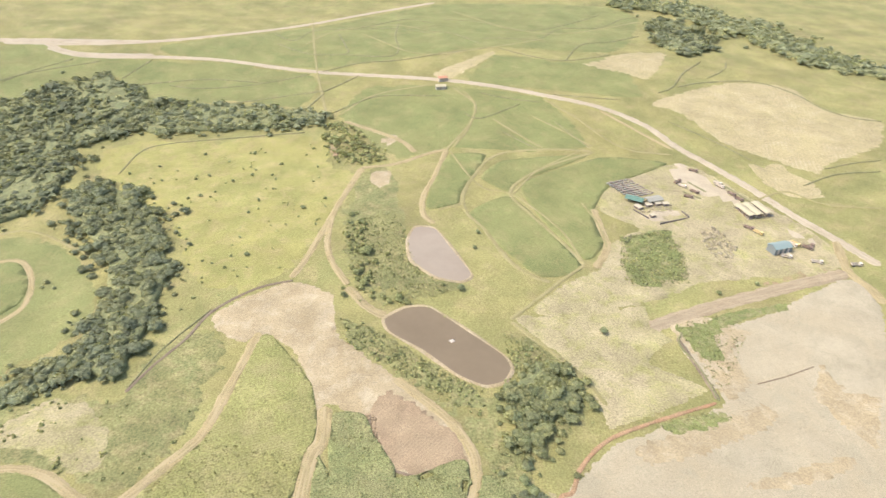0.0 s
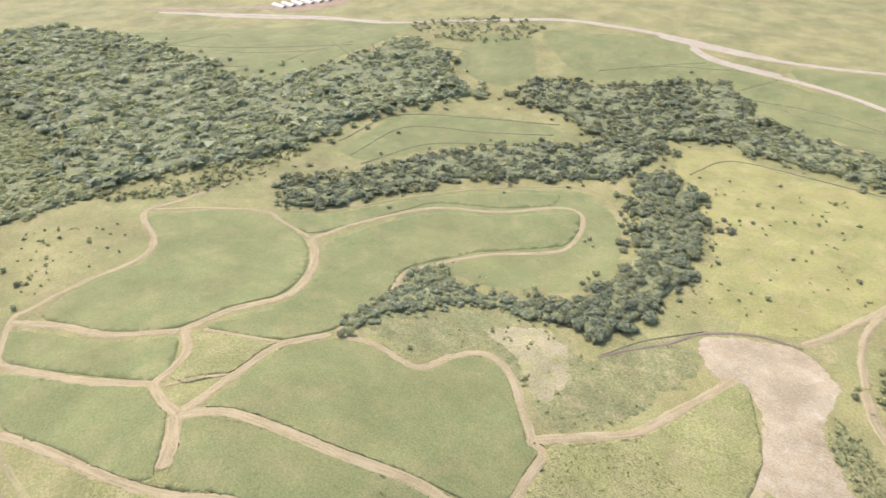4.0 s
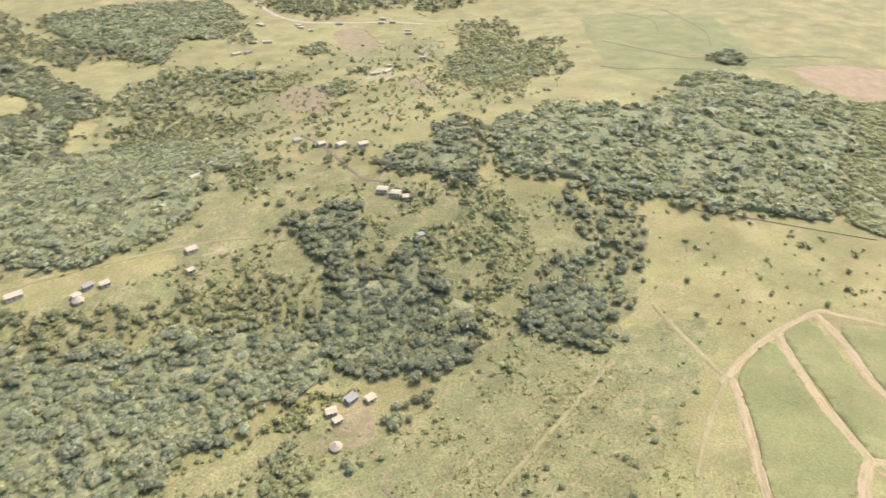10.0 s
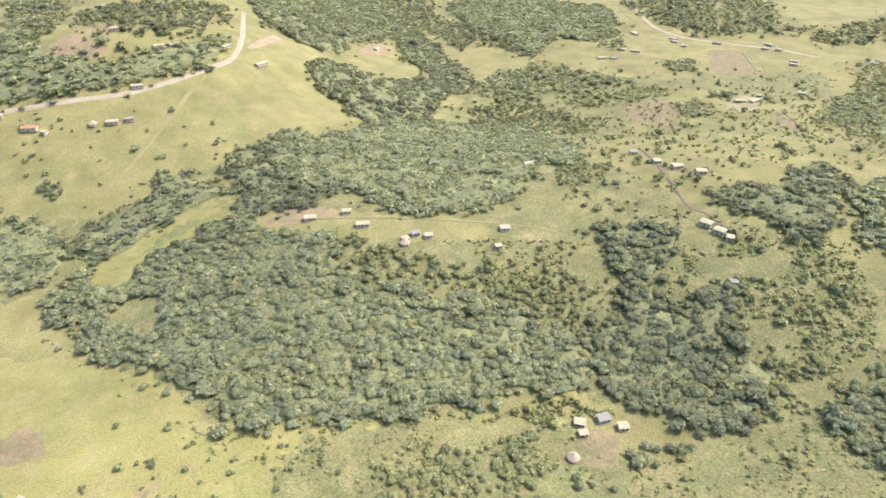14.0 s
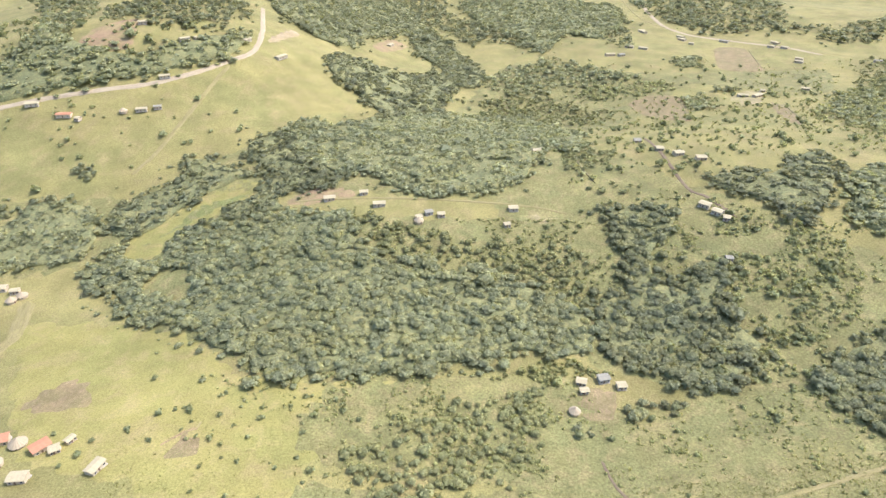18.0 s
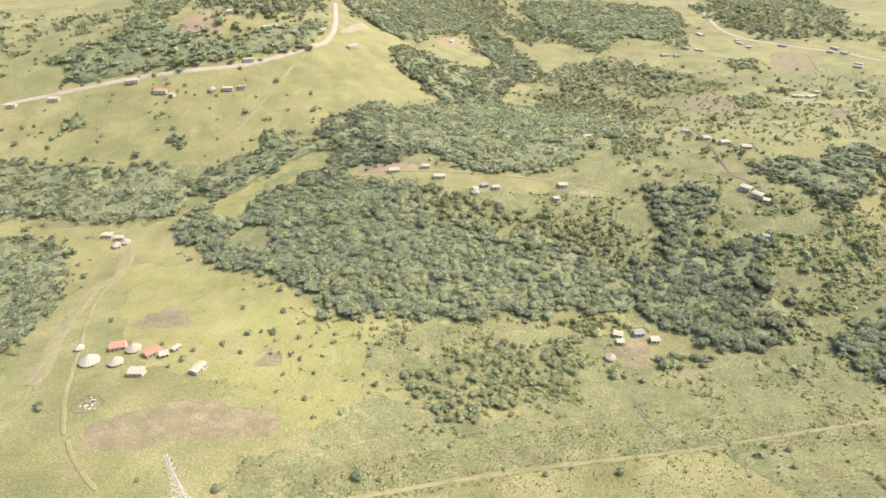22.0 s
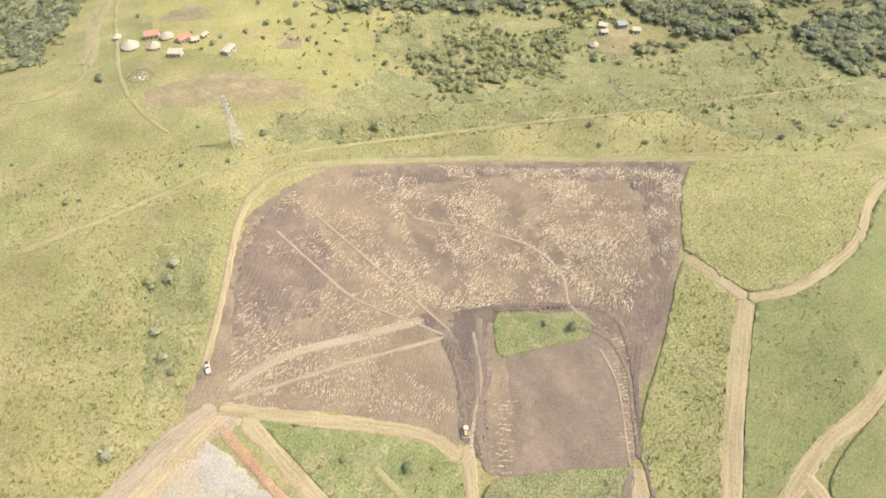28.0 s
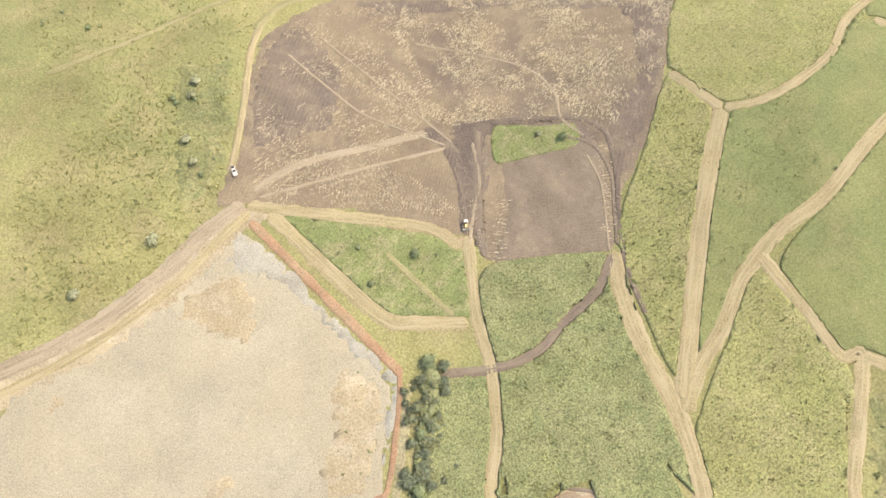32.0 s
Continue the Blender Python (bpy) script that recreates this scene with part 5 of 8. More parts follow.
road("field_edge", 2.4, "hedge", [(-15, 864), (35, 854), (71, 825), (99, 820), (148, 855), (204, 917)])
road("field_edge", 2.4, "hedge", [(33, 774), (54, 781), (103, 782), (138, 834), (192, 849), (233, 901), (260, 916)])
road("field_edge", 2.4, "hedge", [(52, 741), (90, 716), (128, 706), (184, 731)])
road("field_edge", 2.4, "hedge", [(128, 706), (156, 766), (194, 784), (237, 817)])
road("field_edge", 2.4, "hedge", [(105, 616), (172, 607)])
road("field_edge", 2.4, "hedge", [(214, 627), (233, 643), (256, 684), (287, 723)])
road("field_edge", 2.4, "hedge", [(277, 670), (305, 698), (318, 727)])
road("field_edge", 3, "hedge", [(239, 644), (268, 658), (325, 667), (357, 640), (371, 606), (388, 583), (416, 574)])
road("field_edge", 2, "hedge", [(49, 534), (78, 503)])
road("field_edge", 2, "hedge", [(99, 558), (125, 505)])
road("field_edge", 2, "hedge", [(-272, 451), (-269, 489), (-249, 504), (-191, 515), (-132, 526)])
road("field_edge", 2.4, "hedge", [(-918, 174), (-916, 257), (-892, 267)])
road("field_edge", 2.4, "hedge", [(-885, 152), (-851, 209)])
road("field_edge", 2.4, "hedge", [(-847, 232), (-815, 254), (-761, 327), (-760, 385)])
road("field_edge", 2.4, "hedge", [(-844, 176), (-771, 221), (-756, 238), (-735, 184)])
road("field_edge", 2.4, "hedge", [(-747, 286), (-761, 327)])
road("field_edge", 2.4, "hedge", [(-778, 363), (-716, 359)])
road("field_edge", 2.4, "hedge", [(-690, 444), (-658, 474), (-631, 484), (-596, 451)])
road("field_edge", 2.4, "hedge", [(-1013, -575), (-960, -480), (-879, -424)])
road("field_edge", 2.4, "hedge", [(-1063, -517), (-928, -382), (-846, -331)])
road("field_edge", 2.4, "hedge", [(-789, -462), (-774, -394), (-769, -326), (-800, -310)])
road("field_edge", 2.4, "hedge", [(-663, -385), (-674, -350), (-711, -318), (-744, -267)])
road("field_edge", 2.4, "hedge", [(-817, -275), (-892, -221), (-924, -189)])
road("bank", 2, "hedge", [(-482, -43), (-455, -91), (-433, -130), (-418, -151)])
road("far_road", 10, "road_dust", [(-1084, 251), (-987, 320), (-897, 402), (-813, 462)])
road("hedge", 2, "hedge", [(-212, -445), (-202, -407), (-201, -373)])
road("hedge", 2, "hedge", [(-438, -642), (-392, -545)])
road("hedge", 2, "hedge", [(-684, -857), (-637, -759)])
road("hedge", 2, "hedge", [(-524, -569), (-474, -476)])
road("yard_hedge", 3, "hedge", [(195, 453), (206, 437)])
road("yard_hedge", 2.6, "hedge", [(187, 438), (199, 427)])
road("yard_hedge", 2.5, "hedge", [(218, 457), (236, 422)])
road("yard_hedge", 2, "hedge", [(142, 278), (138, 268), (144, 249), (147, 226)])
road("plot_bank", 2.2, "burnt", [(11, 16), (-14, 16), (-43, 22), (-54, 30), (-56, 39), (-55, 56), (-52, 72), (-51, 87), (-51, 97), (-54, 114)])
road("dozer_strip", 3.5, "dark_soil", [(0, 19), (4, 45), (6, 63), (6, 80)])
road("ditch_edge", 1.2, "dark_soil", [(-33, 207), (-32, 195), (-27, 189), (-20, 177), (-8, 173)])
road("field_edge", 2.4, "hedge", [(-510, 235), (-537, 315), (-484, 387), (-422, 442)])
road("field_edge", 2.4, "hedge", [(-478, 230), (-507, 310), (-454, 371), (-409, 421)])
road("field_edge", 2.4, "hedge", [(-457, 230), (-463, 308), (-419, 371)])
road("field_edge", 2.4, "hedge", [(-966, 147), (-850, 244), (-748, 376)])
road("field_edge", 2.4, "hedge", [(-487, 566), (-443, 622), (-382, 663)])
road("field_edge", 2.4, "hedge", [(-334, 613), (-262, 634), (-203, 631)])
road("burn_edge_track", 2.8, "track", [(109, 32), (103, -4), (100, -33), (95, -52)])
road("burn_edge_track", 4, "faint", [(97, -47), (94, -54), (79, -69), (47, -75), (-24, -73), (-113, -49), (-150, -36), (-186, -35)])
road("wheel_lines", 1.6, "brown_soil", [(98, 44), (63, 35), (38, 30), (15, 26)])
road("wheel_lines", 1.2, "brown_soil", [(83, -32), (67, -13), (50, 5), (27, 18), (15, 25)])
road("wheel_lines", 1.2, "brown_soil", [(67, -42), (46, -17), (30, 2), (12, 24)])
road("wheel_lines", 1.3, "brown_soil", [(22, -37), (-3, -27), (-27, -13), (-38, 5), (-38, 20), (-46, 32)])
road("wheel_lines", 1.6, "brown_soil", [(3, 25), (3, 45), (8, 60), (12, 74)])
road("wheel_lines", 1, "dark_soil", [(13, 36), (11, 52), (12, 69)])
road("wheel_lines", 1.4, "dark_soil", [(-36, 29), (-49, 38), (-53, 53), (-51, 68), (-49, 84)])
road("wheel_lines", 1, "brown_soil", [(-45, 41), (-48, 55), (-47, 70), (-45, 86)])
road("field_path", 1.8, "faint", [(1, 496), (26, 437), (51, 425), (82, 380), (94, 338)])
road("field_path", 1.8, "faint", [(51, 425), (77, 468), (120, 505)])
road("field_path", 2, "faint", [(93, 606), (121, 565), (153, 509), (195, 497)])
road("field_path", 2.2, "faint", [(240, 426), (269, 439), (291, 421), (334, 415)])
road("field_path", 1.6, "faint", [(104, 417), (112, 387), (113, 359)])
road("red_bank", 3.4, "red_soil", [(102, 54), (84, 76), (64, 101), (46, 124)])
road("red_bank", 2, "red_soil", [(47, 123), (48, 132), (51, 146), (56, 165), (62, 169), (68, 182), (83, 198), (107, 210), (145, 225)])
road("crack", 0.7, "dark_soil", [(171, 239), (189, 245), (208, 253)])
road("field_edge", 2, "hedge", [(-38, 806), (-2, 796), (32, 755)])
road("field_edge", 2, "hedge", [(-113, 567), (-89, 593), (-68, 606), (-10, 608)])
road("field_edge", 2, "hedge", [(30, 616), (58, 605), (92, 597)])
road("field_edge", 2, "hedge", [(13, 572), (29, 561), (69, 593)])
road("farm_path", 2.2, "faint", [(12, 622), (24, 591), (18, 543), (3, 502)])
road("farm_path", 2.2, "faint", [(78, 569), (107, 536), (128, 508)])
road("farm_path", 2.2, "faint", [(40, 562), (64, 529), (83, 506)])
road("field_edge", 2, "hedge", [(207, 563), (238, 525), (260, 489)])
road("field_edge", 2, "hedge", [(286, 448), (321, 467), (361, 473)])
road("field_edge", 2, "hedge", [(316, 476), (345, 487), (372, 493)])

# ---- fields with a crop ----
crop("cane", 0.5, [(-351, -31), (-374, -4), (-382, 30), (-404, 44), (-449, 49), (-435, 89), (-409, 121), (-372, 130), (-349, 129), (-320, 115), (-296, 89), (-295, 58), (-287, 29), (-305, 0)])
crop("cane", 0.5, [(-347, -46), (-297, -4), (-277, 25), (-256, 18), (-246, 6), (-319, -51)])
crop("cane", 0.5, [(-306, -54), (-241, 2), (-218, 6), (-205, 0), (-188, -7), (-199, -18), (-260, -52)])
crop("cane", 0.5, [(-208, 11), (-201, 27), (-175, 44), (-159, 54), (-136, 76), (-97, 100), (-71, 131), (-89, 75), (-107, 38), (-142, 30), (-174, -1), (-184, 0)])
crop("cane", 0.5, [(-209, 21), (-237, 65), (-236, 93), (-223, 113), (-196, 119), (-197, 151), (-182, 163), (-159, 153), (-134, 138), (-128, 143), (-112, 104), (-135, 84), (-163, 61), (-183, 46)])
crop("young_cane", 0.45, [(-274, 32), (-258, 54), (-242, 67), (-232, 46), (-236, 20), (-246, 16), (-257, 27)])
crop("cane", 0.5, [(-280, 41), (-286, 86), (-311, 118), (-346, 139), (-356, 178), (-351, 235), (-319, 276), (-288, 329), (-265, 310), (-257, 284), (-284, 230), (-292, 175), (-265, 139), (-246, 97), (-248, 69), (-264, 52)])
crop("cane", 0.5, [(-410, 126), (-387, 164), (-379, 236), (-352, 302), (-320, 340), (-307, 323), (-329, 284), (-364, 243), (-362, 152), (-371, 134)])
crop("young_cane", 0.45, [(-95, 257), (-68, 225), (-59, 197), (-57, 171), (-59, 181), (-62, 161), (-83, 131), (-101, 107), (-123, 145), (-122, 157), (-119, 155), (-104, 204), (-102, 255)])
crop("young_cane", 0.45, [(-89, 12), (-103, 33), (-73, 107), (-60, 138), (-51, 87), (-56, 69), (-71, 44)])
crop("young_cane", 0.45, [(-116, -44), (-198, -28), (-184, -6), (-131, 31), (-109, 30), (-91, 7)])
crop("tall_cane", 0.9, [(7, 128), (-9, 124), (-33, 106), (-45, 92), (-47, 125), (-55, 152), (-56, 180), (-46, 169), (-51, 204), (-37, 205), (-32, 195), (-20, 177), (-19, 170), (-9, 172), (-1, 175), (-7, 172), (13, 182), (14, 166), (14, 173)])
crop("tall_cane", 0.9, [(4, 85), (-44, 88), (-32, 102), (-11, 118), (8, 123), (11, 103)])
crop("weeds", 0.30, [(-9, 20), (-28, 24), (-42, 26), (-42, 33), (-38, 35), (-23, 35), (-7, 36)])
crop("weeds", 0.30, [(87, 53), (55, 61), (19, 72), (15, 86), (18, 104), (37, 102), (54, 93), (74, 68)])
crop("tall_cane", 0.9, [(35, 129), (15, 131), (18, 172), (45, 169)])
crop("cane", 0.5, [(17, 393), (50, 421), (92, 337), (64, 322), (43, 345)])
crop("cane", 0.5, [(27, 451), (47, 481), (121, 494), (59, 448), (49, 429)])
crop("cane", 0.5, [(61, 444), (130, 490), (186, 482), (131, 444), (110, 401), (112, 365), (95, 344), (68, 398)])
crop("cane", 0.5, [(-14, 399), (-12, 443), (1, 489), (32, 490), (11, 426), (9, 409)])

# ---- standing water ----
pond("small_pond", [(-21, 373), (-7, 372), (5, 348), (18, 320), (11, 312), (-5, 316), (-21, 333), (-25, 356)])
pond("large_pond", [(-33, 277), (-21, 288), (-7, 289), (16, 269), (35, 251), (39, 241), (34, 231), (24, 228), (10, 235), (-9, 252), (-29, 266)])

# ---- buildings, vehicles and other things ----
P = {
    "red": plain("red roof sheet", (0.42, 0.205, 0.105), 0.9, 0.0, 0.2), "grey": plain("weathered roof sheet", (0.40, 0.345, 0.195), 0.9, 0.0, 0.25),
    "slate": plain("blue-grey roof sheet", (0.27, 0.255, 0.18), 0.9, 0.0, 0.2), "thatch": plain("grey thatch", (0.38, 0.31, 0.185), 0.95, 0.0, 0.3, 0.4),
    "palethatch": plain("pale ribbed roof", (0.42, 0.355, 0.215), 0.95, 0.0, 0.12, 0.5), "cream": plain("cream plaster", (0.50, 0.41, 0.26), 0.9, 0.0, 0.15),
    "white": plain("whitewashed plaster", (0.46, 0.40, 0.26), 0.95, 0.0, 0.1), "blue": plain("pale blue plaster", (0.30, 0.30, 0.235), 0.9, 0.0, 0.15),
    "bluesheet": plain("blue-grey cladding", (0.190, 0.205, 0.175), 0.9, 0.0, 0.15), "bluetop": plain("pale blue roof sheet", (0.215, 0.262, 0.210), 0.9, 0.0, 0.12),
    "door": plain("brown door paint", (0.16, 0.10, 0.06), 0.6), "frame": plain("window frame", (0.45, 0.42, 0.36), 0.5), "concrete": plain("concrete", (0.42, 0.39, 0.33), 0.9),
    "steel": plain("galvanised steel", (0.60, 0.54, 0.40), 0.6, 0.2, 0.1), "tyre": plain("tyre rubber", (0.03, 0.03, 0.03), 0.85), "rust": plain("rusty steel", (0.22, 0.15, 0.10), 0.8, 0.0, 0.3),
    "vwhite": plain("white vehicle paint", (0.60, 0.51, 0.36), 0.5, 0.0, 0.06), "yellow": plain("yellow machine paint", (0.62, 0.46, 0.16), 0.5, 0.0, 0.15), "green": plain("green shade net", (0.115, 0.19, 0.125), 0.9, 0.0, 0.2),
    "film": plain("white tunnel film", (0.62, 0.55, 0.40), 0.7, 0.0, 0.08),
    "darkwood": plain("dark weathered blocks", (0.15, 0.125, 0.095), 0.9, 0.0, 0.3, 0.5), "wood": plain("grey weathered wood", (0.26, 0.21, 0.15), 0.9, 0.0, 0.3, 0.3),
}
glass = bpy.data.materials.new("window glass")
glass.use_nodes = True
glass.node_tree.nodes["Principled BSDF"].inputs["Base Color"].default_value = (0.03, 0.04, 0.045, 1)
glass.node_tree.nodes["Principled BSDF"].inputs["Roughness"].default_value = 0.08
P["glass"] = glass


def box(bm, cx, cy, cz, sx, sy, sz, m=None, bevel=0.0):
    """A block with its centre and size, its edges worn off."""
    t = Matrix.Translation((cx, cy, cz)) @ Matrix.Diagonal((sx, sy, sz, 1))
    g = bmesh.ops.create_cube(bm, size=1.0, matrix=(m @ t) if m else t)
    if bevel:
        es = list({e for v in g["verts"] for e in v.link_edges})
        bmesh.ops.bevel(bm, geom=es, offset=bevel, segments=1, affect="EDGES")
    return bm


def one(name, sx, sy, sz, at, material, parent, bevel=0.03, label=""):
    bm = box(bmesh.new(), *at, sx, sy, sz, None, bevel)
    return part(name, bm, material, parent, label)


def rod(bm, a, b, r, sides=6):
    a, b = Vector(a), Vector(b)
    d = b - a
    bmesh.ops.create_cone(bm, segments=sides, radius1=r, radius2=r, depth=d.length, cap_ends=True, matrix=Matrix.Translation((a + b) / 2) @ d.to_track_quat("Z", "Y").to_matrix().to_4x4())
    return bm


def base(name, x, y, turn, sink=0.0):
    ob = new(name)
    ob.empty_display_size = 0.5
    ob.matrix_basis = Matrix.Translation((x, y, ground_at(x, y) - sink)) @ Matrix.Rotation(radians(turn), 4, "Z")
    return ob


def gable(name, L, W, h, rise, over, thick, material, parent):
    """Two ribbed roof slopes that meet at a ridge."""
    for s in (1, -1):
        bm = bmesh.new()
        n = max(6, int(L / 0.9))
        x0, x1 = -L / 2 - over, L / 2 + over
        top = []
        for i in range(n + 1):
            x = x0 + (x1 - x0) * i / n
            rib = 0.05 if i % 2 else 0.0
            top.append((bm.verts.new((x, 0, h + rise + rib)), bm.verts.new((x, s * (W / 2 + over), h - rise * over / (W / 2) + rib))))
        low = [(bm.verts.new((a.co.x, a.co.y, a.co.z - thick)), bm.verts.new((b.co.x, b.co.y, b.co.z - thick))) for a, b in top]
        for i in range(n):
            bm.faces.new((top[i][0], top[i + 1][0], top[i + 1][1], top[i][1]))
            bm.faces.new((low[i][0], low[i][1], low[i + 1][1], low[i + 1][0]))
            bm.faces.new((top[i][1], top[i + 1][1], low[i + 1][1], low[i][1]))
        for i in (0, n):
            bm.faces.new((top[i][0], top[i][1], low[i][1], low[i][0]))
        bmesh.ops.recalc_face_normals(bm, faces=bm.faces)
        part(name, bm, material, parent)


def house(x, y, turn, L, W, h, roof, wall):
    """A small farm house: plastered walls with gables, sheet roof, door and windows with frames."""
    ob = base("house", x, y, turn, 0.3)
    bm = bmesh.new()
    rise = W * 0.11
    pts = [(-W / 2, 0), (W / 2, 0), (W / 2, h + 0.3), (0, h + 0.3 + rise), (-W / 2, h + 0.3)]
    a = [bm.verts.new((-L / 2, p, q)) for p, q in pts]
    b = [bm.verts.new((L / 2, p, q)) for p, q in pts]
    bm.faces.new(a[::-1])
    bm.faces.new(b)
    for i in range(5):
        bm.faces.new((a[i], a[(i + 1) % 5], b[(i + 1) % 5], b[i]))
    bmesh.ops.recalc_face_normals(bm, faces=bm.faces)
    part("wall", bm, P[wall], ob)
    gable("roof", L, W, h + 0.36, rise, 0.45, 0.07, P[roof], ob)
    one("plinth", L + 0.5, W + 0.5, 0.35, (0, 0, 0.16), P["concrete"], ob)
    for s in (1, -1):
        d = one("door", 0.9, 0.08, 2.0, (0.4 * s, s * (W / 2 + 0.03), 1.35), P["door"], ob)
        one("door_handle", 0.05, 0.06, 0.12, (0.4 * s + 0.34, s * (W / 2 + 0.1), 1.3), P["steel"], d, 0.0)
        for k in (-1, 1):
            wx = k * L * 0.32
            w = one("window", 1.1, 0.06, 1.0, (wx, s * (W / 2 + 0.02), 1.75), P["frame"], ob, 0.02)
            one("pane", 0.9, 0.03, 0.8, (wx, s * (W / 2 + 0.06), 1.75), P["glass"], w, 0.0)
            one("sill", 1.25, 0.16, 0.08, (wx, s * (W / 2 + 0.08), 1.2), P["concrete"], w, 0.0)
    say = {"red": "small plastered house with a faded red sheet roof", "grey": "small plastered house with a pale weathered sheet roof", "slate": "small house with a blue-grey sheet roof"}[roof]
    return tagged(ob, say + " on grass", "house", group="homestead houses")


def hut(x, y, r, roof):
    """A round hut: curved wall, cone roof with ribs, door."""
    ob = base("round_hut", x, y, random.uniform(0, 360), 0.3)
    bm = bmesh.new()
    bmesh.ops.create_cone(bm, segments=24, radius1=r, radius2=r, depth=2.5, cap_ends=True, matrix=Matrix.Translation((0, 0, 1.25)))
    part("wall", bm, P["cream"], ob)
    bm = bmesh.new()
    rim, mid = [], []
    for i in range(32):
        a, k = i * math.tau / 32, 1.0 + (0.03 if i % 2 else 0)
        rim.append(bm.verts.new(((r + 0.55) * k * math.cos(a), (r + 0.55) * k * math.sin(a), 2.2 + (0.08 if i % 2 else 0))))
        mid.append(bm.verts.new((r * 0.5 * k * math.cos(a), r * 0.5 * k * math.sin(a), 2.2 + r * 0.5 + (0.06 if i % 2 else 0))))
    tip, eye = bm.verts.new((0, 0, 2.2 + r * 0.86)), bm.verts.new((0, 0, 2.25))
    for i in range(32):
        j = (i + 1) % 32
        bm.faces.new((rim[i], rim[j], mid[j], mid[i]))
        bm.faces.new((mid[i], mid[j], tip))
        bm.faces.new((rim[j], rim[i], eye))
    top = part("roof", bm, P["palethatch" if roof == "pale" else "thatch"], ob)
    bm = bmesh.new()
    bmesh.ops.create_cone(bm, segments=10, radius1=0.35, radius2=0.12, depth=0.4, cap_ends=True, matrix=Matrix.Translation((0, 0, 2.25 + r * 0.86)))
    part("cap", bm, P["wood"], top)
    one("door", 0.1, 0.85, 1.9, (r, 0, 1.2), P["door"], ob)
    one("window", 0.1, 0.6, 0.6, (-r, 0, 1.6), P["glass"], ob, 0.0)
    return tagged(ob, "round hut with a pale ribbed cone roof" if roof == "pale" else "round plastered hut with a grey thatched roof", "hut", group="round huts")


def shed(x, y, turn, L):
    ob = base("farm_shed", x, y, turn, 0.2)
    W, h = L * 0.55, 5.0
    for s in (1, -1):
        one("side_wall", L, 0.2, h, (0, s * W / 2, h / 2), P["bluesheet"], ob)
        bm = bmesh.new()
        v = [bm.verts.new((s * L / 2 + d, p, q)) for d in (0, -0.2 * s) for p, q in ((-W / 2, 0), (W / 2, 0), (W / 2, h), (0, h + 1.6), (-W / 2, h))]
        bm.faces.new(v[:5])
        bm.faces.new(v[5:][::-1])
        for i in range(5):
            bm.faces.new((v[i], v[5 + i], v[5 + (i + 1) % 5], v[(i + 1) % 5]))
        bmesh.ops.recalc_face_normals(bm, faces=bm.faces)
        part("end_wall", bm, P["bluesheet"], ob)
        for k in (-0.3, 0.0, 0.3):
            one("light_panel", 1.6, 0.08, h * 0.8, (k * L, s * (W / 2 + 0.13), h * 0.5), P["vwhite"], ob, 0.0, "pale vertical cladding panel")
    gable("roof", L, W, h + 0.1, 1.6, 0.5, 0.1, P["bluetop"], ob)
    d = one("sliding_door", 0.12, W * 0.4, 4.0, (L / 2 + 0.1, 0, 2.0), P["steel"], ob)
    one("door_rail", 0.1, W * 0.5, 0.15, (L / 2 + 0.12, 0, 4.1), P["rust"], d, 0.0)
    return tagged(ob, "blue-grey steel farm shed with a pale blue roof", "shed")


def net_house(x, y, turn, L, colour):
    ob = base("shade_house", x, y, turn, 0.2)
    W, h = L * 0.55, 3.2
    for i in range(5):
        for s in (-1, 0, 1):
            part("post", rod(bmesh.new(), (-L / 2 + L * i / 4, s * W / 2, 0), (-L / 2 + L * i / 4, s * W / 2, h), 0.09), P["wood"], ob)
    gable("roof", L, W, h, 0.9, 0.3, 0.08, P[colour], ob)
    one("side_sheet", L, 0.06, 1.2, (0, W / 2, h - 0.6), P[colour], ob)
    return tagged(ob, "open shed on posts with a %s roof" % ("green" if colour == "green" else "grey-blue"), "shed")


def barn(x, y, turn, L):
    ob = base("open_barn", x, y, turn, 0.2)
    W, h = 6.0, 3.6
    for i in range(6):
        for s in (-1, 1):
            part("post", rod(bmesh.new(), (-L / 2 + L * i / 5, s * W / 2, 0), (-L / 2 + L * i / 5, s * W / 2, h), 0.1), P["steel"], ob)
    gable("roof", L, W, h, 0.7, 0.3, 0.08, P["grey"], ob)
    for i in range(5):
        one("stacked_bin", L / 6.5, W * 0.7, 1.4 + 0.3 * (i % 2), (-L / 2 + L * (i + 0.5) / 5, 0, 0.7 + 0.15 * (i % 2)), P["rust" if i % 2 else "wood"], ob, 0.05)
    return tagged(ob, "long open barn with a pale grey sheet roof", "barn", group="open barns")


def wheel(name, x, y, r, w, parent):
    bm = bmesh.new()
    m = Matrix.Translation((x, y, r)) @ Matrix.Rotation(math.pi / 2, 4, "X")
    bmesh.ops.create_cone(bm, segments=16, radius1=r, radius2=r, depth=w, cap_ends=True, matrix=m)
    t = part(name, bm, P["tyre"], parent)
    bm = bmesh.new()
    bmesh.ops.create_cone(bm, segments=12, radius1=r * 0.55, radius2=r * 0.5, depth=w + 0.04, cap_ends=True, matrix=m)
    part("rim", bm, P["steel"], t)


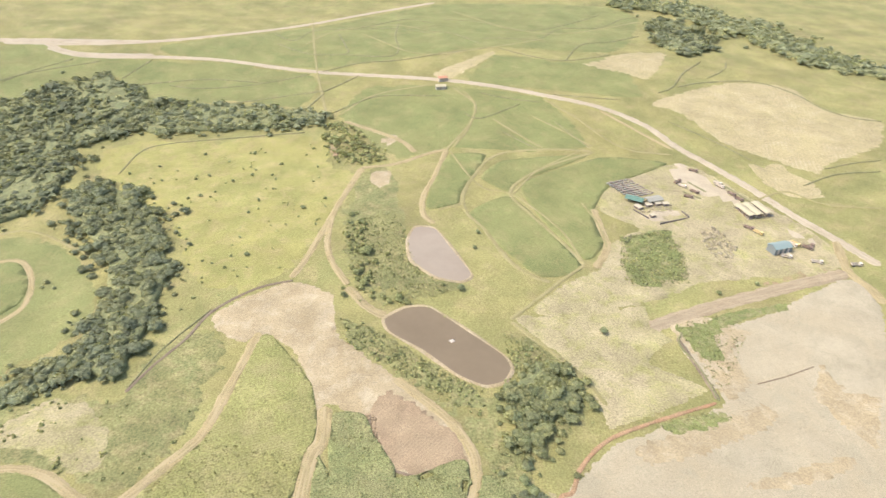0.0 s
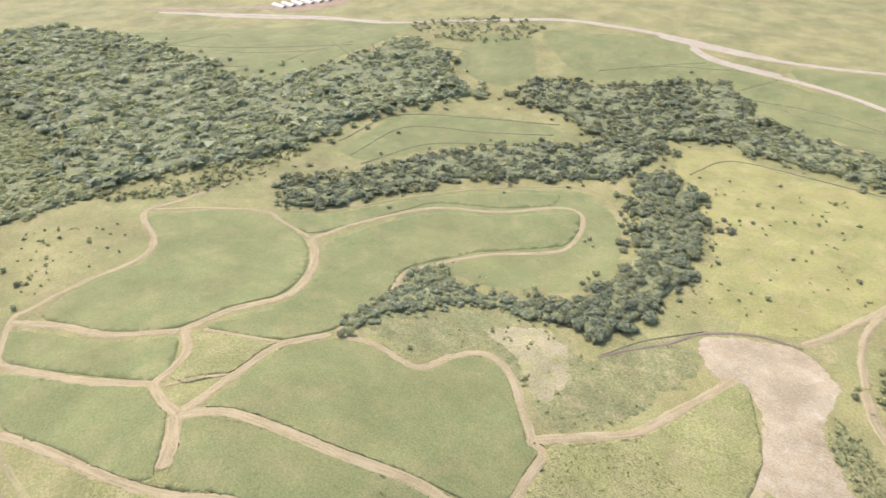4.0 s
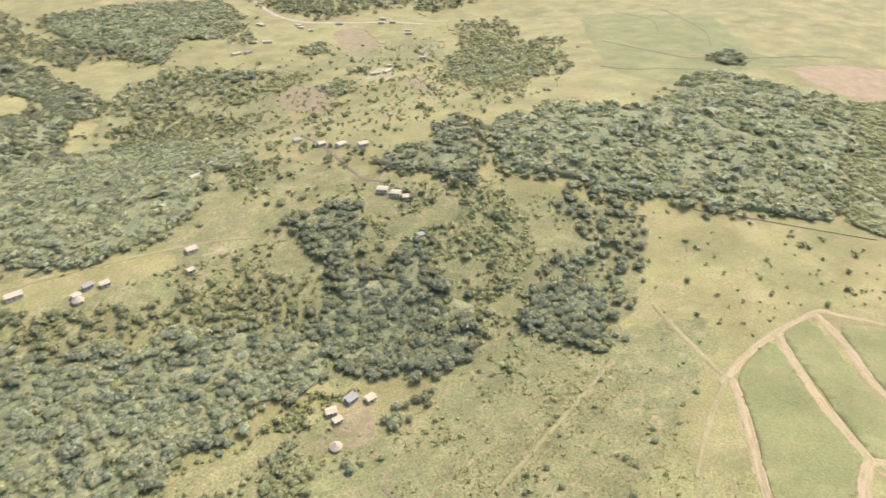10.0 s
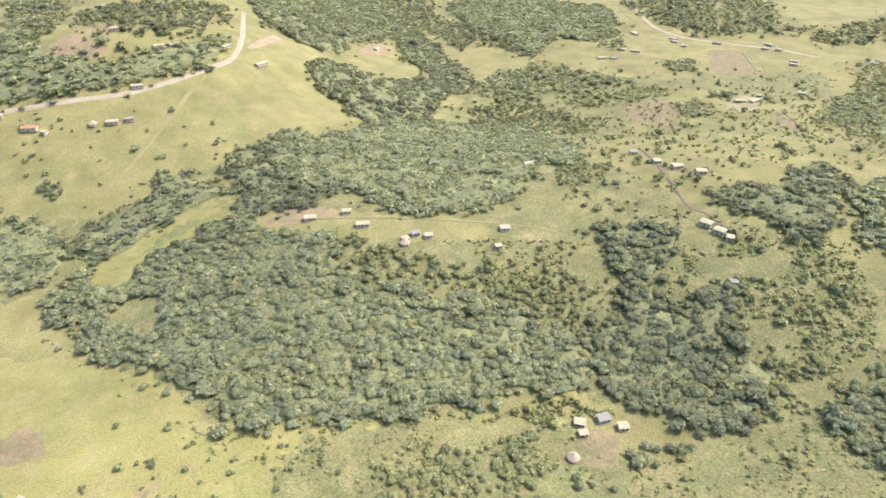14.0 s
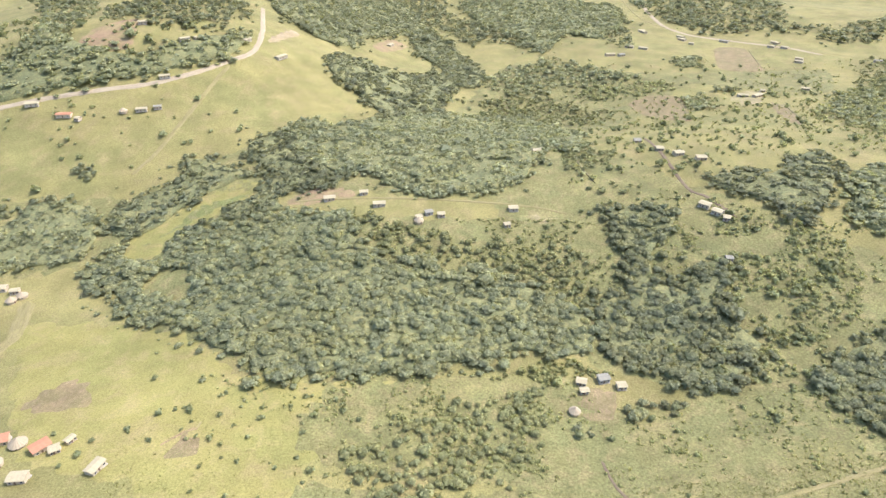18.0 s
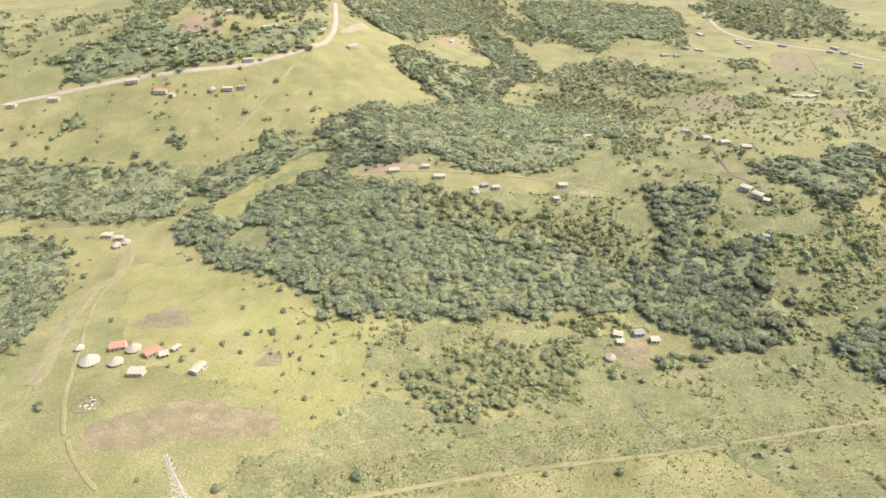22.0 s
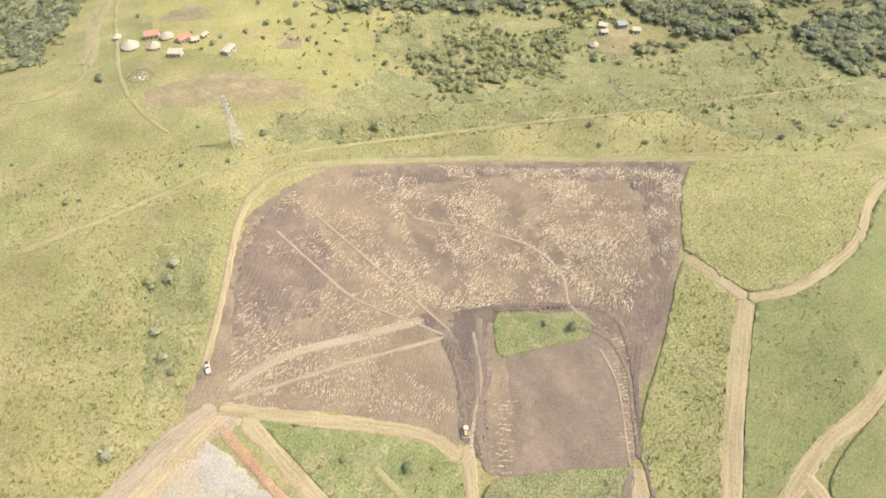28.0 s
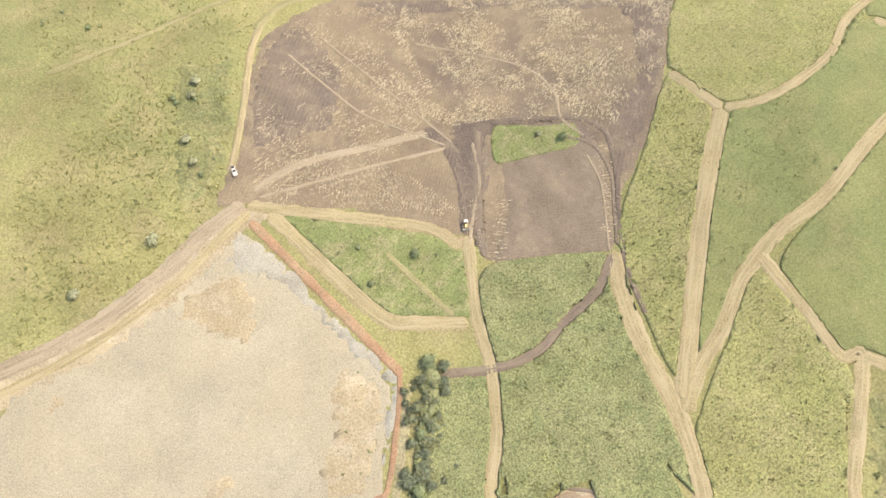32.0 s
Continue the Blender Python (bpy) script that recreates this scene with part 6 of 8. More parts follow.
def lorry(x, y, turn, colour):
    ob = base("farm_lorry", x, y, turn, 0.25)
    paint = P[{"white": "vwhite", "rust": "rust", "yellow": "yellow"}[colour]]
    one("chassis", 7.0, 0.9, 0.3, (0, 0, 0.85), P["rust"], ob)
    c = one("cab", 1.9, 2.2, 2.0, (2.7, 0, 1.9), paint, ob, 0.15)
    one("windscreen", 0.06, 1.9, 0.8, (3.66, 0, 2.3), P["glass"], c, 0.0)
    for s in (1, -1):
        one("side_window", 0.9, 0.06, 0.7, (2.8, s * 1.11, 2.3), P["glass"], c, 0.0)
    b = one("load_bed", 4.9, 2.3, 0.2, (-1.0, 0, 1.2), P["wood"], ob)
    for s in (1, -1):
        one("side_board", 4.9, 0.1, 0.8, (-1.0, s * 1.1, 1.7), paint, b)
    one("tail_board", 0.1, 2.2, 0.8, (-3.4, 0, 1.7), paint, b)
    for wx in (2.4, -1.6, -2.6):
        for s in (1, -1):
            wheel("wheel", wx, s * 1.0, 0.5, 0.35, ob)
    say = {"white": "white farm lorry parked on pale ground", "rust": "old rusty brown lorry parked in the yard", "yellow": "yellow lorry parked in the yard"}[colour]
    return tagged(ob, say, "lorry", group="lorries in the yard")


def pickup(x, y, turn):
    ob = base("pickup_truck", x, y, turn, -0.2)
    one("body", 5.1, 1.8, 0.62, (0, 0, 0.72), P["vwhite"], ob, 0.12)
    bm = bmesh.new()
    v = [(0.75, 0.8, 1.0), (-1.0, 0.8, 1.0), (-0.85, 0.7, 1.62), (0.15, 0.7, 1.62)]
    l = [bm.verts.new(p) for p in v]
    r = [bm.verts.new((p[0], -p[1], p[2])) for p in v]
    bm.faces.new(l)
    bm.faces.new(r[::-1])
    for i in range(4):
        bm.faces.new((l[i], r[i], r[(i + 1) % 4], l[(i + 1) % 4]))
    bmesh.ops.recalc_face_normals(bm, faces=bm.faces)
    cab = part("cab", bm, P["vwhite"], ob)
    bm = bmesh.new()
    q = [bm.verts.new(p) for p in ((0.73, 0.68, 1.06), (0.73, -0.68, 1.06), (0.22, -0.6, 1.58), (0.22, 0.6, 1.58))]
    bm.faces.new(q)
    for k in q:
        k.co.x += 0.05
    bmesh.ops.solidify(bm, geom=bm.faces[:], thickness=0.02)
    part("windscreen", bm, P["glass"], cab)
    for s in (1, -1):
        one("side_window", 0.95, 0.03, 0.36, (-0.35, s * 0.79, 1.3), P["glass"], cab, 0.0)
        one("headlight", 0.08, 0.35, 0.16, (2.54, s * 0.62, 0.8), P["frame"], ob, 0.02)
        one("tail_light", 0.06, 0.14, 0.28, (-2.55, s * 0.78, 0.82), P["red"], ob, 0.01)
    one("load_bay", 1.45, 1.4, 0.06, (-1.75, 0, 1.04), P["tyre"], ob, 0.0, "dark load bay")
    one("front_bumper", 0.18, 1.7, 0.22, (2.55, 0, 0.48), P["steel"], ob)
    for wx in (1.6, -1.6):
        for s in (1, -1):
            wheel("wheel", wx, s * 0.82, 0.38, 0.26, ob)
    return tagged(ob, "white pickup truck standing on a dirt track", "pickup truck")


def bulldozer(x, y, turn):
    ob = base("bulldozer", x, y, turn, -0.34)
    for s in (1, -1):
        bm = bmesh.new()
        prof = []
        for i in range(20):
            a = i * math.tau / 20
            prof.append((1.35 * (1 if math.cos(a) > 0 else -1) + 0.42 * math.cos(a), 0.42 + 0.42 * math.sin(a)))
        lo = [bm.verts.new((p, s * 0.8, q)) for p, q in prof]
        hi = [bm.verts.new((p, s * 1.25, q)) for p, q in prof]
        bm.faces.new(lo)
        bm.faces.new(hi[::-1])
        for i in range(20):
            bm.faces.new((lo[i], lo[(i + 1) % 20], hi[(i + 1) % 20], hi[i]))
        bmesh.ops.recalc_face_normals(bm, faces=bm.faces)
        t = part("crawler_track", bm, P["rust"], ob)
        for k in (-1.3, 0, 1.3):
            bm = bmesh.new()
            bmesh.ops.create_cone(bm, segments=12, radius1=0.28, radius2=0.28, depth=0.1, cap_ends=True, matrix=Matrix.Translation((k, s * 1.28, 0.42)) @ Matrix.Rotation(math.pi / 2, 4, "X"))
            part("roller", bm, P["yellow"], t)
        part("push_arm", rod(bmesh.new(), (0.2, s * 1.4, 0.5), (2.3, s * 1.3, 0.6), 0.1), P["yellow"], ob)
    one("engine_hood", 1.8, 1.1, 0.9, (0.9, 0, 1.2), P["yellow"], ob, 0.08)
    one("body", 1.6, 1.5, 0.8, (-0.8, 0, 1.1), P["yellow"], ob, 0.08)
    c = one("cab", 1.3, 1.4, 1.3, (-0.6, 0, 2.1), P["glass"], ob, 0.05)
    one("cab_roof", 1.5, 1.6, 0.12, (-0.6, 0, 2.8), P["vwhite"], c)
    one("blade", 0.18, 3.2, 1.1, (2.4, 0, 0.6), P["steel"], ob, 0.05, "worn steel blade")
    part("exhaust", rod(bmesh.new(), (1.2, 0.3, 1.5), (1.2, 0.3, 2.3), 0.07), P["rust"], ob)
    return tagged(ob, "dusty yellow bulldozer at work on dark turned soil", "bulldozer")


def pylon(x, y, h):
    """A steel lattice power pylon: four tapering legs, braces on each face, cross arms with insulators."""
    ob = base("power_pylon", x, y, 20, 0.2)
    b, t = 3.2, 0.5
    half = lambda z: b + (t - b) * min(1, z / (h * 0.82)) ** 0.85
    corners = [(1, 1), (1, -1), (-1, -1), (-1, 1)]
    levels = [0, 0.17, 0.32, 0.45, 0.56, 0.66, 0.74, 0.82, 0.9, 1.0]
    zs = [h * k for k in levels]
    for cx, cy in corners:
        bm = bmesh.new()
        for z0, z1 in zip(zs, zs[1:]):
            rod(bm, (cx * half(z0), cy * half(z0), z0), (cx * half(z1), cy * half(z1), z1), 0.15, 4)
        part("leg", bm, P["steel"], ob)
        part("footing", box(bmesh.new(), cx * b, cy * b, 0.15, 0.9, 0.9, 0.7, None, 0.05), P["concrete"], ob)
    for i, (z0, z1) in enumerate(zip(zs, zs[1:])):
        for k in range(4):
            (ax, ay), (bx, by) = corners[k], corners[(k + 1) % 4]
            bm = bmesh.new()
            rod(bm, (ax * half(z0), ay * half(z0), z0), (bx * half(z1), by * half(z1), z1), 0.08, 4)
            rod(bm, (bx * half(z0), by * half(z0), z0), (ax * half(z1), ay * half(z1), z1), 0.08, 4)
            rod(bm, (ax * half(z1), ay * half(z1), z1), (bx * half(z1), by * half(z1), z1), 0.08, 4)
            part("brace", bm, P["steel"], ob)
    for z, w in ((h * 0.74, 2.0), (h * 0.83, 1.8), (h * 0.92, 1.5)):
        for s in (1, -1):
            bm = bmesh.new()
            for d in (-0.4, 0.4):
                rod(bm, (s * 0.4, d, z), (s * w, 0, z + 0.3), 0.09, 4)
            rod(bm, (s * 0.4, 0, z + 1.0), (s * w, 0, z + 0.3), 0.09, 4)
            a = part("cross_arm", bm, P["steel"], ob)
            bm = bmesh.new()
            for k in range(6):
                bmesh.ops.create_cone(bm, segments=8, radius1=0.13, radius2=0.05, depth=0.12, cap_ends=True, matrix=Matrix.Translation((s * w, 0, z + 0.15 - 0.16 * k)))
            part("insulator", bm, P["glass"], a)
    return tagged(ob, "pale steel lattice power pylon standing in grass", "pylon")


def kraal(x, y, r):
    """A small cattle pen: rough posts and rails in a ring, with brushwood between."""
    ob = base("cattle_pen", x, y, 0)
    n = 22
    at = lambda i: ((r + 0.5 * math.sin(i * 2.3)) * math.cos(i * math.tau / n), (r * 0.85 + 0.5 * math.cos(i * 1.7)) * math.sin(i * math.tau / n))
    for i in range(n):
        px_, py_ = at(i)
        part("post", rod(bmesh.new(), (px_, py_, -0.5), (px_ + 0.08, py_, 1.5), 0.11), P["wood"], ob)
        if i % n:
            qx, qy = at(i + 1)
            for z in (0.5, 1.0, 1.35):
                part("rail", rod(bmesh.new(), (px_, py_, z), (qx, qy, z + 0.1), 0.06, 5), P["wood"], ob)
    rng = random.Random(4)
    for i in range(16):
        a, d = rng.uniform(0, 6.28), rng.uniform(0, r * 0.8)
        bm = bmesh.new()
        bmesh.ops.create_icosphere(bm, subdivisions=1, radius=rng.uniform(0.4, 0.9), matrix=Matrix.Translation((d * math.cos(a), d * math.sin(a), 0.3)))
        for v in bm.verts:
            v.co += Vector((rng.uniform(-0.2, 0.2), rng.uniform(-0.2, 0.2), rng.uniform(-0.15, 0.15)))
        part("boulder", bm, P["concrete" if i % 2 else "white"], ob)
    return tagged(ob, "small cattle pen of posts, rails and pale stones", "cattle pen")


def raft(x, y):
    lev = [q[5] for q in PONDS][1] + 0.25
    ob = new("pump_raft")
    ob.matrix_basis = Matrix.Translation((x, y, lev)) @ Matrix.Rotation(0.6, 4, "Z")
    for s in (1, -1):
        bm = rod(bmesh.new(), (-1.4, s * 0.7, 0.05), (1.4, s * 0.7, 0.05), 0.28, 12)
        part("float", bm, P["vwhite"], ob)
    one("deck", 2.4, 1.7, 0.12, (0, 0, 0.36), P["vwhite"], ob)
    one("pump", 0.8, 0.6, 0.6, (0.2, 0, 0.7), P["steel"], ob, 0.08)
    part("outlet_pipe", rod(bmesh.new(), (0.2, 0, 0.6), (2.2, 0.4, 0.3), 0.09), P["tyre"], ob)
    return tagged(ob, "small white pump raft floating on brown water", "raft")


def tunnel(x, y, turn):
    """A grower's tunnel: a long half-round skin on hoops, with end walls."""
    ob = base("grow_tunnel", x, y, turn, 0.2)
    L, r, n = 34.0, 4.5, 12
    bm = bmesh.new()
    ends = [[bm.verts.new((q, r * math.cos(a), r * 0.8 * math.sin(a))) for a in (math.pi * i / n for i in range(n + 1))] for q in (-L / 2, 0, L / 2)]
    for e, f in zip(ends, ends[1:]):
        for i in range(n):
            bm.faces.new((e[i], e[i + 1], f[i + 1], f[i]))
    bmesh.ops.recalc_face_normals(bm, faces=bm.faces)
    part("skin", bm, P["film"], ob)
    for q in (-L / 2, L / 2):
        bm = bmesh.new()
        bm.faces.new([bm.verts.new((q, r * math.cos(math.pi * i / n), r * 0.8 * math.sin(math.pi * i / n))) for i in range(n + 1)])
        bmesh.ops.solidify(bm, geom=bm.faces[:], thickness=0.1)
        part("end_wall", bm, P["cream"], ob)
    return tagged(ob, "long white grower's tunnel beside a brown cutting", "tunnel", group="growers' tunnels")


TREES = {}


def low_wall(x, y, turn, L):
    """A rough low wall of stacked blocks."""
    ob = base("block_wall", x, y, turn, 0.2)
    rng = random.Random(int(L * 7))
    n = max(3, int(L / 1.1))
    for i in range(n):
        bm = box(bmesh.new(), -L / 2 + L * (i + 0.5) / n, rng.uniform(-0.08, 0.08), 0.65 + rng.uniform(-0.1, 0.08), L / n - 0.06, 0.7, 1.5, None, 0.05)
        part("block", bm, P["darkwood"], ob)
    return tagged(ob, "low dark wall of stacked blocks round a yard", "wall", group="yard walls")


def pallet_row(x, y, turn, L):
    """A row of grey stacked bundles on bearers."""
    ob = base("pallet_row", x, y, turn, 0.1)
    n = max(4, int(L / 1.9))
    rng = random.Random(int(x))
    for s in (-0.5, 0.5):
        one("bearer", L, 0.16, 0.18, (0, s, 0.12), P["wood"], ob, 0.02)
    for i in range(n):
        tall = rng.uniform(0.7, 1.5)
        one("crate", L / n - 0.5, 1.5, tall, (-L / 2 + L * (i + 0.5) / n, rng.uniform(-0.15, 0.15), 0.2 + tall / 2), P["wood" if i % 3 else "slate"], ob, 0.06)
    return tagged(ob, "row of grey stacked crates in a storage yard", "pallet row", group="storage rows")


def shack(x, y, turn, L):
    """A small lean-to of pale sheets."""
    ob = base("shack", x, y, turn, 0.15)
    W = L * 0.7
    one("wall", L, W, 2.2, (0, 0, 1.1), P["wood"], ob, 0.04)
    bm = box(bmesh.new(), 0, 0, 2.38, L + 0.5, W + 0.5, 0.08, Matrix.Rotation(0.06, 4, "X"), 0.02)
    part("roof", bm, P["palethatch"], ob, "pale flat sheet roof")
    one("door", 0.8, 0.06, 1.8, (0, -W / 2 - 0.03, 0.95), P["door"], ob, 0.01)
    return tagged(ob, "small shack with a pale flat sheet roof", "shack", group="yard shacks")


def tree(x, y, size, leaf):
    """A free-standing tree: trunk with limbs, and a crown of leafy clumps."""
    key = (leaf, int(abs(x) * 3 + abs(y)) % 4)
    if key not in TREES:
        root = new("tree")
        co, tr, nr = crown_shape(80 + key[1] + (10 if leaf == "pale" else 0), 12, 320, 0.85, 0.045)
        co = co + np.array([0, 0, 0.14])
        crown = new("crown", mesh_of("crown", co, tr, M["paleleaf" if leaf == "pale" else "bushleaf"], True, None, nr))
        crown.parent = root
        bm = bmesh.new()
        rng = random.Random(key[1])
        rod(bm, (0, 0, -0.05), (0.01, 0.01, 0.2), 0.045, 7)
        rod(bm, (0.01, 0.01, 0.18), (0.02, 0, 0.4), 0.03, 6)
        for i in range(6):
            a = i * 1.05 + rng.uniform(-0.3, 0.3)
            rod(bm, (0.01, 0, 0.17 + 0.02 * i), (0.26 * math.cos(a), 0.26 * math.sin(a), 0.34 + 0.03 * i), 0.016, 5)
        part("trunk", bm, M["bark"], root)
        tagged(root, "round pale silvery-green tree on a grassy bank" if leaf == "pale" else "round dark green tree standing alone in grass", "tree", group="lone trees")
        TREES[key] = root
        ob = root
    else:
        ob = copy_thing(TREES[key], Matrix())
    ob.matrix_basis = Matrix.Translation((x, y, ground_at(x, y) - 0.02)) @ Matrix.Rotation(x * 1.7, 4, "Z") @ Matrix.Diagonal((size, size, size * 0.85, 1))
    return ob


tunnel(-1009.9, 386.7, 7)
tunnel(-1007.0, 402.0, 7)
tunnel(-1004.0, 417.2, 6)
tunnel(-1000.8, 432.2, 5)
tunnel(-997.4, 447.1, 4)
tunnel(-993.9, 461.7, 4)
tunnel(-990.2, 476.1, 3)
tunnel(-986.4, 490.4, 2)
house(166.6, -207.3, -170, 8.0, 5.7, 3.0, "red", "cream")
house(144.7, -196.2, -142, 7.7, 6.1, 3.0, "red", "cream")
house(146.3, -176.5, 174, 7.2, 4.9, 2.8, "grey", "cream")
house(115.9, -176.1, -119, 7.6, 4.5, 2.8, "grey", "white")
house(137.6, -192.7, -160, 4.2, 4.1, 2.6, "grey", "cream")
house(132.9, -198.4, -126, 4.2, 2.9, 2.4, "grey", "cream")
hut(176.0, -193.1, 4.6, "pale")
hut(156.5, -202.3, 3.6, "thatch")
hut(161.2, -189.1, 3.4, "thatch")
hut(188.9, -211.0, 2.2, "pale")
house(-120.0, -198.5, 153, 5.1, 4.1, 2.6, "grey", "white")
house(-133.0, -198.7, -179, 6.0, 4.5, 2.8, "slate", "blue")
house(-140.6, -192.0, 173, 4.8, 4.1, 2.5, "grey", "white")
house(-119.0, -192.0, 174, 4.2, 3.3, 2.4, "grey", "white")
hut(-108.1, -179.0, 2.6, "thatch")
house(234.6, -382.2, 172, 7.7, 4.9, 2.8, "grey", "cream")
house(224.0, -376.6, -179, 5.8, 4.1, 2.8, "grey", "cream")
hut(222.9, -366.0, 3.2, "thatch")
hut(217.2, -370.0, 3.2, "thatch")
house(2.3, -403.6, 179, 8.3, 4.9, 2.6, "grey", "cream")
house(-24.0, -402.3, 176, 6.0, 4.1, 2.6, "grey", "white")
house(-33.2, -381.3, 174, 8.8, 4.9, 2.6, "grey", "white")
house(-58.7, -356.2, -165, 4.2, 4.9, 2.6, "grey", "cream")
house(-66.9, -361.1, -172, 5.3, 4.1, 2.6, "slate", "blue")
house(-75.2, -356.8, 177, 5.0, 4.1, 2.6, "grey", "cream")
hut(-58.0, -351.9, 3, "thatch")
house(-129.3, -355.2, 173, 6.4, 4.9, 2.6, "grey", "white")
house(-119.0, -337.2, -179, 4.2, 3.7, 2.6, "grey", "cream")
house(-260.6, -317.3, 126, 7.5, 5.7, 3.0, "grey", "white")
house(-264.3, -307.0, 123, 6.9, 5.7, 3.0, "grey", "white")
house(-266.6, -299.2, 143, 4.2, 4.9, 2.6, "grey", "cream")
house(-248.5, -265.1, 160, 4.3, 3.7, 2.5, "slate", "white")
house(-186.7, -489.4, -165, 6.6, 4.9, 2.8, "grey", "white")
house(-179.2, -445.0, -173, 9.4, 4.9, 2.8, "grey", "cream")
house(-274.9, -448.2, 167, 5.8, 5.7, 2.8, "slate", "white")
house(-277.6, -415.1, 168, 6.0, 5.7, 2.8, "grey", "white")
house(-285.4, -398.2, 180, 7.8, 5.7, 2.8, "grey", "white")
house(-295.6, -381.7, 165, 7.8, 5.7, 2.8, "grey", "cream")
house(-510.1, -622.7, 157, 11.5, 6.6, 2.8, "grey", "white")
house(-524.9, -615.5, -162, 14.0, 5.7, 2.8, "grey", "cream")
house(-547.6, -636.9, 155, 5.2, 4.9, 2.8, "grey", "white")
house(232.3, -581.2, 172, 12.7, 6.6, 3, "red", "cream")
house(219.4, -574.6, 151, 4.7, 4.9, 2.8, "grey", "cream")
house(164.5, -578.2, -177, 9.3, 5.7, 2.8, "grey", "white")
house(150.5, -580.2, -170, 6.6, 4.9, 2.8, "slate", "cream")
hut(180.5, -578.0, 3.4, "thatch")
house(263.8, -601.3, -174, 11.4, 7.4, 3, "grey", "white")
house(341.6, -590.6, 176, 9.8, 5.7, 3, "grey", "cream")
house(383.1, -589.2, 174, 8.5, 5.7, 3, "grey", "cream")
house(131.2, -676.5, -154, 10.0, 5.7, 3, "grey", "white")
house(118.5, -681.6, -142, 7.5, 5.7, 3, "grey", "cream")
house(70.8, -699.7, -115, 12.0, 5.7, 3, "grey", "white")
house(36.2, -683.2, -132, 14.0, 6.6, 3, "grey", "white")
house(-118.8, -944.0, -119, 14.0, 6.6, 3, "grey", "white")
house(-448.1, -863.9, 176, 14.0, 6.6, 3, "grey", "cream")
house(-463.1, -856.3, -173, 9.8, 6.6, 3, "slate", "white")
house(-498.9, -901.0, 137, 12.8, 6.6, 3, "grey", "white")
house(-515.9, -887.2, 138, 14.0, 6.6, 3, "grey", "white")
house(-614.0, -938.4, 119, 13.0, 6.6, 3, "grey", "cream")
house(-613.4, -908.8, 145, 8.1, 6.6, 3, "grey", "white")
house(-677.9, -915.1, 124, 14.0, 6.6, 3, "slate", "white")
house(-727.7, -861.4, 118, 10.7, 6.6, 3, "grey", "white")
house(-741.9, -848.1, 117, 10.6, 6.6, 3, "grey", "cream")
house(-709.4, -773.0, 128, 11.9, 6.6, 3, "grey", "white")
house(-576.2, -1008.9, 161, 10.6, 6.6, 3, "grey", "white")
house(-355.2, -1305.9, -163, 14.0, 6.6, 3, "grey", "cream")
house(455.8, -991.0, 123, 14.0, 6.6, 3, "red", "cream")
house(174.6, -705.9, -176, 8.0, 6.6, 3, "grey", "cream")
house(146.6, -619.6, -169, 9.8, 5.7, 2.8, "grey", "white")
house(-575.6, -1000.7, 93, 14.0, 6.6, 3, "grey", "white")
house(-622.3, -956.8, 108, 14.0, 6.6, 3, "grey", "white")
house(-746.9, -878.0, 108, 14.0, 6.6, 3, "grey", "cream")
house(-720.4, -786.1, 128, 10.7, 6.6, 3, "grey", "white")
house(-820.8, -744.7, 144, 10.7, 6.6, 3, "slate", "cream")
house(-602.6, -629.0, 142, 9.1, 6.6, 3, "grey", "white")
house(-9.7, 645.7, 18, 9.1, 7.4, 3.2, "red", "cream")
house(-11.1, 625.9, 9, 10.1, 6.6, 3, "grey", "white")
house(-989.0, -133.0, 122, 14.0, 7.4, 3, "grey", "white")
house(-1037.6, -35.3, 108, 12.0, 7.4, 3, "grey", "white")
shed(232.1, 361.7, 19, 14.0)
net_house(145.3, 422.0, -26, 13.2, "green")
net_house(160.2, 422.3, 20, 13.2, "slate")
barn(225.0, 408.2, -73, 17.4)
barn(231.4, 409.8, -74, 17.5)
barn(238.8, 411.5, -75, 17.5)
lorry(188.8, 445.4, -49, "white")
lorry(196.0, 436.7, -47, "rust")
lorry(189.1, 429.5, -27, "rust")
lorry(218.4, 450.0, -54, "white")
lorry(221.1, 388.3, -38, "rust")
lorry(225.8, 382.4, -52, "yellow")
lorry(234.2, 354.3, -24, "white")
lorry(244.1, 368.3, -53, "white")
lorry(253.0, 364.7, -39, "rust")
lorry(252.3, 348.4, -17, "white")
pickup(107.6, 31.1, 107)
bulldozer(12.0, 64.7, 86)
pylon(102.4, -87.3, 30)
kraal(160.8, -151.9, 7)
raft(6.7, 260.3)
tree(123.3, -15.2, 5.7, "pale")
tree(124.9, -7.8, 5.1, "pale")
tree(127.0, 15.5, 5.7, "pale")
tree(123.8, 26.2, 4.9, "pale")
tree(139.2, 60.2, 6.5, "pale")
tree(169.0, 79.6, 5.7, "pale")
tree(120.5, 31.9, 3.6, "dark")
tree(58.0, 69.6, 3.2, "dark")
tree(54.3, 86.0, 4.0, "dark")
tree(-26.9, 26.9, 3.5, "pale")
tree(-36.8, 30.7, 5.0, "dark")
tree(35.0, 120.6, 7.5, "dark")
tree(41.2, 147.5, 5.0, "dark")
tree(44.5, 166.9, 6.0, "dark")
tree(34.7, 74.8, 5.0, "dark")
tree(94.6, 273.8, 6.0, "dark")
tree(175.5, 314.5, 4.0, "dark")
tree(203.5, 324.6, 3.5, "dark")
tree(20.5, 348.9, 4.0, "dark")
tree(23.2, 368.1, 4.0, "dark")
tree(11.1, 303.1, 6.0, "dark")
tree(-131.5, 335.7, 4.5, "dark")
tree(-172.1, 437.6, 3.5, "dark")
tree(-194.6, 447.3, 3.5, "dark")
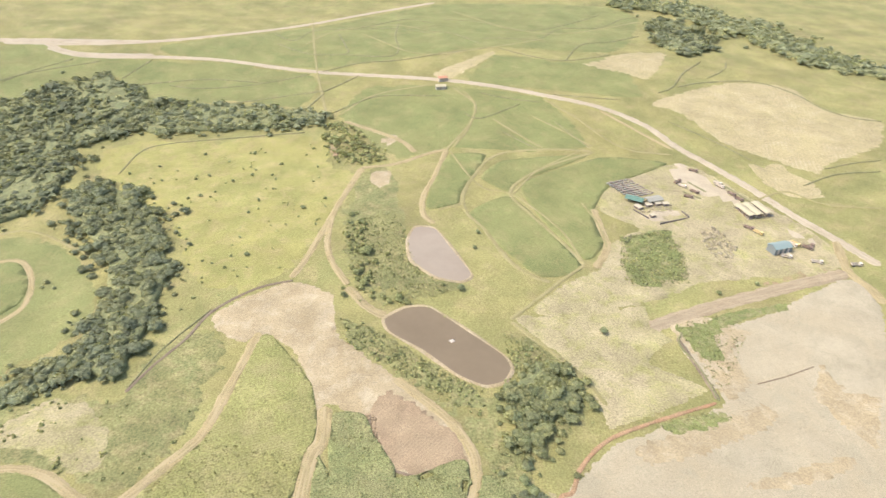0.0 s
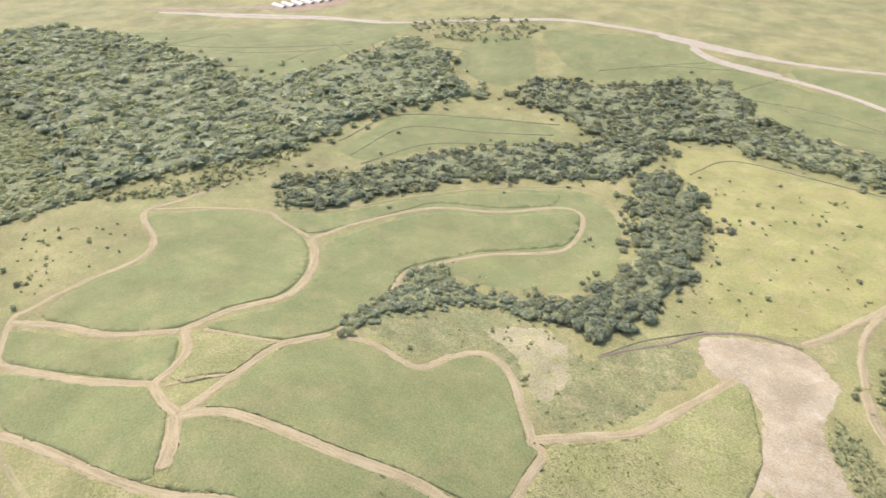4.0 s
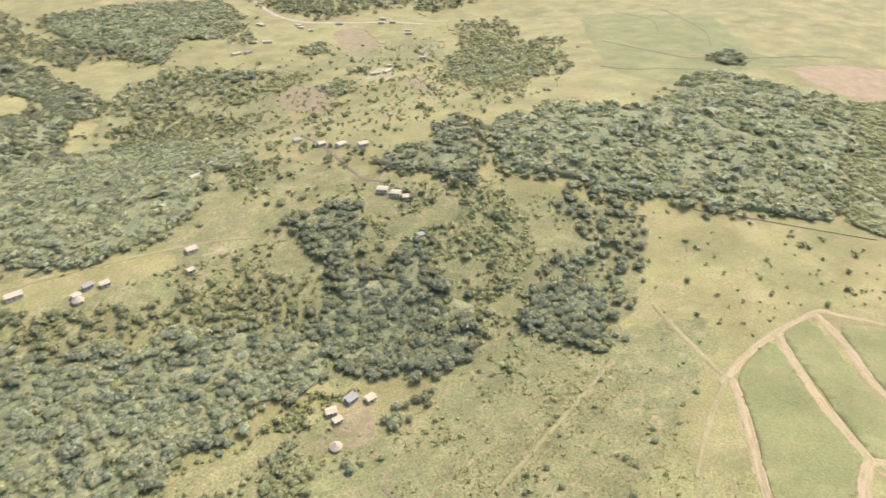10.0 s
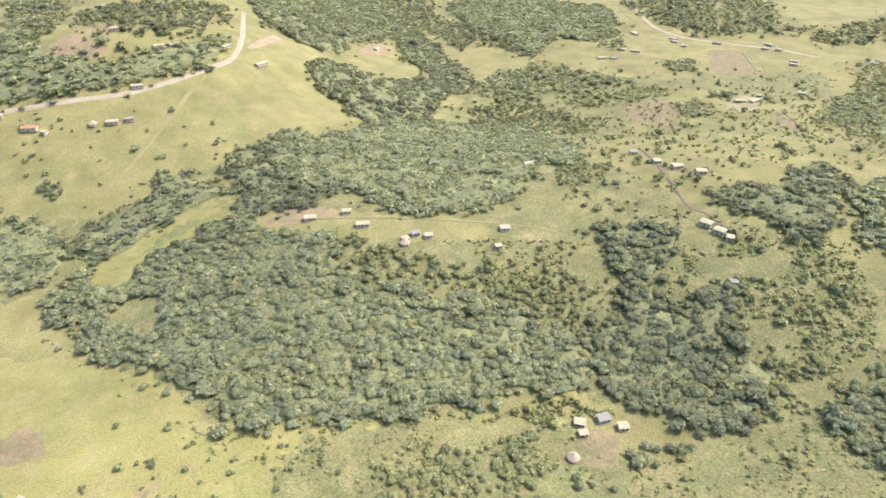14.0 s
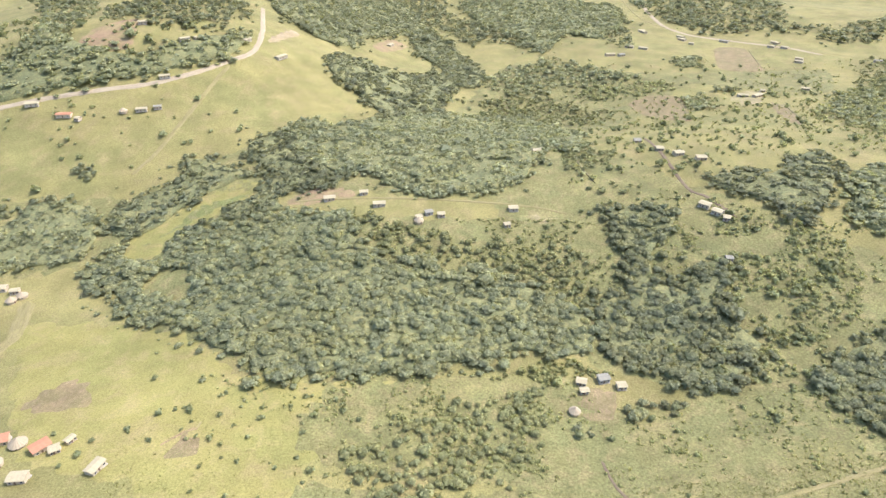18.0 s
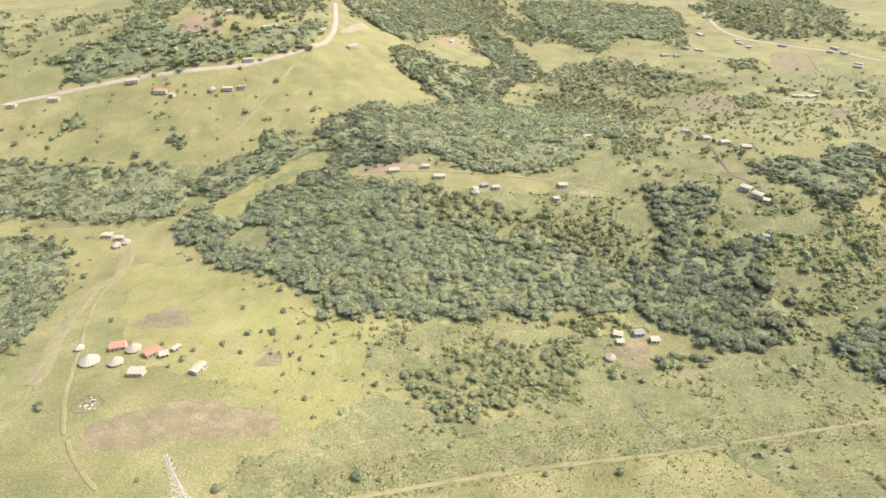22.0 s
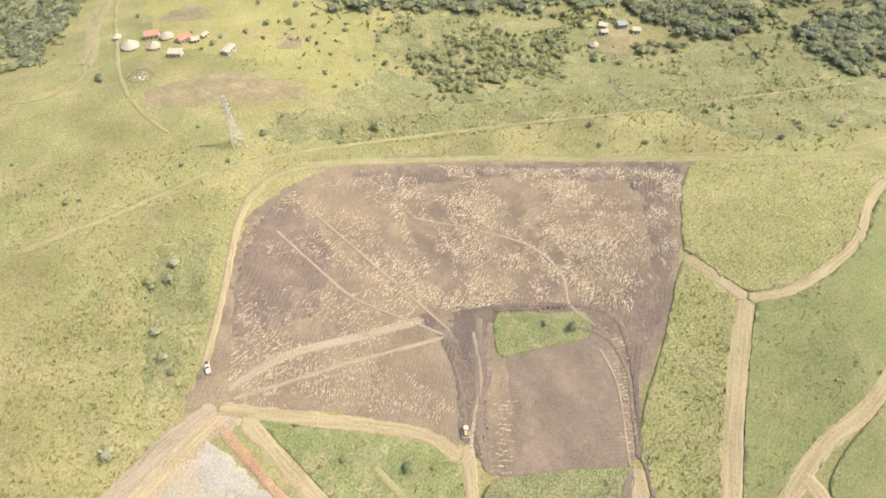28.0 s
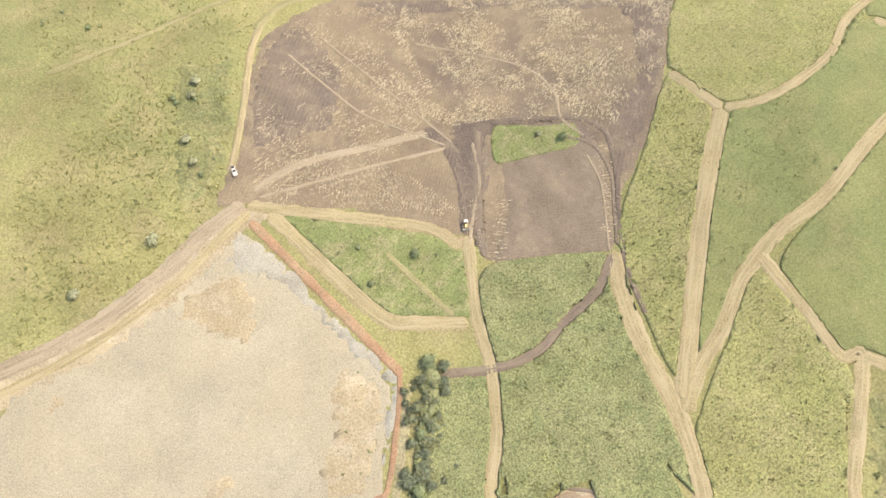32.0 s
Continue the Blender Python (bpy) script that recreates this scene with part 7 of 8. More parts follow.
tree(-60.0, 294.6, 4.5, "dark")
tree(39.6, 206.9, 9.0, "dark")
tree(47.9, 222.0, 8.0, "dark")
tree(42.8, 194.0, 8.0, "dark")
tree(52.4, 208.3, 7.0, "dark")
tree(61.3, 212.3, 7.0, "dark")
tree(40.6, 172.8, 6.0, "dark")
tree(-238.6, 104.2, 7.0, "dark")
tree(-237.9, 98.8, 6.0, "dark")
tree(-214.0, 127.0, 4.0, "dark")
tree(-368.6, -43.2, 4.0, "dark")
tree(-448.1, -20.1, 4.0, "dark")
tree(-163.7, -55.8, 4.0, "dark")
tree(-357.9, -71.2, 3.6, "dark")
tree(-395.5, -88.0, 3.6, "dark")
tree(-361.4, -102.1, 3.6, "dark")
tree(-339.3, -81.0, 3.0, "dark")
tree(-206.1, -151.2, 5.0, "dark")
tree(-204.9, -98.3, 3.2, "dark")
tree(-180.6, -68.8, 3.6, "dark")
tree(-178.8, -100.3, 3.0, "dark")
tree(-375.4, -114.6, 3.0, "dark")
tree(-398.3, -88.6, 3.0, "dark")
tree(-360.7, -71.6, 3.0, "dark")
tree(-371.0, -43.4, 3.6, "dark")
tree(231.6, -322.8, 6.0, "dark")
tree(126.4, -186.6, 4.5, "dark")
tree(185.2, -246.6, 4.0, "dark")
tree(183.3, -153.8, 5.0, "dark")
tree(132.1, -181.0, 3.0, "dark")
tree(122.9, -195.5, 3.5, "dark")
tree(142.7, -206.0, 3.0, "dark")
tree(-140.7, -171.9, 6.0, "dark")
tree(-145.1, -166.8, 5.0, "dark")
tree(-103.9, -163.3, 5.5, "dark")
tree(-119.1, -158.2, 4.0, "dark")
tree(-160.7, -171.1, 5.0, "dark")
tree(104.0, -239.0, 4.0, "dark")
tree(1.3, -187.6, 3.5, "dark")
tree(-204.6, -149.8, 4.0, "dark")
tree(-239.4, -153.1, 7.0, "dark")
tree(-162.6, -56.1, 3.0, "dark")
tree(106.2, -75.2, 3.0, "dark")
tree(182.0, -151.6, 4.5, "dark")
low_wall(170.0, 396.2, 22, 26.3)
low_wall(180.2, 405.2, 111, 8.8)
low_wall(146.6, 404.0, -52, 14.9)
shack(146.4, 412.5, -54, 5.6)
shack(155.0, 416.0, 21, 5.1)
shack(162.4, 418.0, 21, 5.1)
shack(168.4, 417.8, 12, 4.7)
shack(154.5, 401.4, 24, 4.2)
shack(235.9, 354.9, 20, 3.8)
pallet_row(138.9, 450.7, 23, 22.8)
pallet_row(140.7, 448.1, 23, 22.9)
pallet_row(142.4, 445.5, 23, 22.9)
pallet_row(144.2, 442.9, 23, 23.1)
pallet_row(145.9, 440.4, 23, 23.1)
pallet_row(147.6, 437.9, 23, 23.2)
pallet_row(149.3, 435.3, 23, 23.4)
pallet_row(151.0, 432.9, 23, 23.4)
pallet_row(152.6, 430.4, 23, 23.5)
lorry(186.7, 451.4, 38, "rust")
lorry(204.7, 469.8, -34, "rust")
lorry(218.8, 445.7, -54, "white")
lorry(224.3, 434.0, -61, "rust")
lorry(227.5, 426.7, -53, "rust")
lorry(246.3, 369.0, -61, "yellow")
lorry(255.0, 365.7, 28, "rust")
lorry(277.0, 345.4, 0, "white")


# ---- woods ----
wood("valley_forest", 1.0, 8, [(-450, 192), (-444, 275), (-422, 355), (-397, 403), (-374, 417), (-369, 447), (-435, 458), (-490, 444), (-517, 466), (-516, 505), (-459, 535), (-411, 591), (-364, 635), (-301, 589), (-264, 582), (-229, 528), (-274, 536), (-323, 490), (-307, 457), (-308, 391), (-341, 353), (-392, 272), (-394, 167), (-414, 137), (-463, 156)])
wood("valley_forest", 1.0, 8, [(-294, 403), (-281, 440), (-233, 412), (-181, 338), (-166, 294), (-161, 233), (-165, 216), (-193, 225), (-214, 218), (-203, 253), (-213, 297), (-233, 334), (-276, 377)])
wood("far_bush", .45, 4, [(-784, 477), (-720, 578), (-648, 627), (-617, 572), (-644, 521), (-710, 477)])
wood("valley_forest", 1.0, 8, [(-308, 572), (-222, 582), (-112, 561), (-116, 538), (-195, 525), (-281, 519)])
wood("gully_bush", .85, 4.4, [(-117, 538), (-98, 548), (-80, 526), (-64, 497), (-50, 479), (-65, 466), (-83, 474), (-98, 473), (-112, 513)])
wood("pond_trees", 1.0, 7, [(32, 227), (57, 249), (76, 230), (79, 221), (64, 206), (51, 193), (43, 174), (36, 193)])
wood("far_forest", .9, 9, [(229, 964), (294, 953), (343, 878), (339, 822), (376, 844), (390, 778), (408, 725), (441, 704), (481, 686), (517, 672), (544, 717), (502, 725), (461, 791), (442, 856), (447, 918), (396, 927), (382, 984), (314, 1029), (239, 1013)])
wood("far_forest", .9, 8, [(265, 878), (303, 904), (328, 821), (306, 752), (275, 739), (247, 772)])
wood("thicket", .55, 7, [(-605, -594), (-770, -525), (-603, -396), (-505, -449)])
wood("east_wood", .95, 6.5, [(337, -378), (299, -383), (269, -374), (244, -334), (230, -265), (232, -213), (227, -182), (242, -180)])
wood("valley_trees", .9, 6.5, [(384, -503), (305, -488), (262, -480), (248, -408), (237, -404), (309, -415), (343, -393)])
wood("tree_clump", 1.0, 7, [(-825, -315), (-830, -282), (-775, -264), (-774, -299)])
wood("hill_clump", 1.0, 6, [(321, -537), (316, -561), (298, -562), (294, -549), (309, -536)])
wood("pond_bush", .6, 4.2, [(-67, 390), (-54, 372), (-45, 335), (-46, 312), (-30, 299), (-15, 296), (-24, 291), (-40, 290), (-53, 303), (-61, 330), (-69, 366)])
wood("pond_scrub", .14, 2.0, [(-69, 344), (-61, 384), (-37, 393), (-25, 356), (-16, 322), (6, 308), (-4, 293), (-32, 293), (-56, 319)])
wood("pond_scrub", .2, 2.2, [(-57, 277), (-46, 272), (-11, 244), (-13, 238), (-24, 243), (-51, 263)])
wood("pond_scrub", .5, 2.4, [(-58, 267), (-32, 259), (7, 231), (25, 222), (22, 208), (7, 215), (-11, 228), (-50, 254)])
wood("pond_scrub", .6, 2.6, [(37, 264), (52, 261), (69, 245), (76, 230), (64, 211), (51, 225), (39, 235)])
wood("pond_scrub", .5, 2.6, [(36, 193), (47, 190), (43, 167), (23, 166), (29, 183)])
wood("mound_scrub", .6, 1.5, [(126, 370), (144, 380), (160, 384), (168, 371), (164, 347), (159, 327), (149, 324), (130, 319), (119, 321), (119, 338)])
wood("mound_scrub", .9, 2.6, [(124, 372), (134, 377), (132, 366), (124, 362)])
wood("south_west_forest", 1.0, 9, [(-394, -327), (-428, -318), (-485, -325), (-507, -297), (-561, -264), (-662, -282), (-728, -270), (-738, -195), (-753, -137), (-682, -110), (-554, -87), (-485, -68), (-454, -105), (-423, -157), (-386, -190), (-371, -228), (-348, -261), (-356, -297)])
wood("light_wood", .9, 5.5, [(-755, -134), (-831, -66), (-745, -20), (-657, 13), (-561, 13), (-516, 32), (-492, -25), (-491, -68), (-597, -94)])
wood("edge_scrub", .7, 4.5, [(-529, 17), (-495, 54), (-508, 122), (-521, 189), (-504, 194), (-474, 118), (-471, 62), (-496, 27)])
wood("thicket", .72, 6, [(-368, -236), (-384, -189), (-373, -167), (-326, -141), (-292, -132), (-261, -117), (-240, -129), (-237, -159), (-260, -174), (-294, -167), (-324, -181), (-335, -211)])
wood("hill_scrub", .6, 5.5, [(-620, -593), (-726, -627), (-743, -575), (-705, -470), (-603, -421), (-505, -409), (-481, -471)])
wood("hill_scrub", .6, 6, [(-819, -763), (-885, -719), (-777, -598), (-667, -589), (-709, -670)])
wood("west_forest", 1.0, 9.5, [(-1116, 7), (-1115, 76), (-956, 160), (-779, 205), (-733, 203), (-687, 254), (-705, 337), (-721, 447), (-645, 467), (-597, 432), (-540, 430), (-517, 437), (-553, 325), (-528, 244), (-506, 176), (-504, 144), (-515, 94), (-512, 48), (-543, -1), (-649, 18), (-759, 7), (-791, -18)])
wood("west_forest", 1.0, 9.5, [(-954, -108), (-1039, -44), (-1051, 0), (-696, 18), (-674, 9), (-761, -31)])
wood("gully_bush", .93, 4.6, [(-241, 99), (-253, 105), (-259, 122), (-271, 152), (-286, 170), (-279, 198), (-261, 194), (-243, 198), (-217, 228), (-194, 240), (-184, 234), (-201, 213), (-231, 189), (-245, 161), (-247, 130)])
wood("low_trees", 1.0, 4.6, [(40, 122), (32, 117), (29, 128), (34, 148), (38, 170), (48, 168), (44, 151)])
wood("south_forest", 1.0, 6.4, [(185, -384), (166, -409), (129, -405), (117, -411), (86, -408), (55, -399), (33, -405), (17, -387), (-9, -380), (-14, -344), (-33, -312), (-62, -302), (-91, -293), (-111, -280), (-131, -267), (-149, -253), (-147, -234), (-135, -218), (-121, -214), (-102, -221), (-85, -221), (-63, -216), (-47, -217), (-30, -210), (-18, -214), (-6, -213), (9, -219), (24, -217), (42, -220), (57, -233), (60, -244), (80, -256), (86, -270), (93, -282), (111, -291), (136, -310), (156, -351)])
wood("slope_trees", .55, 5.2, [(-14, -345), (-9, -383), (-39, -354), (-77, -333), (-107, -323), (-134, -316), (-156, -306), (-165, -276), (-150, -254), (-132, -267), (-111, -280), (-91, -294), (-62, -302), (-33, -313)])
wood("kloof_forest", .93, 6.4, [(-189, -336), (-213, -339), (-232, -327), (-239, -310), (-227, -296), (-213, -289), (-203, -275), (-201, -260), (-214, -261), (-231, -271), (-252, -266), (-252, -252), (-236, -248), (-236, -238), (-226, -227), (-231, -211), (-234, -200), (-228, -189), (-211, -180), (-196, -172), (-182, -176), (-172, -183), (-161, -195), (-150, -207), (-140, -217), (-147, -234), (-155, -262), (-171, -264), (-185, -281), (-189, -309)])
wood("thicket", .9, 6, [(-305, -186), (-292, -188), (-268, -185), (-253, -179), (-240, -167), (-240, -150), (-242, -138), (-245, -121), (-258, -121), (-314, -179)])
wood("grove", .95, 6.5, [(-279, -350), (-306, -355), (-326, -341), (-360, -360), (-391, -366), (-381, -335), (-363, -310), (-344, -292), (-327, -284), (-312, -273), (-307, -281), (-300, -303), (-288, -320), (-275, -335)])
wood("grove", .95, 6.5, [(-371, -317), (-394, -321), (-414, -316), (-438, -303), (-382, -244), (-347, -253), (-340, -267), (-345, -284), (-358, -295)])
wood("hill_scrub", .6, 6, [(-674, -614), (-763, -663), (-762, -617), (-482, -355), (-443, -346), (-446, -365), (-553, -479)])
wood("valley_trees", .9, 7, [(-8, -696), (-28, -765), (-66, -792), (-93, -769), (-132, -783), (-194, -849), (-206, -792), (-163, -710), (-128, -647), (-67, -588), (-53, -618), (-32, -655)])
wood("valley_trees", .9, 8, [(54, -943), (-19, -1252), (-200, -1454), (-215, -1249), (-227, -1038), (-229, -921), (-194, -847), (-155, -910), (-161, -1054), (-81, -932), (-47, -824), (-3, -816), (38, -886)])
wood("valley_trees", .85, 8, [(-200, -1454), (-303, -1445), (-295, -1291), (-323, -1167), (-356, -1091), (-396, -1021), (-375, -909), (-340, -946), (-305, -1024), (-257, -996), (-248, -1084), (-215, -1249)])
wood("valley_trees", .85, 7, [(-246, -817), (-304, -866), (-367, -888), (-395, -823), (-427, -776), (-437, -744), (-406, -733), (-342, -736), (-289, -723), (-244, -729), (-222, -761)])
wood("valley_trees", .9, 6.5, [(-49, -586), (-128, -648), (-184, -650), (-243, -657), (-259, -570), (-236, -465), (-208, -427), (-207, -449), (-181, -435), (-157, -395), (-133, -381), (-105, -378), (-70, -384), (-46, -400), (-28, -439), (-9, -435), (13, -468), (32, -508), (36, -548), (9, -571), (-18, -558)])
wood("valley_trees", .92, 6.4, [(72, -526), (36, -548), (27, -507), (8, -466), (-13, -433), (-3, -421), (24, -429), (42, -424), (33, -405), (60, -402), (86, -408), (112, -409), (129, -405), (149, -395), (144, -418), (115, -429), (88, -434), (56, -455), (52, -472), (72, -503)])
wood("valley_trees", .92, 6.2, [(126, -516), (102, -509), (71, -484), (57, -464), (75, -461), (99, -455), (116, -442), (132, -425), (156, -416), (176, -432), (180, -458), (156, -473), (124, -487)])
wood("valley_trees", .88, 6.2, [(246, -480), (215, -482), (186, -466), (178, -429), (183, -403), (210, -400), (249, -401), (280, -404), (296, -453), (264, -455), (250, -464)])
wood("hollow_trees", .75, 5, [(-191, -434), (-211, -445), (-244, -423), (-219, -403), (-203, -391), (-204, -370), (-228, -361), (-227, -348), (-199, -359), (-195, -383), (-188, -401)])
wood("road_bush", .9, 7, [(352, -683), (317, -678), (286, -685), (297, -767), (235, -687), (205, -665), (171, -653), (134, -677), (96, -703), (68, -736), (67, -693), (84, -658), (127, -629), (168, -617), (210, -614), (251, -611), (301, -606), (331, -608)])
wood("road_bush", .7, 8, [(409, -1120), (274, -927), (239, -733), (299, -794)])
wood("far_bush", .75, 9, [(-888, -1578), (-1102, -1429), (-846, -965), (-1033, -951), (-1258, -1074), (-1003, -834), (-853, -835), (-818, -898), (-770, -952), (-678, -946), (-663, -1032)])
wood("hill_clump", .9, 6, [(-528, -814), (-580, -829), (-539, -770), (-513, -780)])
wood("hill_clump", .85, 6, [(-441, -648), (-473, -648), (-452, -591), (-414, -584)])
wood("hill_clump", .9, 5.5, [(216, -514), (208, -519), (195, -510), (196, -500), (210, -503)])
wood("hill_clump", .7, 6, [(-436, -1234), (-500, -1179), (-465, -1062), (-419, -1083)])
wood("hill_clump", .6, 6, [(-505, -1028), (-556, -1021), (-505, -898), (-469, -926)])
wood("scrub", .72, 4.4, [(18, -177), (5, -170), (-13, -181), (-32, -186), (-59, -188), (-86, -202), (-105, -199), (-93, -184), (-77, -158), (-63, -149), (-47, -144), (-30, -137), (-11, -133), (6, -132), (7, -145), (11, -158)])
wood("scrub", .8, 3.6, [(16, -132), (-1, -133), (-11, -133), (-15, -126), (7, -123)])
wood("lone_trees", .95, 5.5, [(-99, -165), (-110, -168), (-110, -160), (-101, -157)])
wood("lone_trees", .95, 5.5, [(-135, -177), (-146, -179), (-150, -170), (-142, -165), (-134, -169)])
wood("lone_trees", .9, 5, [(-155, -173), (-166, -175), (-173, -170), (-162, -166)])
wood("lone_trees", .95, 5, [(-300, -175), (-294, -177), (-288, -174), (-290, -170)])
wood("valley_trees", .88, 7.5, [(-339, -1374), (-540, -1280), (-621, -1217), (-567, -1054), (-475, -960), (-434, -1011), (-357, -912), (-346, -1059), (-318, -1148)])
wood("valley_trees", .88, 7, [(-191, -914), (-240, -929), (-241, -823), (-209, -760), (-178, -778)])
wood("hollow_trees", .8, 5.5, [(-202, -719), (-290, -724), (-336, -649), (-359, -657), (-312, -596), (-250, -615), (-179, -563), (-189, -647)])
wood("hollow_trees", .8, 5.5, [(-322, -724), (-407, -734), (-469, -710), (-446, -684), (-354, -689)])
wood("valley_trees", .8, 8, [(-675, -1261), (-747, -1225), (-729, -1066), (-732, -979), (-668, -1041), (-647, -1132)])
wood("hill_clump", .8, 6, [(-589, -557), (-650, -580), (-579, -503), (-537, -488)])
wood("hill_clump", .85, 6, [(-511, -671), (-535, -670), (-509, -637), (-495, -644)])
wood("road_bush", .85, 7, [(235, -766), (209, -819), (82, -892), (69, -831), (97, -722), (152, -696), (188, -713)])

# ---- free-standing bushes ----
bushes("hill_bushes", 110, 2.4, [(-277, 433), (-244, 489), (-109, 510), (-85, 431), (-98, 313), (-150, 275), (-177, 338), (-264, 424)])
bushes("slope_bushes", 90, 3.0, [(-316, -271), (-393, -179), (-480, -38), (-456, 33), (-353, -51), (-263, -62), (-153, -36), (-124, -125), (-169, -177), (-214, -180)])
bushes("slope_bushes", 280, 4.2, [(-198, -353), (-266, -334), (-321, -254), (-271, -194), (-208, -174), (-172, -179), (-131, -243), (-96, -281), (-66, -266), (-106, -331), (-149, -332)])
bushes("slope_bushes", 280, 4.4, [(-218, -538), (-374, -730), (-605, -594), (-707, -482), (-399, -333), (-278, -358), (-200, -373), (-146, -373)])
bushes("slope_bushes", 190, 4.0, [(-173, -250), (-275, -294), (-325, -256), (-255, -152), (-214, -170), (-238, -224), (-218, -262)])
bushes("valley_bushes", 380, 5.0, [(-95, -545), (-292, -881), (-438, -797), (-737, -754), (-440, -406), (-284, -360), (-226, -357), (-162, -461)])
bushes("valley_bushes", 60, 3.2, [(115, -206), (59, -221), (-6, -202), (-97, -196), (-82, -178), (14, -179), (33, -138), (53, -131), (83, -162)])
bushes("hill_bushes", 60, 4.5, [(395, -590), (285, -593), (113, -612), (53, -560), (158, -478), (260, -485), (363, -504)])
bushes("veld_bushes", 50, 2.4, [(219, -109), (114, -101), (-33, -125), (-247, -114), (-193, -44), (-26, -81), (110, -73), (187, -29)])
bushes("bank_bushes", 7, 2.0, [(136, -24), (108, -30), (108, 3), (116, 35), (131, 44), (142, 33)])
bushes("triangle_bushes", 4, 1.8, [(83, 56), (56, 62), (19, 73), (17, 102), (37, 101), (58, 86)])
bushes("far_bushes", 360, 6, [(567, -991), (273, -821), (84, -848), (114, -659), (233, -632), (354, -636), (414, -643)])
bushes("hill_bushes", 60, 2.6, [(-446, -92), (-475, -28), (-450, 24), (-405, 33), (-372, -47), (-315, -65), (-319, -87)])
bushes("low_scrub", 420, 2.4, [(-84, -353), (-181, -332), (-179, -287), (-150, -255), (-133, -258), (-95, -319)])
bushes("low_scrub", 620, 2.6, [(-230, -303), (-358, -270), (-264, -155), (-227, -174), (-231, -215), (-228, -261)])
bushes("low_scrub", 760, 2.4, [(-243, -349), (-360, -231), (-288, -181), (-250, -177), (-212, -185), (-215, -222), (-196, -306)])
bushes("low_scrub", 220, 1.5, [(-228, -187), (-263, -69), (-147, -39), (-137, -153), (-182, -180)])
bushes("low_scrub", 520, 2.2, [(17, -225), (-113, -205), (-128, -168), (-272, -165), (-220, -110), (20, -160)])
bushes("low_scrub", 360, 3, [(-642, -779), (-819, -763), (-602, -391), (-482, -331), (-365, -369), (-278, -382)])
bushes("low_scrub", 460, 4, [(-170, -597), (-339, -659), (-779, -700), (-435, -356), (-292, -373), (-198, -370), (-117, -401)])
bushes("low_scrub", 380, 1.5, [(85, -112), (-6, -130), (-69, -141), (-149, -172), (-273, -165), (-227, -104), (-58, -101), (25, -95), (87, -90)])
bushes("low_scrub", 90, 1.8, [(-248, 116), (-251, 148), (-220, 202), (-181, 212), (-160, 208), (-160, 237), (-144, 262), (-117, 231), (-119, 189), (-136, 152), (-161, 163), (-199, 164), (-203, 125)])
bushes("low_scrub", 160, 2.4, [(-547, -37), (-486, 51), (-464, 124), (-484, 156), (-506, 77), (-558, -36)])
bushes("low_scrub", 160, 2.4, [(83, -235), (17, -225), (-22, -212), (-106, -187), (-72, -177), (19, -188), (61, -209)])

bushes("low_scrub", 260, 2.6, [(-15, -190), (-47, -203), (-81, -209), (-107, -201), (-100, -185), (-86, -166), (-93, -153), (-78, -144), (-62, -147), (-42, -154), (-22, -167)])
bushes("low_scrub", 160, 2.8, [(-75, -209), (-105, -217), (-136, -217), (-156, -204), (-146, -199), (-117, -204), (-98, -198)])
bushes("low_scrub", 300, 2.6, [(-14, -351), (-47, -350), (-89, -332), (-126, -314), (-151, -292), (-138, -268), (-105, -288), (-64, -310), (-30, -322)])
# ---- grass and cane tufts ----
tufts("rough_grass", 1.1, .9, [(70, -103), (-67, -128), (-251, -118), (-232, -93), (-59, -98), (53, -87)])
tufts("rough_grass", .5, .8, [(208, -74), (113, -92), (-29, -97), (-234, -97), (-188, -37), (-25, -77), (96, -70), (109, 18), (172, 26)])
tufts("rough_grass", .8, .9, [(196, 28), (113, -33), (108, 3), (114, 43), (132, 70), (192, 100)])
tufts("cane_tuft", 2.5, 0.98, [(7, 128), (-9, 124), (-33, 106), (-45, 92), (-47, 125), (-55, 152), (-56, 180), (-46, 169), (-51, 204), (-37, 205), (-32, 195), (-20, 177), (-19, 170), (-9, 172), (-1, 175), (14, 173)])
tufts("cane_tuft", 2.5, 0.90, [(4, 85), (-44, 88), (-32, 102), (-11, 118), (8, 123), (11, 103)])
tufts("cane_tuft", 2.5, 0.75, [(35, 129), (15, 131), (18, 172), (45, 169)])
tufts("weed_tuft", 1.0, .7, [(87, 53), (55, 61), (19, 72), (15, 86), (18, 104), (37, 102), (54, 93), (74, 68)])
tufts("weed_tuft", 1.2, .7, [(-9, 20), (-28, 24), (-42, 26), (-42, 33), (-38, 35), (-23, 35), (-7, 36)])
tufts("cane_tuft", 1.7, 0.68, [(-89, 12), (-103, 33), (-73, 107), (-60, 138), (-51, 87), (-56, 69), (-71, 44)])
tufts("cane_tuft", 1.4, 0.60, [(-107, 38), (-142, 30), (-136, 76), (-97, 100), (-71, 131), (-89, 75)])
tufts("cane_tuft", 1.4, 0.60, [(-101, 107), (-123, 145), (-122, 157), (-108, 189), (-59, 181), (-62, 161), (-83, 131)])
tufts("cane_tuft", 1.0, 0.60, [(-116, -44), (-198, -28), (-184, -6), (-131, 31), (-109, 30), (-91, 7)])
tufts("rough_grass", .35, .8, [(115, -206), (-6, -202), (-97, -196), (-82, -178), (33, -138), (53, -131), (81, -145), (109, -155)])
tufts("reed_tuft", 1.0, 1.2, [(-60, 276), (-32, 264), (7, 234), (25, 224), (-4, 221), (-51, 259)])
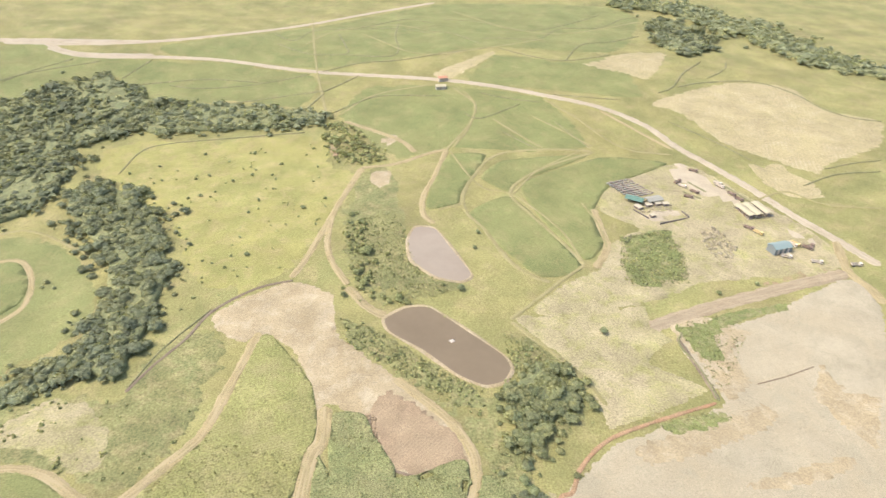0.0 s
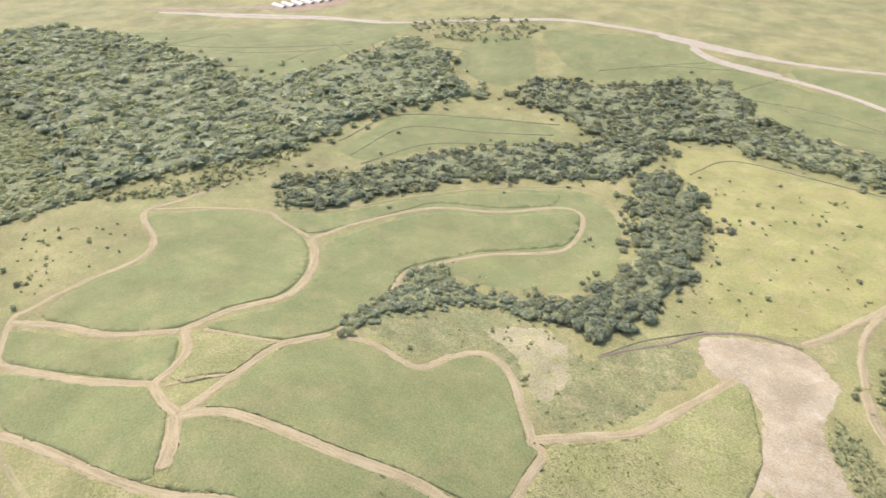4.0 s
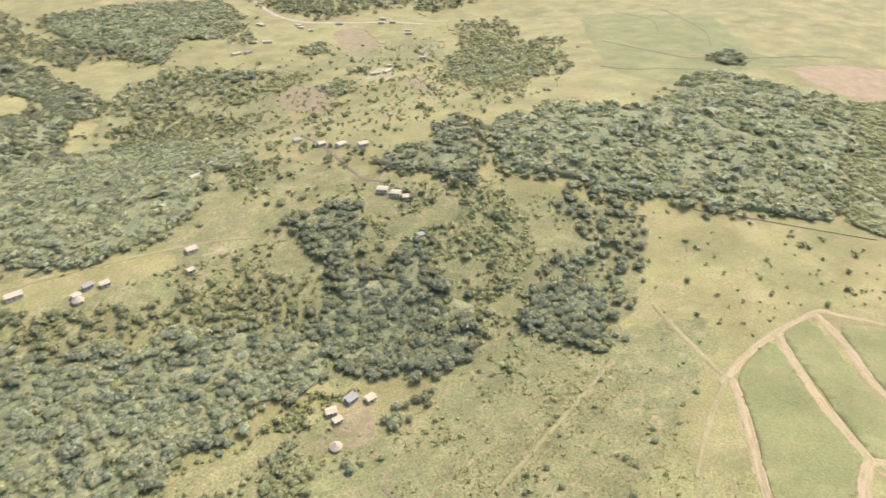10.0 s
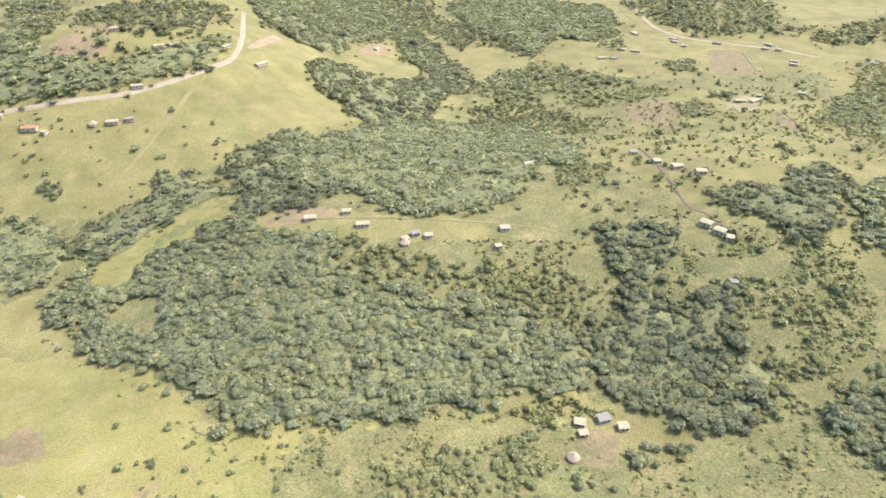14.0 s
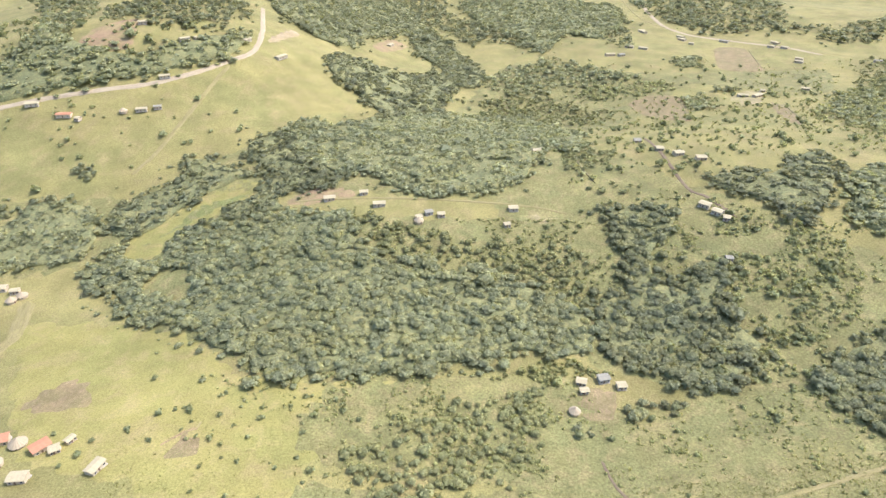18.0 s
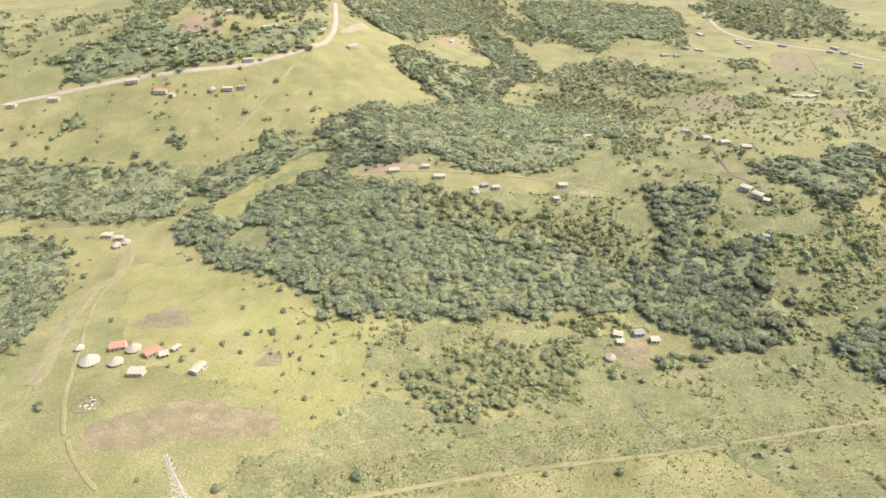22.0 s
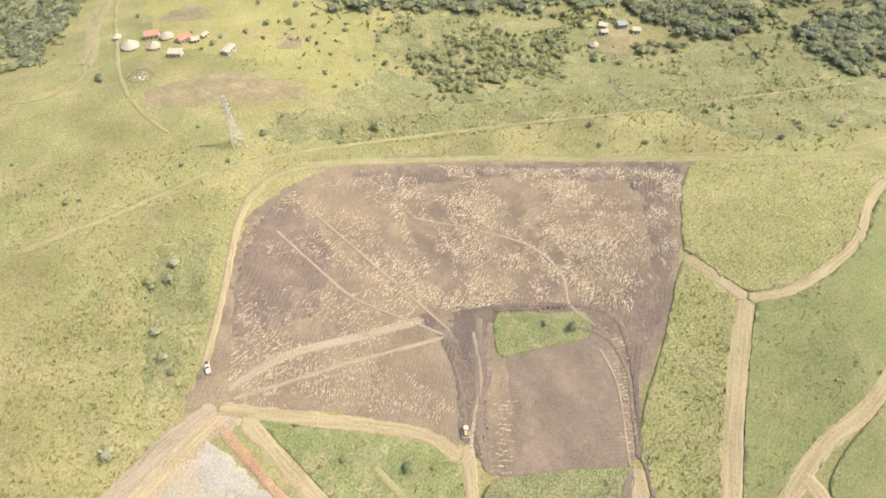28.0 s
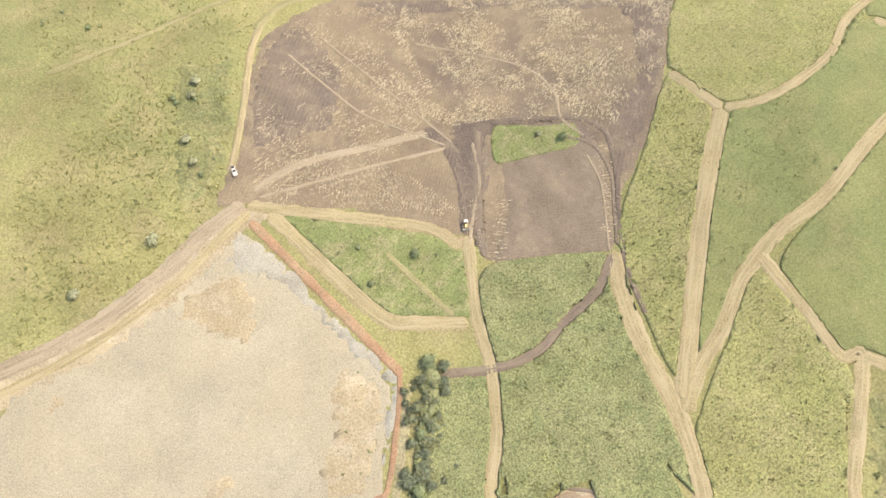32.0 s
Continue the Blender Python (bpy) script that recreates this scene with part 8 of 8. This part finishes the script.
tufts("reed_tuft", 1.0, 1.0, [(-69, 344), (-61, 384), (-37, 393), (-25, 356), (-16, 322), (6, 308), (-4, 293), (-32, 293), (-56, 319)])
tufts("reed_tuft", 1.0, 1.0, [(36, 268), (52, 265), (69, 245), (76, 230), (48, 193), (43, 167), (23, 166), (29, 189), (40, 228)])
tufts("weed_tuft", 0.5, 1.0, [(143, 282), (175, 294), (178, 275), (155, 235), (146, 234)])
tufts("weed_tuft", 1.0, 1.0, [(125, 373), (162, 386), (165, 347), (160, 324), (129, 316), (118, 338)])
tufts("weed_tuft", 0.6, 0.9, [(138, 284), (181, 299), (181, 290), (162, 274), (162, 256), (149, 255), (142, 268)])
tufts("weed_tuft", 0.6, 0.9, [(109, 208), (122, 214), (144, 220), (150, 214), (136, 206), (119, 203)])
tufts("weed_tuft", 0.35, 0.7, [(70, 118), (55, 124), (55, 139), (60, 153), (65, 167), (79, 165), (74, 143)])

# ---- strewn straw ----
straw("straw", 9, 40, [(-111, -46), (-87, 6), (-60, 25), (-14, 15), (23, 15), (32, -44), (21, -75)])
straw("straw", 3.0, 40, [(30, -75), (25, 12), (60, 47), (100, 44), (96, -31), (77, -55)])
straw("straw", 4.5, 95, [(87, 33), (36, 30), (16, 57), (52, 53), (95, 47)])

# ---- raked straw ----
windrow("straw_strokes", 6.5, 1.5, [(-6, 54), (-3, 66), (0, 76), (2, 85)])
windrow("straw_strokes", 6, 1.3, [(-52, 37), (-51, 55), (-49, 70), (-47, 82)])
windrow("straw_strokes", 3, 1.6, [(8, 52), (7, 70), (8, 77)])
windrow("straw_strokes", 7, 0.8, [(34, -19), (23, 1), (10, 12)])
windrow("straw_strokes", 8, 0.7, [(-41, 6), (-50, 17), (-62, 27)])
windrow("straw_strokes", 5, 1.0, [(-37, -22), (-43, -3), (-42, 12)])
windrow("straw_strokes", 4, 1.2, [(67, -31), (48, -11), (25, 12)])
windrow("straw_strokes", 3, 0.9, [(87, 29), (59, 21), (35, 18), (21, 18)])
windrow("straw_strokes", 6, 1.0, [(29, -47), (26, -29), (18, -5)])
windrow("straw_strokes", 4, 1.2, [(51, 36), (33, 40), (16, 57)])
windrow("straw_strokes", 4, 1.2, [(74, 41), (43, 48), (21, 59)])
windrow("straw_strokes", 5, 1.0, [(-2, -37), (-21, -22), (-40, 9)])
windrow("straw_strokes", 5, 1.0, [(-85, 5), (-66, 3), (-44, 13)])

# ---- clods and rubble ----
clods("rubble", 260, 0.9, [(186, 387), (197, 391), (205, 364), (197, 351), (185, 354), (183, 370)], "spoil")
clods("rubble", 120, 0.7, [(152, 418), (174, 419), (172, 409), (145, 405)], "spoil")
clods("clods", 420, 0.32, [(-57, 39), (-58, 40), (-53, 72), (-52, 87), (-52, 98), (-55, 115), (-54, 115), (-50, 98), (-50, 87), (-51, 72)], "plot")
clods("clods", 260, 0.35, [(13, 51), (2, 53), (5, 78), (12, 72)], "plot")
clods("clods", 200, 0.30, [(11, 15), (-43, 21), (-43, 23), (-14, 19)], "plot")
clods("clods", 160, 0.4, [(-35, 207), (-31, 207), (-26, 189), (-19, 178), (-21, 175), (-28, 187)], "tilled")
